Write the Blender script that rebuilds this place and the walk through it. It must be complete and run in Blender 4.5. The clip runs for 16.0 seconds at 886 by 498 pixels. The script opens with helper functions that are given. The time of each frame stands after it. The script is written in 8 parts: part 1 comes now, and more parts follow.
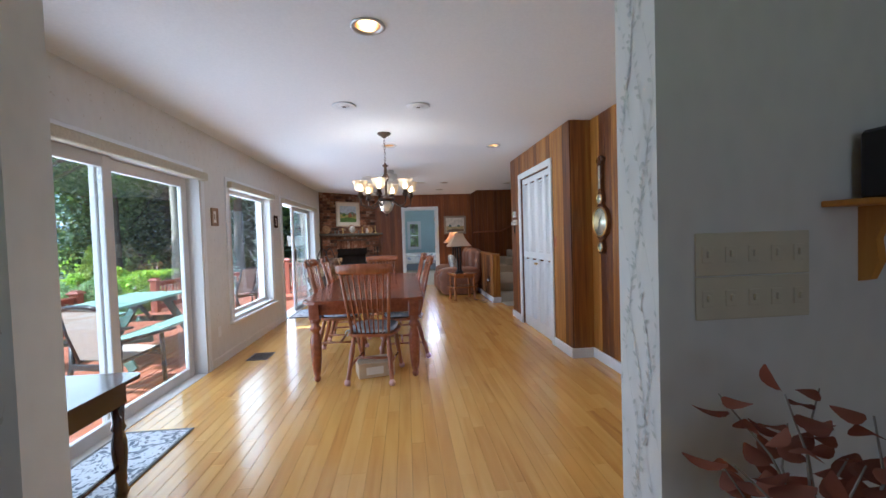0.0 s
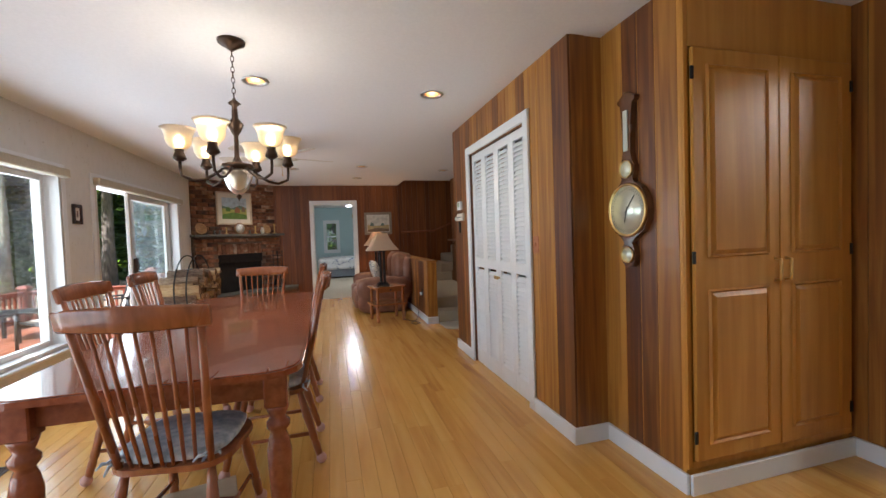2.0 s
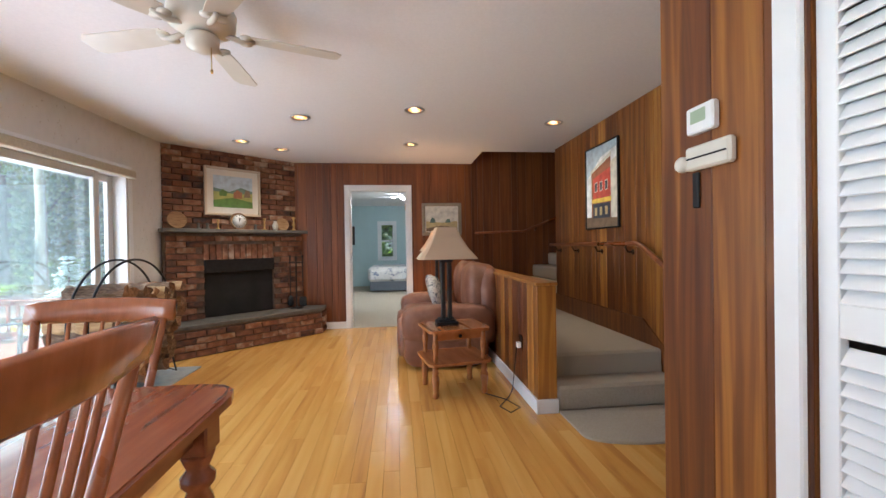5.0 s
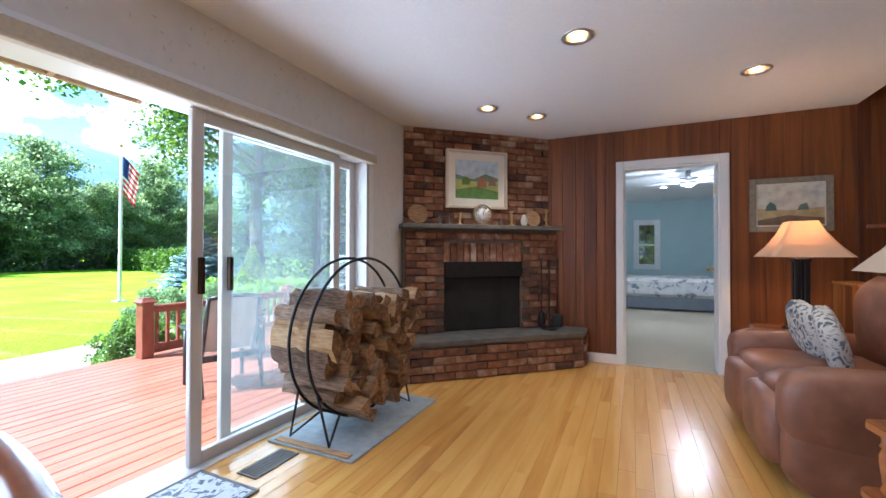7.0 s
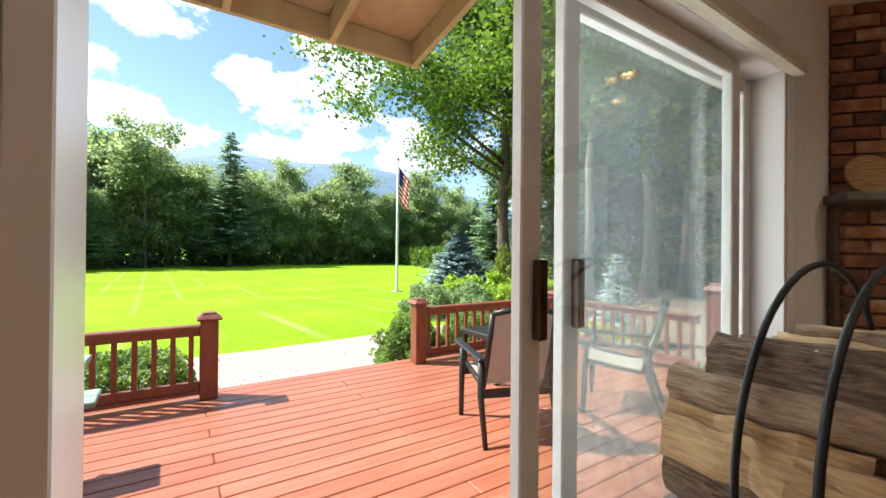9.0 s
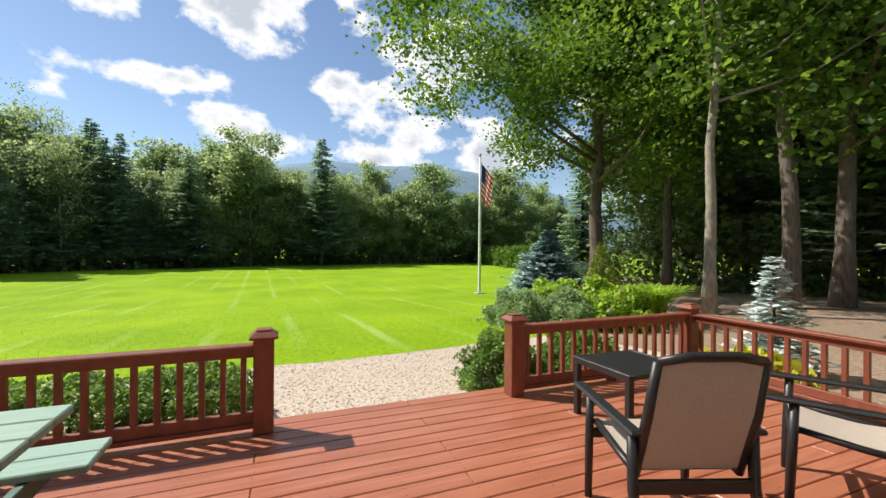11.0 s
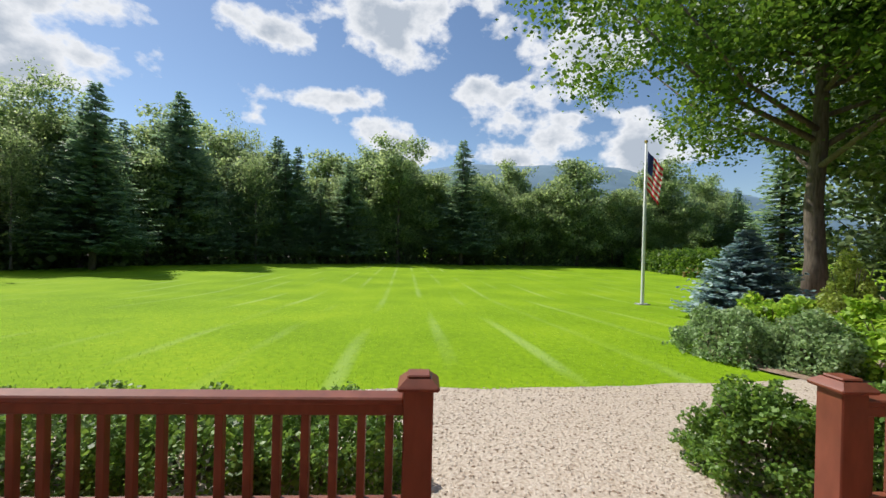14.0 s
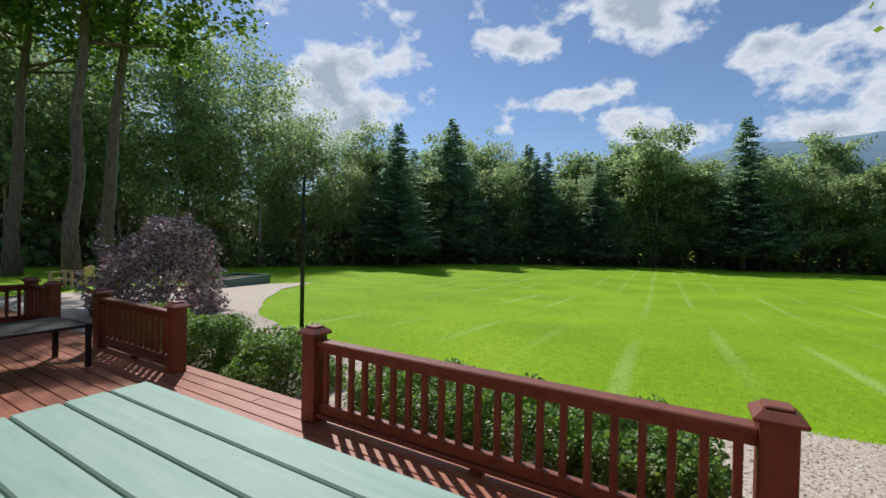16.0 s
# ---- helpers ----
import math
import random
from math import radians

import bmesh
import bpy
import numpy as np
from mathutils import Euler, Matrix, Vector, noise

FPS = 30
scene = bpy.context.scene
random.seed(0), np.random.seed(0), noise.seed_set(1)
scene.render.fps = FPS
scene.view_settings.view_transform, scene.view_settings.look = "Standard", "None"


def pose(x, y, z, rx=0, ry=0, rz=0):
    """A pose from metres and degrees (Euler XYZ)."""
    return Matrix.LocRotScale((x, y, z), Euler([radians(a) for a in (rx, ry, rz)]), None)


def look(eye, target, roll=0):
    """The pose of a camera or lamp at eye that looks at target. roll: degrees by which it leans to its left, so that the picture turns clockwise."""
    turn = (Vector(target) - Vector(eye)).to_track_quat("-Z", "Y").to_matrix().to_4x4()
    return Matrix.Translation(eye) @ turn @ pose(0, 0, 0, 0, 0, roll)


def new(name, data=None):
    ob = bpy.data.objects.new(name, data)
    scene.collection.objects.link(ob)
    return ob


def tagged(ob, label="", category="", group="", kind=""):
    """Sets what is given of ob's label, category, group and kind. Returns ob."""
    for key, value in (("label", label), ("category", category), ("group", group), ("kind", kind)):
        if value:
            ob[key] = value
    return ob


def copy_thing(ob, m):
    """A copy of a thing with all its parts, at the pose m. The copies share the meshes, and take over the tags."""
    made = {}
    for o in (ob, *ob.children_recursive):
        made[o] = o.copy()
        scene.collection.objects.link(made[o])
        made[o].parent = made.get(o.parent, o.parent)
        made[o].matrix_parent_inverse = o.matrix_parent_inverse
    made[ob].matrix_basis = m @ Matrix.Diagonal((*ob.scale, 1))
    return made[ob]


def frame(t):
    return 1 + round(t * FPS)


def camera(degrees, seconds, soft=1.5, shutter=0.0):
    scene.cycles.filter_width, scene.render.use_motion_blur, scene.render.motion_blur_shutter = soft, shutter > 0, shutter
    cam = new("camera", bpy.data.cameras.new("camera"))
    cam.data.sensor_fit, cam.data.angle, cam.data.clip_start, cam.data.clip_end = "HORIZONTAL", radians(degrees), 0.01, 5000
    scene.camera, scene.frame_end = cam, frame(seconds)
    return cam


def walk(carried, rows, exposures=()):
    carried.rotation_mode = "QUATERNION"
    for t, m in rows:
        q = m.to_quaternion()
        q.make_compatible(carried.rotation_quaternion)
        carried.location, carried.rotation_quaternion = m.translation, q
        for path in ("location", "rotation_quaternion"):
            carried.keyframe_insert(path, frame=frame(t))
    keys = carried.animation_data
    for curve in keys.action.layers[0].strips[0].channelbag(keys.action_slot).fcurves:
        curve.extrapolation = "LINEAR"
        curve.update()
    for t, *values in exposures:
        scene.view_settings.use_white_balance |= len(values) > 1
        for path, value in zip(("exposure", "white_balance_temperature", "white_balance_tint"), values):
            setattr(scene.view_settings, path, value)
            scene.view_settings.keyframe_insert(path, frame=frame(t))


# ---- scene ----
from mathutils import geometry

cam = camera(94.7, 16.0)
PATH = [
    (0, (0.494, -0.113, 1.296), (0.675, 1.878, 1.235), -1.8),
    (0.5, (0.566, 0.378, 1.297), (0.851, 2.356, 1.239), -1.9),
    (1, (0.649, 0.843, 1.312), (1.036, 2.804, 1.25), -2.0),
    (1.5, (0.697, 1.336, 1.315), (1.171, 3.278, 1.247), -2.0),
    (2, (0.796, 1.798, 1.287), (1.328, 3.724, 1.22), -2.0),
    (2.5, (0.872, 2.294, 1.277), (1.45, 4.207, 1.199), -2.1),
    (2.6, (0.895, 2.409, 1.275), (1.468, 4.324, 1.202), -2.2),
    (3, (0.996, 2.812, 1.233), (1.589, 4.721, 1.171), -2.0),
    (3.2, (1.065, 3.018, 1.212), (1.648, 4.931, 1.16), -1.8),
    (5.5, (1.167, 5.189, 1.196), (1.176, 7.189, 1.186), -0.9),
    (6, (0.999, 5.558, 1.192), (0.732, 7.54, 1.197), -0.7),
    (6.5, (0.816, 5.957, 1.169), (0.251, 7.875, 1.186), -0.2),
    (7, (0.563, 6.288, 1.152), (-0.281, 8.102, 1.175), 0.1),
    (7.5, (0.303, 6.538, 1.13), (-0.834, 8.184, 1.157), 0.5),
    (8, (-0.077, 6.745, 1.157), (-1.44, 8.209, 1.168), 0.4),
    (8.5, (-0.485, 6.884, 1.151), (-2.023, 8.163, 1.163), 0.4),
    (9, (-0.845, 6.99, 1.149), (-2.52, 8.083, 1.159), 0.5),
    (9.5, (-1.08, 7.089, 1.148), (-2.843, 8.032, 1.162), 0.2),
    (12, (-2.372, 7.404, 1.196), (-4.251, 8.087, 1.192), 0.9),
    (12.5, (-2.736, 7.384, 1.159), (-4.635, 8.011, 1.156), 1.0),
    (13, (-2.931, 7.337, 1.187), (-4.862, 7.858, 1.185), 0.9),
    (13.5, (-3.06, 7.291, 1.179), (-5.03, 7.636, 1.176), 1.6),
    (14, (-3.068, 7.24, 1.185), (-5.065, 7.342, 1.182), 1.4),
    (14.5, (-2.995, 7.156, 1.206), (-4.986, 6.971, 1.202), 1.3),
    (15, (-2.844, 7.083, 1.255), (-4.785, 6.601, 1.24), 1.5),
    (15.5, (-2.796, 6.986, 1.268), (-4.645, 6.224, 1.249), 1.4),
    (16, (-2.731, 6.865, 1.263), (-4.454, 5.85, 1.238), 1.2),
]
EXPOSURES = [(0.0, 2.05, 5000, 10), (1.5, 2.02, 5750, 10), (3.0, 2.15, 5500, 10), (5.5, 2.6, 5500, 10), (6.5, 2.35, 5050, 10), (7.0, 2.35, 4950, 10), (8.0, 1.95, 5900, 10), (9.0, 1.6, 6300, 10), (9.5, 1.15, 6900, 10), (12.0, 0.70, 6550, 10), (14.0, 0.42, 6400, 10), (15.0, 0.26, 6150, 10), (16.0, 0.18, 6000, 10)]
walk(cam, [(t, look(eye, target, roll)) for t, eye, target, roll in PATH], EXPOSURES)
# ---- light ----
SKYFILL = 0.42
SUN_TO = Vector((-0.40, -0.52, 0.74)).normalized()
world = bpy.data.worlds.new("sky")
scene.world = world
world.use_nodes = True
wn, wl = world.node_tree.nodes, world.node_tree.links
wn.clear()
w_out, w_bg = wn.new("ShaderNodeOutputWorld"), wn.new("ShaderNodeBackground")
w_sky = wn.new("ShaderNodeTexSky")
w_sky.sky_type, w_sky.sun_disc = "NISHITA", False
w_sky.sun_elevation = math.asin(SUN_TO.z)
w_sky.sun_rotation = math.atan2(SUN_TO.x, SUN_TO.y)
w_sky.dust_density, w_sky.air_density = 0.2, 1.0
w_sky.ozone_density = 2.5
w_co, w_map = wn.new("ShaderNodeTexCoord"), wn.new("ShaderNodeMapping")
w_map.inputs["Scale"].default_value = (1.0, 1.0, 1.5)
w_map.inputs["Location"].default_value = (0.75, 0.3, 0.0)
w_no = wn.new("ShaderNodeTexNoise")
w_no.inputs["Scale"].default_value, w_no.inputs["Detail"].default_value = 7.0, 10.0
w_no.inputs["Roughness"].default_value = 0.56
w_mix = wn.new("ShaderNodeMix")
w_mix.data_type = "RGBA"
wl.new(w_co.outputs["Generated"], w_map.inputs["Vector"])
wl.new(w_map.outputs["Vector"], w_no.inputs["Vector"])


def sky_math(op, a, b):
    n = wn.new("ShaderNodeMath")
    n.operation = op
    for i, v in enumerate((a, b)):
        if isinstance(v, (int, float)):
            n.inputs[i].default_value = v
        else:
            wl.new(v, n.inputs[i])
    return n.outputs[0]


# cumulus banks: direction, half-width along the horizon, half-height
heap = 0.0
for (cx, cy, cz), half, tall in (((-0.66, -0.67, 0.33), 0.21, 0.24), ((-0.60, -0.76, 0.24), 0.25, 0.14), ((-0.87, -0.04, 0.47), 0.22, 0.10), ((-0.93, 0.20, 0.30), 0.20, 0.15), ((-0.90, 0.28, 0.24), 0.26, 0.09),
                                 ((-0.86, 0.46, 0.22), 0.16, 0.10), ((-0.92, -0.20, 0.335), 0.13, 0.04), ((-0.96, -0.10, 0.25), 0.13, 0.06), ((-0.83, 0.36, 0.42), 0.14, 0.08), ((-0.85, -0.32, 0.43), 0.10, 0.04),
                                 ((-0.5, 0.6, 0.5), 0.3, 0.2), ((0.3, 0.8, 0.4), 0.35, 0.2), ((0.7, -0.4, 0.5), 0.35, 0.2), ((-0.1, -0.85, 0.55), 0.25, 0.12), ((0.1, 0.1, 0.98), 0.25, 0.2)):
    v_sub, v_mul, v_len = [wn.new("ShaderNodeVectorMath") for _ in range(3)]
    v_sub.operation, v_mul.operation, v_len.operation = "SUBTRACT", "MULTIPLY", "LENGTH"
    c = Vector((cx, cy, cz)).normalized()
    v_sub.inputs[1].default_value, v_mul.inputs[1].default_value = c, (1 / half, 1 / half, 1 / tall)
    wl.new(w_co.outputs["Generated"], v_sub.inputs[0])
    wl.new(v_sub.outputs[0], v_mul.inputs[0])
    wl.new(v_mul.outputs[0], v_len.inputs[0])
    body = sky_math("SUBTRACT", 1.25, v_len.outputs["Value"])
    heap = sky_math("MAXIMUM", heap, body)
puff = sky_math("MULTIPLY", sky_math("SUBTRACT", w_no.outputs["Fac"], 0.5), 4.6)
density = sky_math("SUBTRACT", sky_math("ADD", heap, puff), 0.46)
w_rmp = wn.new("ShaderNodeValToRGB")
w_rmp.color_ramp.elements[0].position, w_rmp.color_ramp.elements[1].position = 0.0, 0.42
w_cl = wn.new("ShaderNodeValToRGB")
w_cl.color_ramp.elements[0].color, w_cl.color_ramp.elements[1].color = (7.9, 8.0, 8.2, 1), (4.2, 4.7, 5.4, 1)
w_cl.color_ramp.elements[0].position, w_cl.color_ramp.elements[1].position = 0.35, 1.0
wl.new(density, w_rmp.inputs["Fac"])
wl.new(density, w_cl.inputs["Fac"])
wl.new(w_rmp.outputs["Color"], w_mix.inputs["Factor"])
wl.new(w_sky.outputs["Color"], w_mix.inputs["A"])
wl.new(w_cl.outputs["Color"], w_mix.inputs["B"])
wl.new(w_mix.outputs["Result"], w_bg.inputs["Color"])
wl.new(w_bg.outputs["Background"], w_out.inputs["Surface"])
w_bg.inputs["Strength"].default_value = 0.085

sun = new("sun", bpy.data.lights.new("sun", "SUN"))
sun.data.energy, sun.data.angle, sun.data.color = 3.9, radians(0.6), (1.0, 0.95, 0.86)
sun.matrix_world = look(SUN_TO * 40, (0, 0, 0))


# fill lamps added at the openings in place of the sky's own light
for eye, aim, ww, wh, watts in (((-1.735, 2.95, 1.0), (3, 2.95, 1.0), 2.2, 1.8, 26), ((-1.735, 5.53, 1.2), (3, 5.53, 1.2), 1.4, 1.45, 24),
                                ((-1.95, 8.2, 1.05), (3, 8.2, 1.0), 1.6, 1.8, 28), ((1.2, -3.1, 1.5), (1.2, 3, 1.4), 1.9, 1.1, 6)):
    w = new("sky_fill_lamp", bpy.data.lights.new("sky_fill_lamp", "AREA"))
    w.data.shape, w.data.size, w.data.size_y = "RECTANGLE", ww, wh
    w.data.energy, w.data.color = watts * SKYFILL, (0.93, 0.97, 1.0)
    w.matrix_world = look(eye, aim)


# ---- building helpers ----
class G:
    """Gathers faces for one mesh."""

    def __init__(self, smooth=False):
        self.v, self.f, self.s, self.smooth = [], [], [], smooth
        self.m = None

    def add(self, vs, fs, smooth=None):
        n = len(self.v)
        if self.m is not None:
            vs = [tuple(self.m @ Vector(p)) for p in vs]
        self.v += vs
        self.f += [tuple(i + n for i in f) for f in fs]
        self.s += [self.smooth if smooth is None else smooth] * len(fs)
        return self

    def at(self, m=None):
        self.m = m
        return self

    def box(self, x0, x1, y0, y1, z0, z1, c=0.0):
        if c <= 0:
            vs = [(x, y, z) for x in (x0, x1) for y in (y0, y1) for z in (z0, z1)]
            return self.add(vs, [(0, 1, 3, 2), (4, 6, 7, 5), (0, 4, 5, 1), (2, 3, 7, 6), (0, 2, 6, 4), (1, 5, 7, 3)], False)
        c = min(c, (x1 - x0) * 0.45, (y1 - y0) * 0.45, (z1 - z0) * 0.45)
        vs, lo, hi, ix = [], (x0, y0, z0), (x1, y1, z1), {}
        for a in (0, 1):
            for b in (0, 1):
                for d in (0, 1):
                    k = (a, b, d)
                    for ax in range(3):
                        p = [(hi[i] - c if k[i] else lo[i] + c) for i in range(3)]
                        p[ax] = hi[ax] if k[ax] else lo[ax]
                        ix[k, ax] = len(vs)
                        vs.append(tuple(p))
        fs = []
        for ax in range(3):
            u, w = (ax + 1) % 3, (ax + 2) % 3
            for s in (0, 1):
                q = []
                for a, b in ((0, 0), (1, 0), (1, 1), (0, 1)):
                    k = [0, 0, 0]
                    k[ax], k[u], k[w] = s, a, b
                    q.append(ix[tuple(k), ax])
                fs.append(tuple(q) if s else tuple(q[::-1]))
            for a in (0, 1):
                for b in (0, 1):
                    k0, k1 = [0, 0, 0], [0, 0, 0]
                    k0[u], k0[w], k1[u], k1[w] = a, b, a, b
                    k1[ax] = 1
                    k0, k1 = tuple(k0), tuple(k1)
                    q = (ix[k0, u], ix[k1, u], ix[k1, w], ix[k0, w])
                    fs.append(q if a != b else q[::-1])
        for k in [(a, b, d) for a in (0, 1) for b in (0, 1) for d in (0, 1)]:
            q = (ix[k, 0], ix[k, 1], ix[k, 2])
            fs.append(q if sum(k) % 2 else q[::-1])
        return self.add(vs, fs, False)

    def lathe(self, prof, n=16, cx=0.0, cy=0.0, smooth=True, caps=True):
        vs = [(cx + r * math.cos(2 * math.pi * k / n), cy + r * math.sin(2 * math.pi * k / n), z) for r, z in prof for k in range(n)]
        fs = [(i * n + k, i * n + (k + 1) % n, (i + 1) * n + (k + 1) % n, (i + 1) * n + k) for i in range(len(prof) - 1) for k in range(n)]
        if caps and prof[0][0] > 1e-4:
            fs.append(tuple(range(n))[::-1])
        if caps and prof[-1][0] > 1e-4:
            fs.append(tuple(range((len(prof) - 1) * n, len(prof) * n)))
        return self.add(vs, fs, smooth)

    def tube(self, pts, rad, n=8, closed=False):
        pts = [Vector(p) for p in pts]
        rads = rad if isinstance(rad, (list, tuple)) else [rad] * len(pts)
        vs, m = [], len(pts)
        side = None
        for i, p in enumerate(pts):
            if closed:
                d = (pts[(i + 1) % m] - pts[i - 1]).normalized()
            else:
                d = (pts[min(i + 1, m - 1)] - pts[max(i - 1, 0)]).normalized()
            if side is None:
                side = d.orthogonal().normalized()
            side = (side - d * side.dot(d))
            side = side.normalized() if side.length > 1e-5 else d.orthogonal().normalized()
            up = d.cross(side)
            for k in range(n):
                a = 2 * math.pi * k / n
                vs.append(tuple(p + (side * math.cos(a) + up * math.sin(a)) * rads[i]))
        fs = [(i * n + k, i * n + (k + 1) % n, ((i + 1) % m) * n + (k + 1) % n, ((i + 1) % m) * n + k) for i in range(m if closed else m - 1) for k in range(n)]
        if not closed:
            fs += [tuple(range(n))[::-1], tuple(range((m - 1) * n, m * n))]
        return self.add(vs, fs, True)

    def prism(self, poly, z0, z1, smooth=False):
        n = len(poly)
        vs = [(x, y, z0) for x, y in poly] + [(x, y, z1) for x, y in poly]
        fs = [(k, (k + 1) % n, n + (k + 1) % n, n + k) for k in range(n)]
        return self.add(vs, [tuple(range(n))[::-1], tuple(range(n, 2 * n))] + fs, smooth)

    def blob(self, cx, cy, cz, rx, ry, rz, n=14, power=1.0, rough=0.0, seed=0):
        """A rounded cushion-like body; power under 1 squares it off."""
        vs, rows = [], n // 2 + 1
        sg = lambda v: math.copysign(abs(v) ** power, v)
        for i in range(rows):
            t = -math.pi / 2 + math.pi * i / (rows - 1)
            for k in range(n):
                a = 2 * math.pi * k / n
                p = Vector((sg(math.cos(t)) * sg(math.cos(a)), sg(math.cos(t)) * sg(math.sin(a)), sg(math.sin(t))))
                e = 1 + rough * noise.noise(p * 2.1 + Vector((seed, seed * 2, 0)))
                vs.append((cx + rx * p.x * e, cy + ry * p.y * e, cz + rz * p.z * e))
        fs = [(i * n + k, i * n + (k + 1) % n, (i + 1) * n + (k + 1) % n, (i + 1) * n + k) for i in range(rows - 1) for k in range(n)]
        return self.add(vs, fs, True)

    def mesh(self, name, material):
        me = bpy.data.meshes.new(name)
        me.from_pydata(self.v, [], self.f)
        me.polygons.foreach_set("use_smooth", self.s)
        me.materials.append(material)
        me.update()
        return me


def part(name, g, material, parent, label=""):
    ob = new(name, g.mesh(name, material) if isinstance(g, G) else g)
    ob.parent = parent
    return tagged(ob, label)


def thing(name, label, category, m=None, group="", kind=""):
    ob = new(name)
    ob.empty_display_size = 0.1
    if m is not None:
        ob.matrix_basis = m
    return tagged(ob, label, category, group, kind)


def solid(name, g, material, label, category, m=None, group="", kind=""):
    ob = new(name, g.mesh(name, material))
    if m is not None:
        ob.matrix_basis = m
    return tagged(ob, label, category, group, kind)


def setting(name, g, material, label=""):
    return solid(name, g, material, label, "", None, "", "structure")


# ---- materials ----
def base(name, rough=0.5, metal=0.0, coat=0.0):
    m = bpy.data.materials.new(name)
    m.use_nodes = True
    b = m.node_tree.nodes["Principled BSDF"]
    b.inputs["Roughness"].default_value, b.inputs["Metallic"].default_value = rough, metal
    b.inputs["Coat Weight"].default_value = coat
    return m, m.node_tree.nodes, m.node_tree.links, b


def ramp(nt, stops):
    r = nt.new("ShaderNodeValToRGB")
    e = r.color_ramp.elements
    while len(e) < len(stops):
        e.new(0.5)
    for k, (p, c) in enumerate(stops):
        e[k].position, e[k].color = p, (*c, 1)
    return r


def grained(name, stops, scale=(6, 6, 6), fine=1.0, rough=0.5, metal=0.0, coat=0.0, bump=0.1, shift=0.0, spread=0.0, detail=6.0, distortion=0.0, blotch=0.15):
    """Noise-driven colour at two scales on object coordinates; shift: how far each object's tone wanders."""
    m, nt, ln, b = base(name, rough, metal, coat)
    co, mp = nt.new("ShaderNodeTexCoord"), nt.new("ShaderNodeMapping")
    mp.inputs["Scale"].default_value = scale
    n1 = nt.new("ShaderNodeTexNoise")
    n1.inputs["Scale"].default_value, n1.inputs["Detail"].default_value = fine, detail
    n1.inputs["Distortion"].default_value = distortion
    n2 = nt.new("ShaderNodeTexNoise")
    n2.inputs["Scale"].default_value, n2.inputs["Detail"].default_value = 1.3, 3.0
    info = nt.new("ShaderNodeObjectInfo")
    geo = nt.new("ShaderNodeNewGeometry")
    off = nt.new("ShaderNodeVectorMath")
    off.operation = "ADD"
    cmb = nt.new("ShaderNodeCombineXYZ")
    mul = nt.new("ShaderNodeMath")
    mul.operation, mul.inputs[1].default_value = "MULTIPLY", 37.0
    both = nt.new("ShaderNodeMath")
    both.operation = "ADD"
    ln.new(info.outputs["Random"], both.inputs[0])
    ln.new(geo.outputs["Random Per Island"], both.inputs[1])
    ln.new(both.outputs[0], mul.inputs[0])
    for k in range(3):
        ln.new(mul.outputs[0], cmb.inputs[k])
    ln.new(co.outputs["Object"], mp.inputs["Vector"])
    ln.new(mp.outputs["Vector"], off.inputs[0])
    ln.new(cmb.outputs[0], off.inputs[1])
    ln.new(off.outputs[0] if shift > 0 else mp.outputs["Vector"], n1.inputs["Vector"])
    ln.new(co.outputs["Object"], n2.inputs["Vector"])
    fac = nt.new("ShaderNodeMath")
    fac.operation = "MULTIPLY_ADD"
    fac.inputs[1].default_value = blotch
    ln.new(n2.outputs["Fac"], fac.inputs[0])
    ln.new(n1.outputs["Fac"], fac.inputs[2])
    last = fac
    if shift > 0:
        wr = nt.new("ShaderNodeMath")
        wr.operation = "FRACT"
        ln.new(both.outputs[0], wr.inputs[0])
        sh = nt.new("ShaderNodeMath")
        sh.operation, sh.inputs[1].default_value = "MULTIPLY_ADD", shift
        ln.new(wr.outputs[0], sh.inputs[0])
        ln.new(fac.outputs[0], sh.inputs[2])
        sub = nt.new("ShaderNodeMath")
        sub.operation, sub.inputs[1].default_value = "SUBTRACT", shift * 0.5
        ln.new(sh.outputs[0], sub.inputs[0])
        last = sub
    r = ramp(nt, stops)
    ln.new(last.outputs[0], r.inputs["Fac"])
    ln.new(r.outputs["Color"], b.inputs["Base Color"])
    if bump > 0:
        bp = nt.new("ShaderNodeBump")
        bp.inputs["Strength"].default_value, bp.inputs["Distance"].default_value = bump, 0.02
        ln.new(n1.outputs["Fac"], bp.inputs["Height"])
        ln.new(bp.outputs["Normal"], b.inputs["Normal"])
    rr = nt.new("ShaderNodeMapRange")
    rr.inputs["To Min"].default_value, rr.inputs["To Max"].default_value = max(rough - 0.08, 0.02), min(rough + 0.1, 1)
    ln.new(n2.outputs["Fac"], rr.inputs["Value"])
    ln.new(rr.outputs["Result"], b.inputs["Roughness"])
    return m


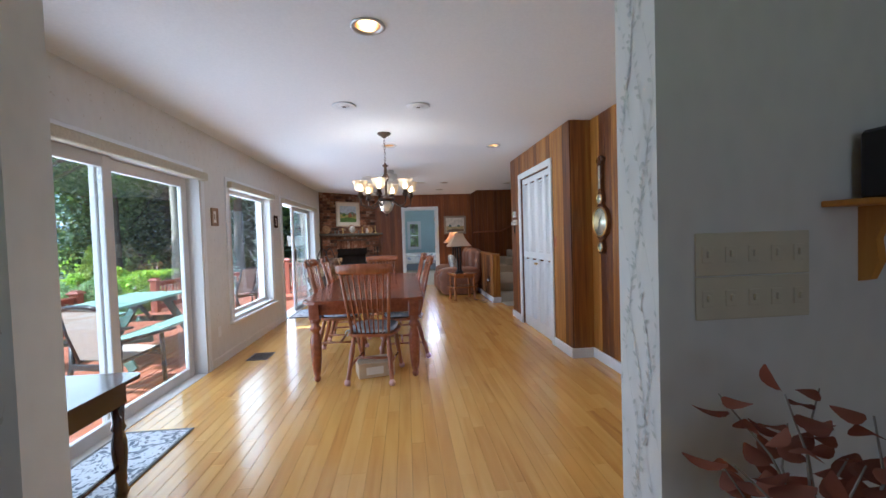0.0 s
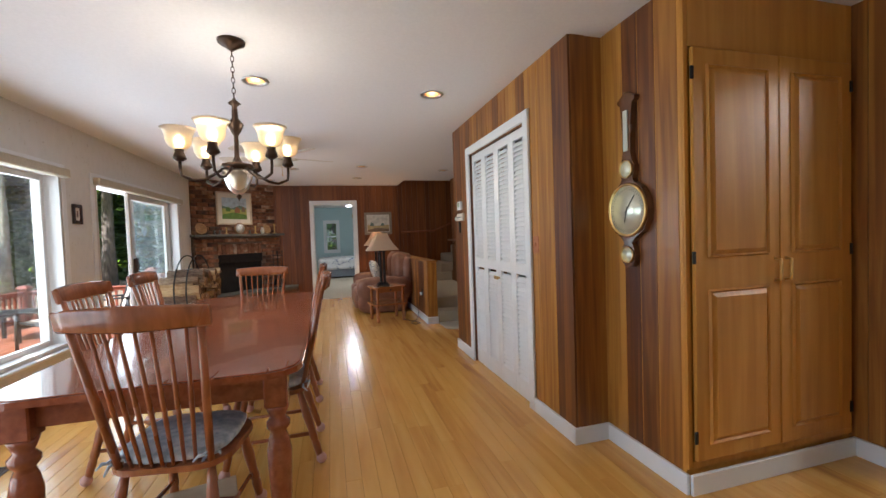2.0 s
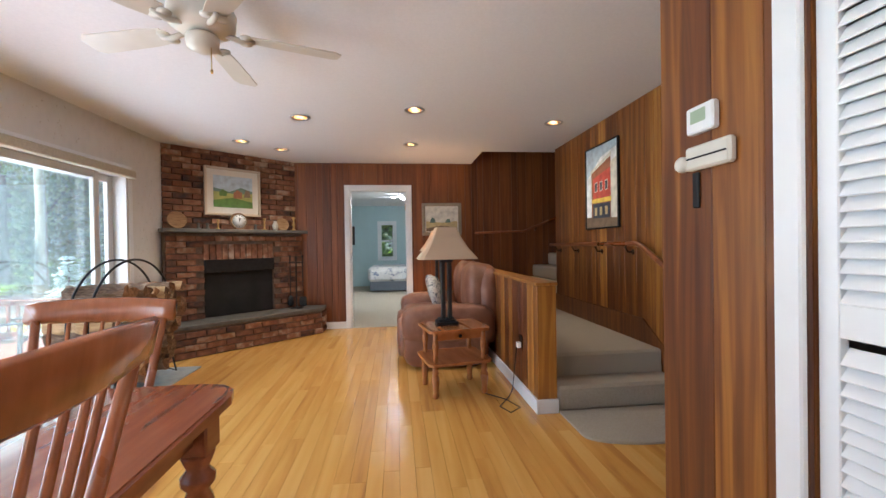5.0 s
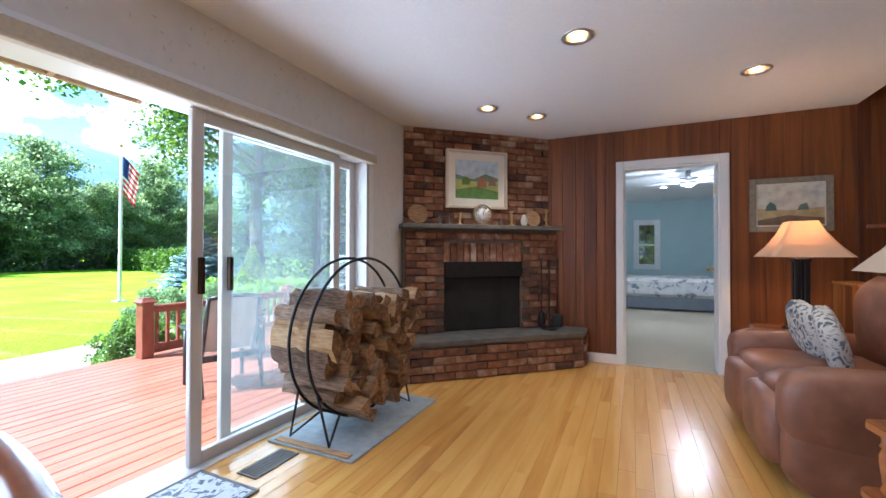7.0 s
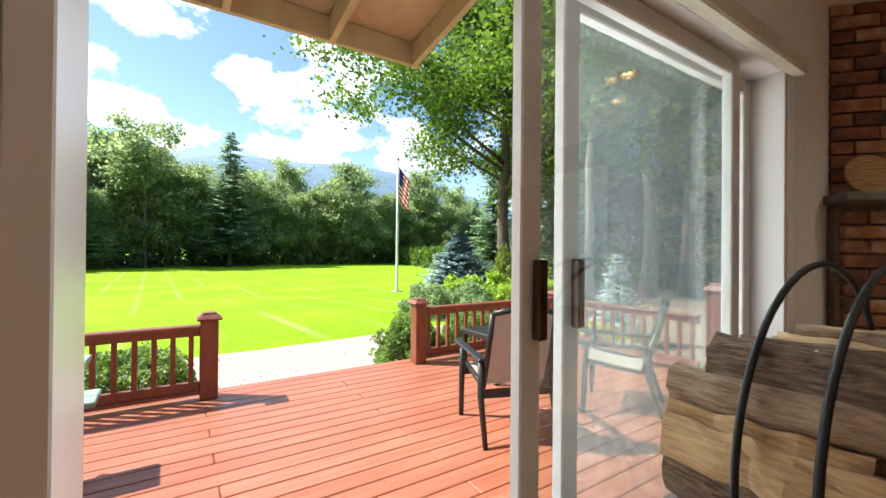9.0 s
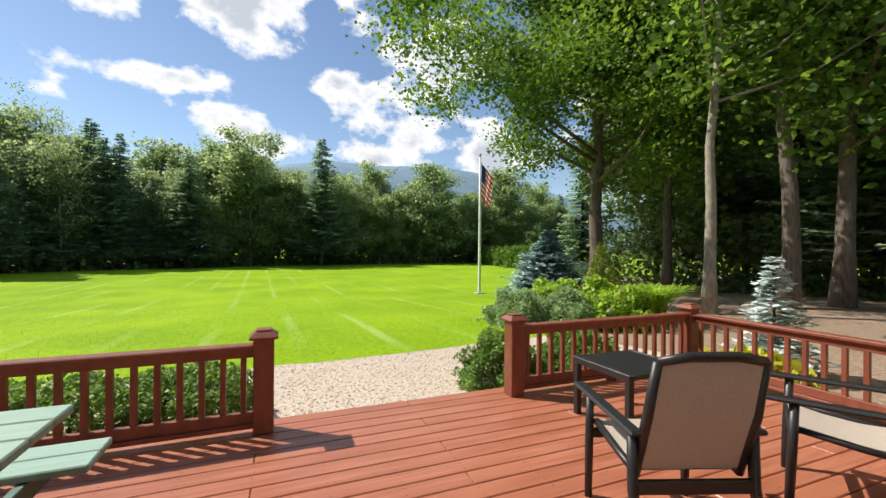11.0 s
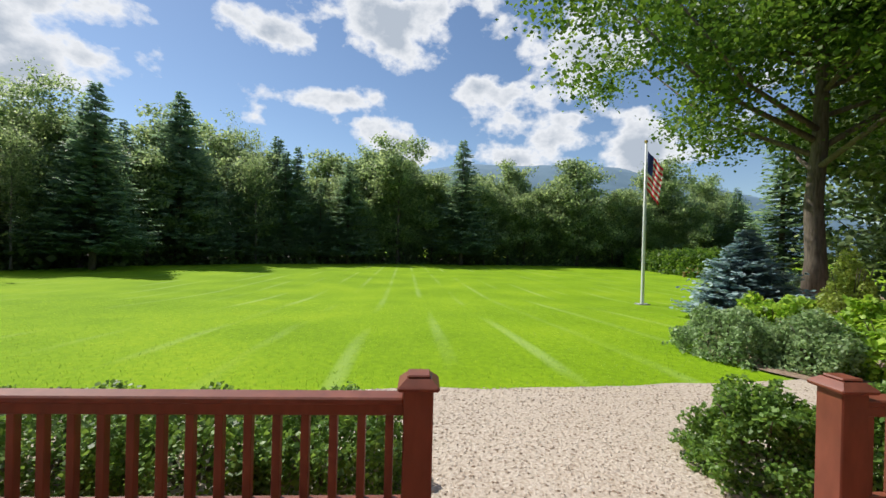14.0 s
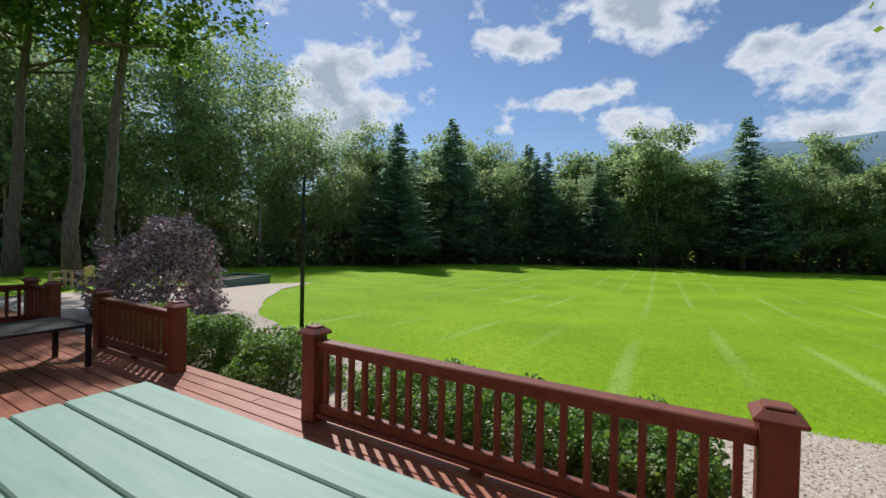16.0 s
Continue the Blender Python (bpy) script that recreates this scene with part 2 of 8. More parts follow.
def leafy(name, stops, through_amount=0.35, rough=0.5):
    m, nt, ln, b = base(name, rough)
    geo, r = nt.new("ShaderNodeNewGeometry"), ramp(nt, stops)
    ln.new(geo.outputs["Random Per Island"], r.inputs["Fac"])
    ln.new(r.outputs["Color"], b.inputs["Base Color"])
    tr, mx = nt.new("ShaderNodeBsdfTranslucent"), nt.new("ShaderNodeMixShader")
    hs = nt.new("ShaderNodeHueSaturation")
    hs.inputs["Value"].default_value, hs.inputs["Saturation"].default_value, hs.inputs["Hue"].default_value = 1.45, 1.0, 0.485
    ln.new(r.outputs["Color"], hs.inputs["Color"])
    ln.new(hs.outputs["Color"], tr.inputs["Color"])
    mx.inputs["Fac"].default_value = through_amount
    ln.new(b.outputs["BSDF"], mx.inputs[1])
    ln.new(tr.outputs["BSDF"], mx.inputs[2])
    ln.new(mx.outputs["Shader"], nt["Material Output"].inputs["Surface"])
    return m


def glowing(name, colour, strength):
    m, nt, ln, b = base(name)
    b.inputs["Base Color"].default_value = (*colour, 1)
    b.inputs["Emission Color"].default_value, b.inputs["Emission Strength"].default_value = (*colour, 1), strength
    return m


def glass(name, tint=(0.95, 0.98, 0.97), haze=0.0):
    """Thin pane: clear, with a weak mirror that grows towards grazing view; haze mixes in a pale, uneven translucent
    film.
    """
    m, nt, ln, b = base(name)
    nt.remove(b)
    t, g, mx, fr = nt.new("ShaderNodeBsdfTransparent"), nt.new("ShaderNodeBsdfGlossy"), nt.new("ShaderNodeMixShader"), nt.new("ShaderNodeLayerWeight")
    t.inputs["Color"].default_value = (*tint, 1)
    g.inputs["Roughness"].default_value = 0.01
    fr.inputs["Blend"].default_value = 0.12
    mr = nt.new("ShaderNodeMapRange")
    mr.inputs["To Min"].default_value, mr.inputs["To Max"].default_value = 0.05, 0.55
    ln.new(fr.outputs["Facing"], mr.inputs["Value"])
    ln.new(mr.outputs["Result"], mx.inputs["Fac"])
    ln.new(t.outputs["BSDF"], mx.inputs[1])
    ln.new(g.outputs["BSDF"], mx.inputs[2])
    last = mx
    if haze > 0:
        film, veil, spots = nt.new("ShaderNodeBsdfTranslucent"), nt.new("ShaderNodeMixShader"), nt.new("ShaderNodeTexNoise")
        film.inputs["Color"].default_value = (0.80, 0.90, 0.92, 1)
        spots.inputs["Scale"].default_value, spots.inputs["Detail"].default_value = 2.2, 5.0
        amount = nt.new("ShaderNodeMapRange")
        amount.inputs["To Min"].default_value, amount.inputs["To Max"].default_value = haze * 0.7, haze * 1.3
        ln.new(spots.outputs["Fac"], amount.inputs["Value"])
        ln.new(amount.outputs["Result"], veil.inputs["Fac"])
        ln.new(mx.outputs["Shader"], veil.inputs[1])
        ln.new(film.outputs["BSDF"], veil.inputs[2])
        last = veil
    ln.new(last.outputs["Shader"], nt["Material Output"].inputs["Surface"])
    return m


def plain(name, c, rough=0.5, metal=0.0, coat=0.0, var=0.06, scale=9.0, bump=0.03):
    lo, hi = tuple(max(v * (1 - var), 0) for v in c), tuple(min(v * (1 + var), 1) for v in c)
    return grained(name, [(0.35, lo), (0.75, hi)], (scale,) * 3, 1.0, rough, metal, coat, bump)


M_MAPLE = grained("maple_floor", [(0.16, (0.36, 0.155, 0.045)), (0.36, (0.57, 0.285, 0.062)), (0.6, (0.66, 0.365, 0.088)), (0.95, (0.74, 0.44, 0.13))], (13, 0.9, 13), 1.0, 0.21, 0, 0.2, 0.015, 0.3, distortion=0.6, blotch=0.1)
M_PANEL = grained("wood_paneling", [(0.15, (0.075, 0.02, 0.008)), (0.4, (0.155, 0.050, 0.011)), (0.62, (0.285, 0.108, 0.018)), (0.9, (0.47, 0.22, 0.04))], (22, 22, 0.9), 1.0, 0.40, 0, 0.10, 0.02, 0.55, distortion=0.8, blotch=0.1)
# darker copy of wood_paneling: the dim of back wall and stairwell is in its colour
M_PANEL_SHADED = grained("shaded_paneling", [(0.15, (0.072, 0.020, 0.006)), (0.5, (0.155, 0.045, 0.011)), (0.9, (0.27, 0.092, 0.021))], (22, 22, 0.9), 1.0, 0.40, 0, 0.10, 0.02, 0.4, distortion=0.8, blotch=0.1)
M_OAK = grained("honey_oak", [(0.25, (0.42, 0.17, 0.024)), (0.55, (0.54, 0.245, 0.036)), (0.85, (0.64, 0.32, 0.06))], (18, 18, 1.2), 1.0, 0.46, 0, 0.0, 0.02, 0.06, distortion=0.5)
M_CEIL = grained("ceiling_paint", [(0.3, (0.80, 0.80, 0.81)), (0.8, (0.85, 0.85, 0.86))], (60, 60, 60), 1.0, 0.9, 0, 0, 0.05)
M_WHITE = plain("white_paint", (0.78, 0.79, 0.80), 0.4, var=0.03, scale=4)
M_VINYL = plain("white_vinyl", (0.60, 0.57, 0.54), 0.35, var=0.03, scale=4)
M_BRICKM = plain("mortar", (0.18, 0.125, 0.09), 0.95, var=0.2, scale=40, bump=0.3)
M_BRICK = grained("old_brick", [(0.15, (0.05, 0.032, 0.028)), (0.38, (0.145, 0.062, 0.036)), (0.6, (0.23, 0.098, 0.052)), (0.78, (0.31, 0.155, 0.085)), (1.0, (0.44, 0.33, 0.24))], (14, 14, 14), 1.0, 0.9, 0, 0, 0.35, 0.62)
M_SLATE = grained("slate", [(0.3, (0.085, 0.08, 0.07)), (0.7, (0.16, 0.15, 0.13))], (9, 9, 9), 1.0, 0.65, 0, 0, 0.25)
M_SOOT = plain("soot", (0.012, 0.011, 0.010), 0.8, var=0.4, scale=6)
M_CARPET = grained("carpet", [(0.3, (0.36, 0.315, 0.235)), (0.7, (0.50, 0.45, 0.355))], (90, 90, 90), 2.0, 0.98, 0, 0, 0.6)
M_CHERRY = grained("cherry_table", [(0.25, (0.17, 0.042, 0.016)), (0.55, (0.25, 0.068, 0.026)), (0.85, (0.32, 0.10, 0.04))], (30, 2.2, 30), 1.0, 0.22, 0, 0.35, 0.015, 0.05, distortion=0.4)
M_CHAIR = grained("chair_wood", [(0.25, (0.19, 0.055, 0.018)), (0.6, (0.29, 0.09, 0.03)), (0.9, (0.36, 0.13, 0.045))], (25, 25, 4), 1.0, 0.28, 0, 0.25, 0.02, 0.06, distortion=0.4)
M_DARKWOOD = grained("dark_walnut", [(0.3, (0.02, 0.007, 0.005)), (0.8, (0.055, 0.018, 0.011))], (20, 20, 4), 1.0, 0.2, 0, 0.4, 0.02)
M_CUSHION = grained("blue_cushion", [(0.35, (0.28, 0.34, 0.42)), (0.6, (0.45, 0.50, 0.56)), (0.8, (0.62, 0.64, 0.66))], (22, 22, 22), 1.5, 0.95, 0, 0, 0.3)
M_BRONZE = plain("dark_bronze", (0.06, 0.035, 0.022), 0.38, 0.8, var=0.3, scale=14)
M_BLACK = plain("black_iron", (0.012, 0.012, 0.013), 0.5, 0.3, var=0.3, scale=20)
M_BRASS = plain("aged_brass", (0.62, 0.42, 0.16), 0.3, 1.0, var=0.15, scale=20)
M_CHROME = plain("brushed_steel", (0.55, 0.56, 0.57), 0.3, 1.0, var=0.06, scale=12)
M_LEATHER = grained("brown_leather", [(0.3, (0.15, 0.062, 0.036)), (0.6, (0.22, 0.095, 0.055)), (0.85, (0.30, 0.145, 0.09))], (7, 7, 7), 1.0, 0.42, 0, 0, 0.12, detail=9)
M_RUG = grained("gray_mat", [(0.42, (0.13, 0.15, 0.18)), (0.48, (0.60, 0.62, 0.64)), (0.62, (0.66, 0.67, 0.68)), (0.7, (0.17, 0.19, 0.22))], (9, 9, 9), 1.4, 0.97, 0, 0, 0.3, detail=2.0, distortion=1.6)
M_STONE = grained("pale_slab", [(0.3, (0.26, 0.29, 0.30)), (0.8, (0.38, 0.40, 0.40))], (16, 16, 16), 1.0, 0.8, 0, 0, 0.2)
M_BARKLOG = grained("log_bark", [(0.25, (0.085, 0.05, 0.032)), (0.5, (0.21, 0.135, 0.085)), (0.8, (0.38, 0.265, 0.17))], (11, 75, 75), 1.6, 0.95, 0, 0, 0.7, 0.4)
M_LOGEND = grained("split_log", [(0.25, (0.20, 0.10, 0.045)), (0.55, (0.40, 0.24, 0.11)), (0.85, (0.58, 0.40, 0.21))], (7, 65, 65), 1.6, 0.9, 0, 0, 0.3, 0.5)
# log ends turned from the window: their shade is in this darker brown
M_CUT = grained("shaded_cut_end", [(0.25, (0.06, 0.026, 0.011)), (0.55, (0.17, 0.085, 0.038)), (0.85, (0.36, 0.215, 0.105))], (28, 28, 28), 1.4, 0.95, 0, 0, 0.4, 0.45)
M_DECK = grained("deck_stain", [(0.25, (0.26, 0.082, 0.045)), (0.55, (0.35, 0.122, 0.068)), (0.85, (0.45, 0.18, 0.112))], (30, 1.5, 30), 1.0, 0.38, 0, 0, 0.04, 0.12, blotch=0.2)
M_RAIL = grained("rail_stain", [(0.3, (0.155, 0.044, 0.026)), (0.8, (0.25, 0.076, 0.043))], (14, 14, 5), 1.0, 0.42, 0, 0, 0.04, 0.05)
M_GREENP = grained("green_stain", [(0.3, (0.20, 0.33, 0.27)), (0.8, (0.28, 0.41, 0.35))], (30, 3, 30), 1.0, 0.6, 0, 0, 0.05, 0.06)
M_BLACKP = plain("black_resin", (0.016, 0.016, 0.018), 0.42, var=0.2, scale=18)
M_SLING = plain("taupe_sling", (0.40, 0.345, 0.29), 0.8, var=0.1, scale=120, bump=0.2)
M_BEIGE = grained("beige_trim", [(0.3, (0.42, 0.31, 0.17)), (0.8, (0.50, 0.38, 0.22))], (12, 12, 3), 1.0, 0.6, 0, 0, 0.04, 0.06)
M_TREEBARK = grained("tree_bark", [(0.3, (0.06, 0.046, 0.036)), (0.7, (0.17, 0.135, 0.108))], (16, 16, 3), 1.0, 0.95, 0, 0, 0.7)
M_BIRCH = grained("pale_bark", [(0.3, (0.15, 0.125, 0.10)), (0.7, (0.33, 0.29, 0.24))], (10, 10, 5), 1.0, 0.9, 0, 0, 0.5)
M_LEAF = leafy("maple_leaf", [(0.0, (0.0462, 0.111, 0.0129)), (0.5, (0.0878, 0.18, 0.0203)), (1.0, (0.166, 0.268, 0.0324))], 0.55)
M_LEAF2 = leafy("woods_leaf", [(0.0, (0.12, 0.18, 0.075)), (0.5, (0.23, 0.32, 0.135)), (1.0, (0.39, 0.48, 0.20))], 0.6)
M_BRUSH = leafy("brush_leaf", [(0.0, (0.08, 0.125, 0.05)), (0.5, (0.135, 0.20, 0.075)), (1.0, (0.21, 0.29, 0.10))], 0.5)
M_PINE = leafy("pine_needle", [(0.0, (0.13, 0.205, 0.125)), (0.5, (0.20, 0.30, 0.175)), (1.0, (0.30, 0.42, 0.21))], 0.55)
M_SPRUCE = leafy("blue_spruce_needle", [(0.0, (0.145, 0.232, 0.246)), (0.5, (0.261, 0.377, 0.392)), (1.0, (0.435, 0.551, 0.551))], 0.15)
M_SILVER = leafy("silver_needle", [(0.0, (0.36, 0.44, 0.42)), (0.5, (0.52, 0.60, 0.58)), (1.0, (0.70, 0.76, 0.74))], 0.15)
M_YEW = leafy("yew_leaf", [(0.0, (0.0675, 0.135, 0.027)), (0.5, (0.135, 0.25, 0.0405)), (1.0, (0.243, 0.405, 0.0675))], 0.4)
M_LIME = leafy("bright_leaf", [(0.0, (0.16, 0.30, 0.03)), (0.5, (0.28, 0.46, 0.045)), (1.0, (0.46, 0.62, 0.08))], 0.45)
M_SAGE = leafy("sage_leaf", [(0.0, (0.135, 0.21, 0.09)), (0.5, (0.24, 0.36, 0.15)), (1.0, (0.405, 0.54, 0.255))], 0.4)
M_PURPLE = leafy("plum_leaf", [(0.0, (0.144, 0.072, 0.084)), (0.5, (0.36, 0.252, 0.264)), (1.0, (0.744, 0.648, 0.66))], 0.2)
M_CLEAR = glass("window_glass")
M_HAZY = glass("hazy_door_glass", haze=0.035)
M_SKYBLUE = plain("blue_wall_paint", (0.50, 0.64, 0.66), 0.8, var=0.03, scale=3)


def wallpaper(name):
    """Off-white paper with small pale sprigs."""
    m, nt, ln, b = base(name, 0.75)
    co, mp, vo = nt.new("ShaderNodeTexCoord"), nt.new("ShaderNodeMapping"), nt.new("ShaderNodeTexVoronoi")
    mp.inputs["Scale"].default_value, mp.inputs["Rotation"].default_value = (16, 16, 9), (0.5, 0.3, 0.2)
    vo.inputs["Scale"].default_value = 1.0
    no = nt.new("ShaderNodeTexNoise")
    no.inputs["Scale"].default_value = 2.2
    r = ramp(nt, [(0.0, (0.66, 0.65, 0.62)), (0.5, (0.69, 0.68, 0.65)), (1.0, (0.71, 0.70, 0.67))])
    ln.new(co.outputs["Object"], mp.inputs["Vector"])
    ln.new(mp.outputs["Vector"], vo.inputs["Vector"])
    ln.new(vo.outputs["Distance"], r.inputs["Fac"])
    ln.new(r.outputs["Color"], b.inputs["Base Color"])
    bp = nt.new("ShaderNodeBump")
    bp.inputs["Strength"].default_value = 0.05
    ln.new(vo.outputs["Distance"], bp.inputs["Height"])
    ln.new(bp.outputs["Normal"], b.inputs["Normal"])
    return m


def lawn_mat(name):
    """Mown grass with faint wheel stripes running away from the house, and woodland soil past the edges."""
    m, nt, ln, b = base(name, 0.9)
    b.inputs["Specular IOR Level"].default_value = 0.12
    co, sep = nt.new("ShaderNodeTexCoord"), nt.new("ShaderNodeSeparateXYZ")
    ln.new(co.outputs["Object"], sep.inputs[0])
    n1, n2, n3 = [nt.new("ShaderNodeTexNoise") for _ in range(3)]
    for n, s, d in ((n1, 0.35, 3), (n2, 9.0, 6), (n3, 0.9, 4)):
        n.inputs["Scale"].default_value, n.inputs["Detail"].default_value = s, d
        ln.new(co.outputs["Object"], n.inputs["Vector"])
    r = ramp(nt, [(0.3, (0.135, 0.25, 0.004)), (0.5, (0.205, 0.345, 0.006)), (0.7, (0.30, 0.43, 0.012))])
    mix = nt.new("ShaderNodeMath")
    mix.operation, mix.inputs[1].default_value = "MULTIPLY_ADD", 0.5
    half = nt.new("ShaderNodeMath")
    half.operation, half.inputs[1].default_value = "MULTIPLY", 0.5
    ln.new(n1.outputs["Fac"], half.inputs[0])
    ln.new(n2.outputs["Fac"], mix.inputs[0])
    ln.new(half.outputs[0], mix.inputs[2])
    ln.new(mix.outputs[0], r.inputs["Fac"])
    sine = nt.new("ShaderNodeMath")
    sine.operation, sine.inputs[1].default_value = "MULTIPLY", 2 * math.pi / 1.5
    sn = nt.new("ShaderNodeMath")
    sn.operation = "SINE"
    tilt = nt.new("ShaderNodeMath")
    tilt.operation, tilt.inputs[1].default_value = "MULTIPLY_ADD", -0.042
    off = nt.new("ShaderNodeMath")
    off.operation, off.inputs[1].default_value = "ADD", -0.195
    ln.new(sep.outputs["Y"], off.inputs[0])
    ln.new(sep.outputs["X"], tilt.inputs[0])
    ln.new(off.outputs[0], tilt.inputs[2])
    ln.new(tilt.outputs[0], sine.inputs[0])
    ln.new(sine.outputs[0], sn.inputs[0])
    st = nt.new("ShaderNodeMapRange")
    st.inputs["From Min"].default_value, st.inputs["From Max"].default_value = 0.80, 1.0
    ln.new(sn.outputs[0], st.inputs["Value"])
    br = nt.new("ShaderNodeMapRange")
    br.inputs["From Min"].default_value, br.inputs["From Max"].default_value, br.inputs["To Max"].default_value = 0.44, 0.66, 0.36
    stretch = nt.new("ShaderNodeMapping")
    stretch.inputs["Scale"].default_value = (0.16, 0.95, 1.0)
    ln.new(co.outputs["Object"], stretch.inputs["Vector"])
    ln.new(stretch.outputs["Vector"], n3.inputs["Vector"])
    ln.new(n3.outputs["Fac"], br.inputs["Value"])
    pr = nt.new("ShaderNodeMath")
    pr.operation = "MULTIPLY"
    ln.new(st.outputs["Result"], pr.inputs[0])
    ln.new(br.outputs["Result"], pr.inputs[1])
    mc = nt.new("ShaderNodeMix")
    mc.data_type = "RGBA"
    mc.inputs["B"].default_value = (0.44, 0.56, 0.22, 1)
    ln.new(pr.outputs[0], mc.inputs["Factor"])
    ln.new(r.outputs["Color"], mc.inputs["A"])
    ln.new(mc.outputs["Result"], b.inputs["Base Color"])
    bp = nt.new("ShaderNodeBump")
    bp.inputs["Strength"].default_value, bp.inputs["Distance"].default_value = 0.3, 0.03
    n4 = nt.new("ShaderNodeTexNoise")
    n4.inputs["Scale"].default_value, n4.inputs["Detail"].default_value = 40.0, 4
    ln.new(co.outputs["Object"], n4.inputs["Vector"])
    ln.new(n4.outputs["Fac"], bp.inputs["Height"])
    ln.new(bp.outputs["Normal"], b.inputs["Normal"])
    return m


M_PAPER = wallpaper("sprig_wallpaper")
M_LAWN = lawn_mat("lawn")
M_GRAVEL = grained("gravel", [(0.3, (0.27, 0.20, 0.145)), (0.55, (0.47, 0.385, 0.305)), (0.8, (0.62, 0.54, 0.455))], (38, 38, 38), 1.0, 0.9, 0, 0, 0.9, 0.5)
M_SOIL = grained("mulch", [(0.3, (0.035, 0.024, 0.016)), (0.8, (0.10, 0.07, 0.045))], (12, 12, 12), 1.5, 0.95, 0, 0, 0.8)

M_MULCH = grained("bark_mulch", [(0.3, (0.10, 0.065, 0.042)), (0.55, (0.20, 0.135, 0.09)), (0.8, (0.33, 0.24, 0.17))], (16, 16, 16), 1.5, 0.95, 0, 0, 0.8, 0.3)
M_GOLDLEAF = leafy("golden_leaf", [(0.0, (0.30, 0.34, 0.03)), (0.5, (0.50, 0.48, 0.05)), (1.0, (0.68, 0.60, 0.10))], 0.4)

# ---- the house shell ----
XW, XO = -1.53, -1.71          # west wall, inner and outer face
YB = 10.94                     # back wall
H = 2.44
DOOR_A, WIN_B, DOOR_C = (1.75, 4.17), (4.79, 6.28), (6.815, 9.235)   # openings in the west wall, along y
HEAD = 1.99


def wall_west():
    g = G()
    ys = [1.42, DOOR_A[0], DOOR_A[1], WIN_B[0], WIN_B[1], DOOR_C[0], DOOR_C[1], 11.2]
    for a, b in ((-3.0, 1.42), (1.42, ys[1]), (ys[2], ys[3]), (ys[4], ys[5]), (ys[6], ys[7])):
        g.box(XO, XW, a, b, -0.4, H)
    for a, b in (DOOR_A, WIN_B, DOOR_C):
        g.box(XO, XW, a, b, HEAD, H)
    g.box(XO, XW, *WIN_B, -0.4, 0.40)
    for a, b in (DOOR_A, DOOR_C):
        g.box(XO, XW, a, b, -0.4, -0.03)
    return setting("wall_west", g, M_PAPER, "off-white wallpapered wall with a faint sprig pattern")


west = wall_west()
siding = setting("wall_outside", G().box(XO - 0.03, XO - 0.004, DOOR_C[1] + 0.1, 13.5, -0.4, 3.0).box(XO - 0.03, XO - 0.004, -8, DOOR_A[0] - 0.1, -0.4, 3.0), M_BEIGE, "beige painted outside wall")

g = G().box(XW, 2.18, -3.0, 10.94, -0.14, -0.022).box(2.18, 3.54, -3.0, 3.4, -0.14, -0.022).box(2.18, 2.43, 3.4, 3.95, -0.14, -0.022).box(2.18, 2.9, 3.95, 6.25, -0.14, -0.002).box(2.18, 3.4, 6.25, 7.6, -0.14, -0.022)
floor = setting("floor", g, M_SOIL, "honey-coloured maple plank floor")
setting("kitchen_floor", G().box(3.54, 6.5, -3.0, 6.2, -0.14, 0.0), M_STONE, "pale kitchen floor")

# ceiling with the stairwell left open, and round openings for the recessed lights
CANS = ((0.33, 2.14), (0.33, 5.0), (1.65, 5.06), (0.27, 8.80), (1.345, 8.52), (2.78, 8.82), (-0.60, 9.72), (-0.25, 10.11), (1.35, 9.78))


def ceiling_sheet(g, x0, x1, y0, y1):
    loops = [[Vector((x0, y0, 0)), Vector((x1, y0, 0)), Vector((x1, y1, 0)), Vector((x0, y1, 0))]]
    for cx, cy in CANS:
        if x0 < cx < x1 and y0 < cy < y1:
            loops.append([Vector((cx + 0.074 * math.cos(-2 * math.pi * k / 20), cy + 0.074 * math.sin(-2 * math.pi * k / 20), 0)) for k in range(20)])
    tris = geometry.tessellate_polygon(loops)
    g.add([(p.x, p.y, H) for loop in loops for p in loop], [tuple(t) for t in tris], False)
    g.box(x0, x1, y0, y1, H + 0.13, H + 0.16)
    for p, q in zip(loops[0], loops[0][1:] + loops[0][:1]):
        g.add([(p.x, p.y, H), (q.x, q.y, H), (q.x, q.y, H + 0.13), (p.x, p.y, H + 0.13)], [(0, 1, 2, 3)], False)


g = G()
ceiling_sheet(g, XO, 2.31, -3.2, YB)
ceiling_sheet(g, 2.31, 6.6, -3.2, 10.12)
setting("ceiling", g, M_CEIL, "smooth white ceiling")


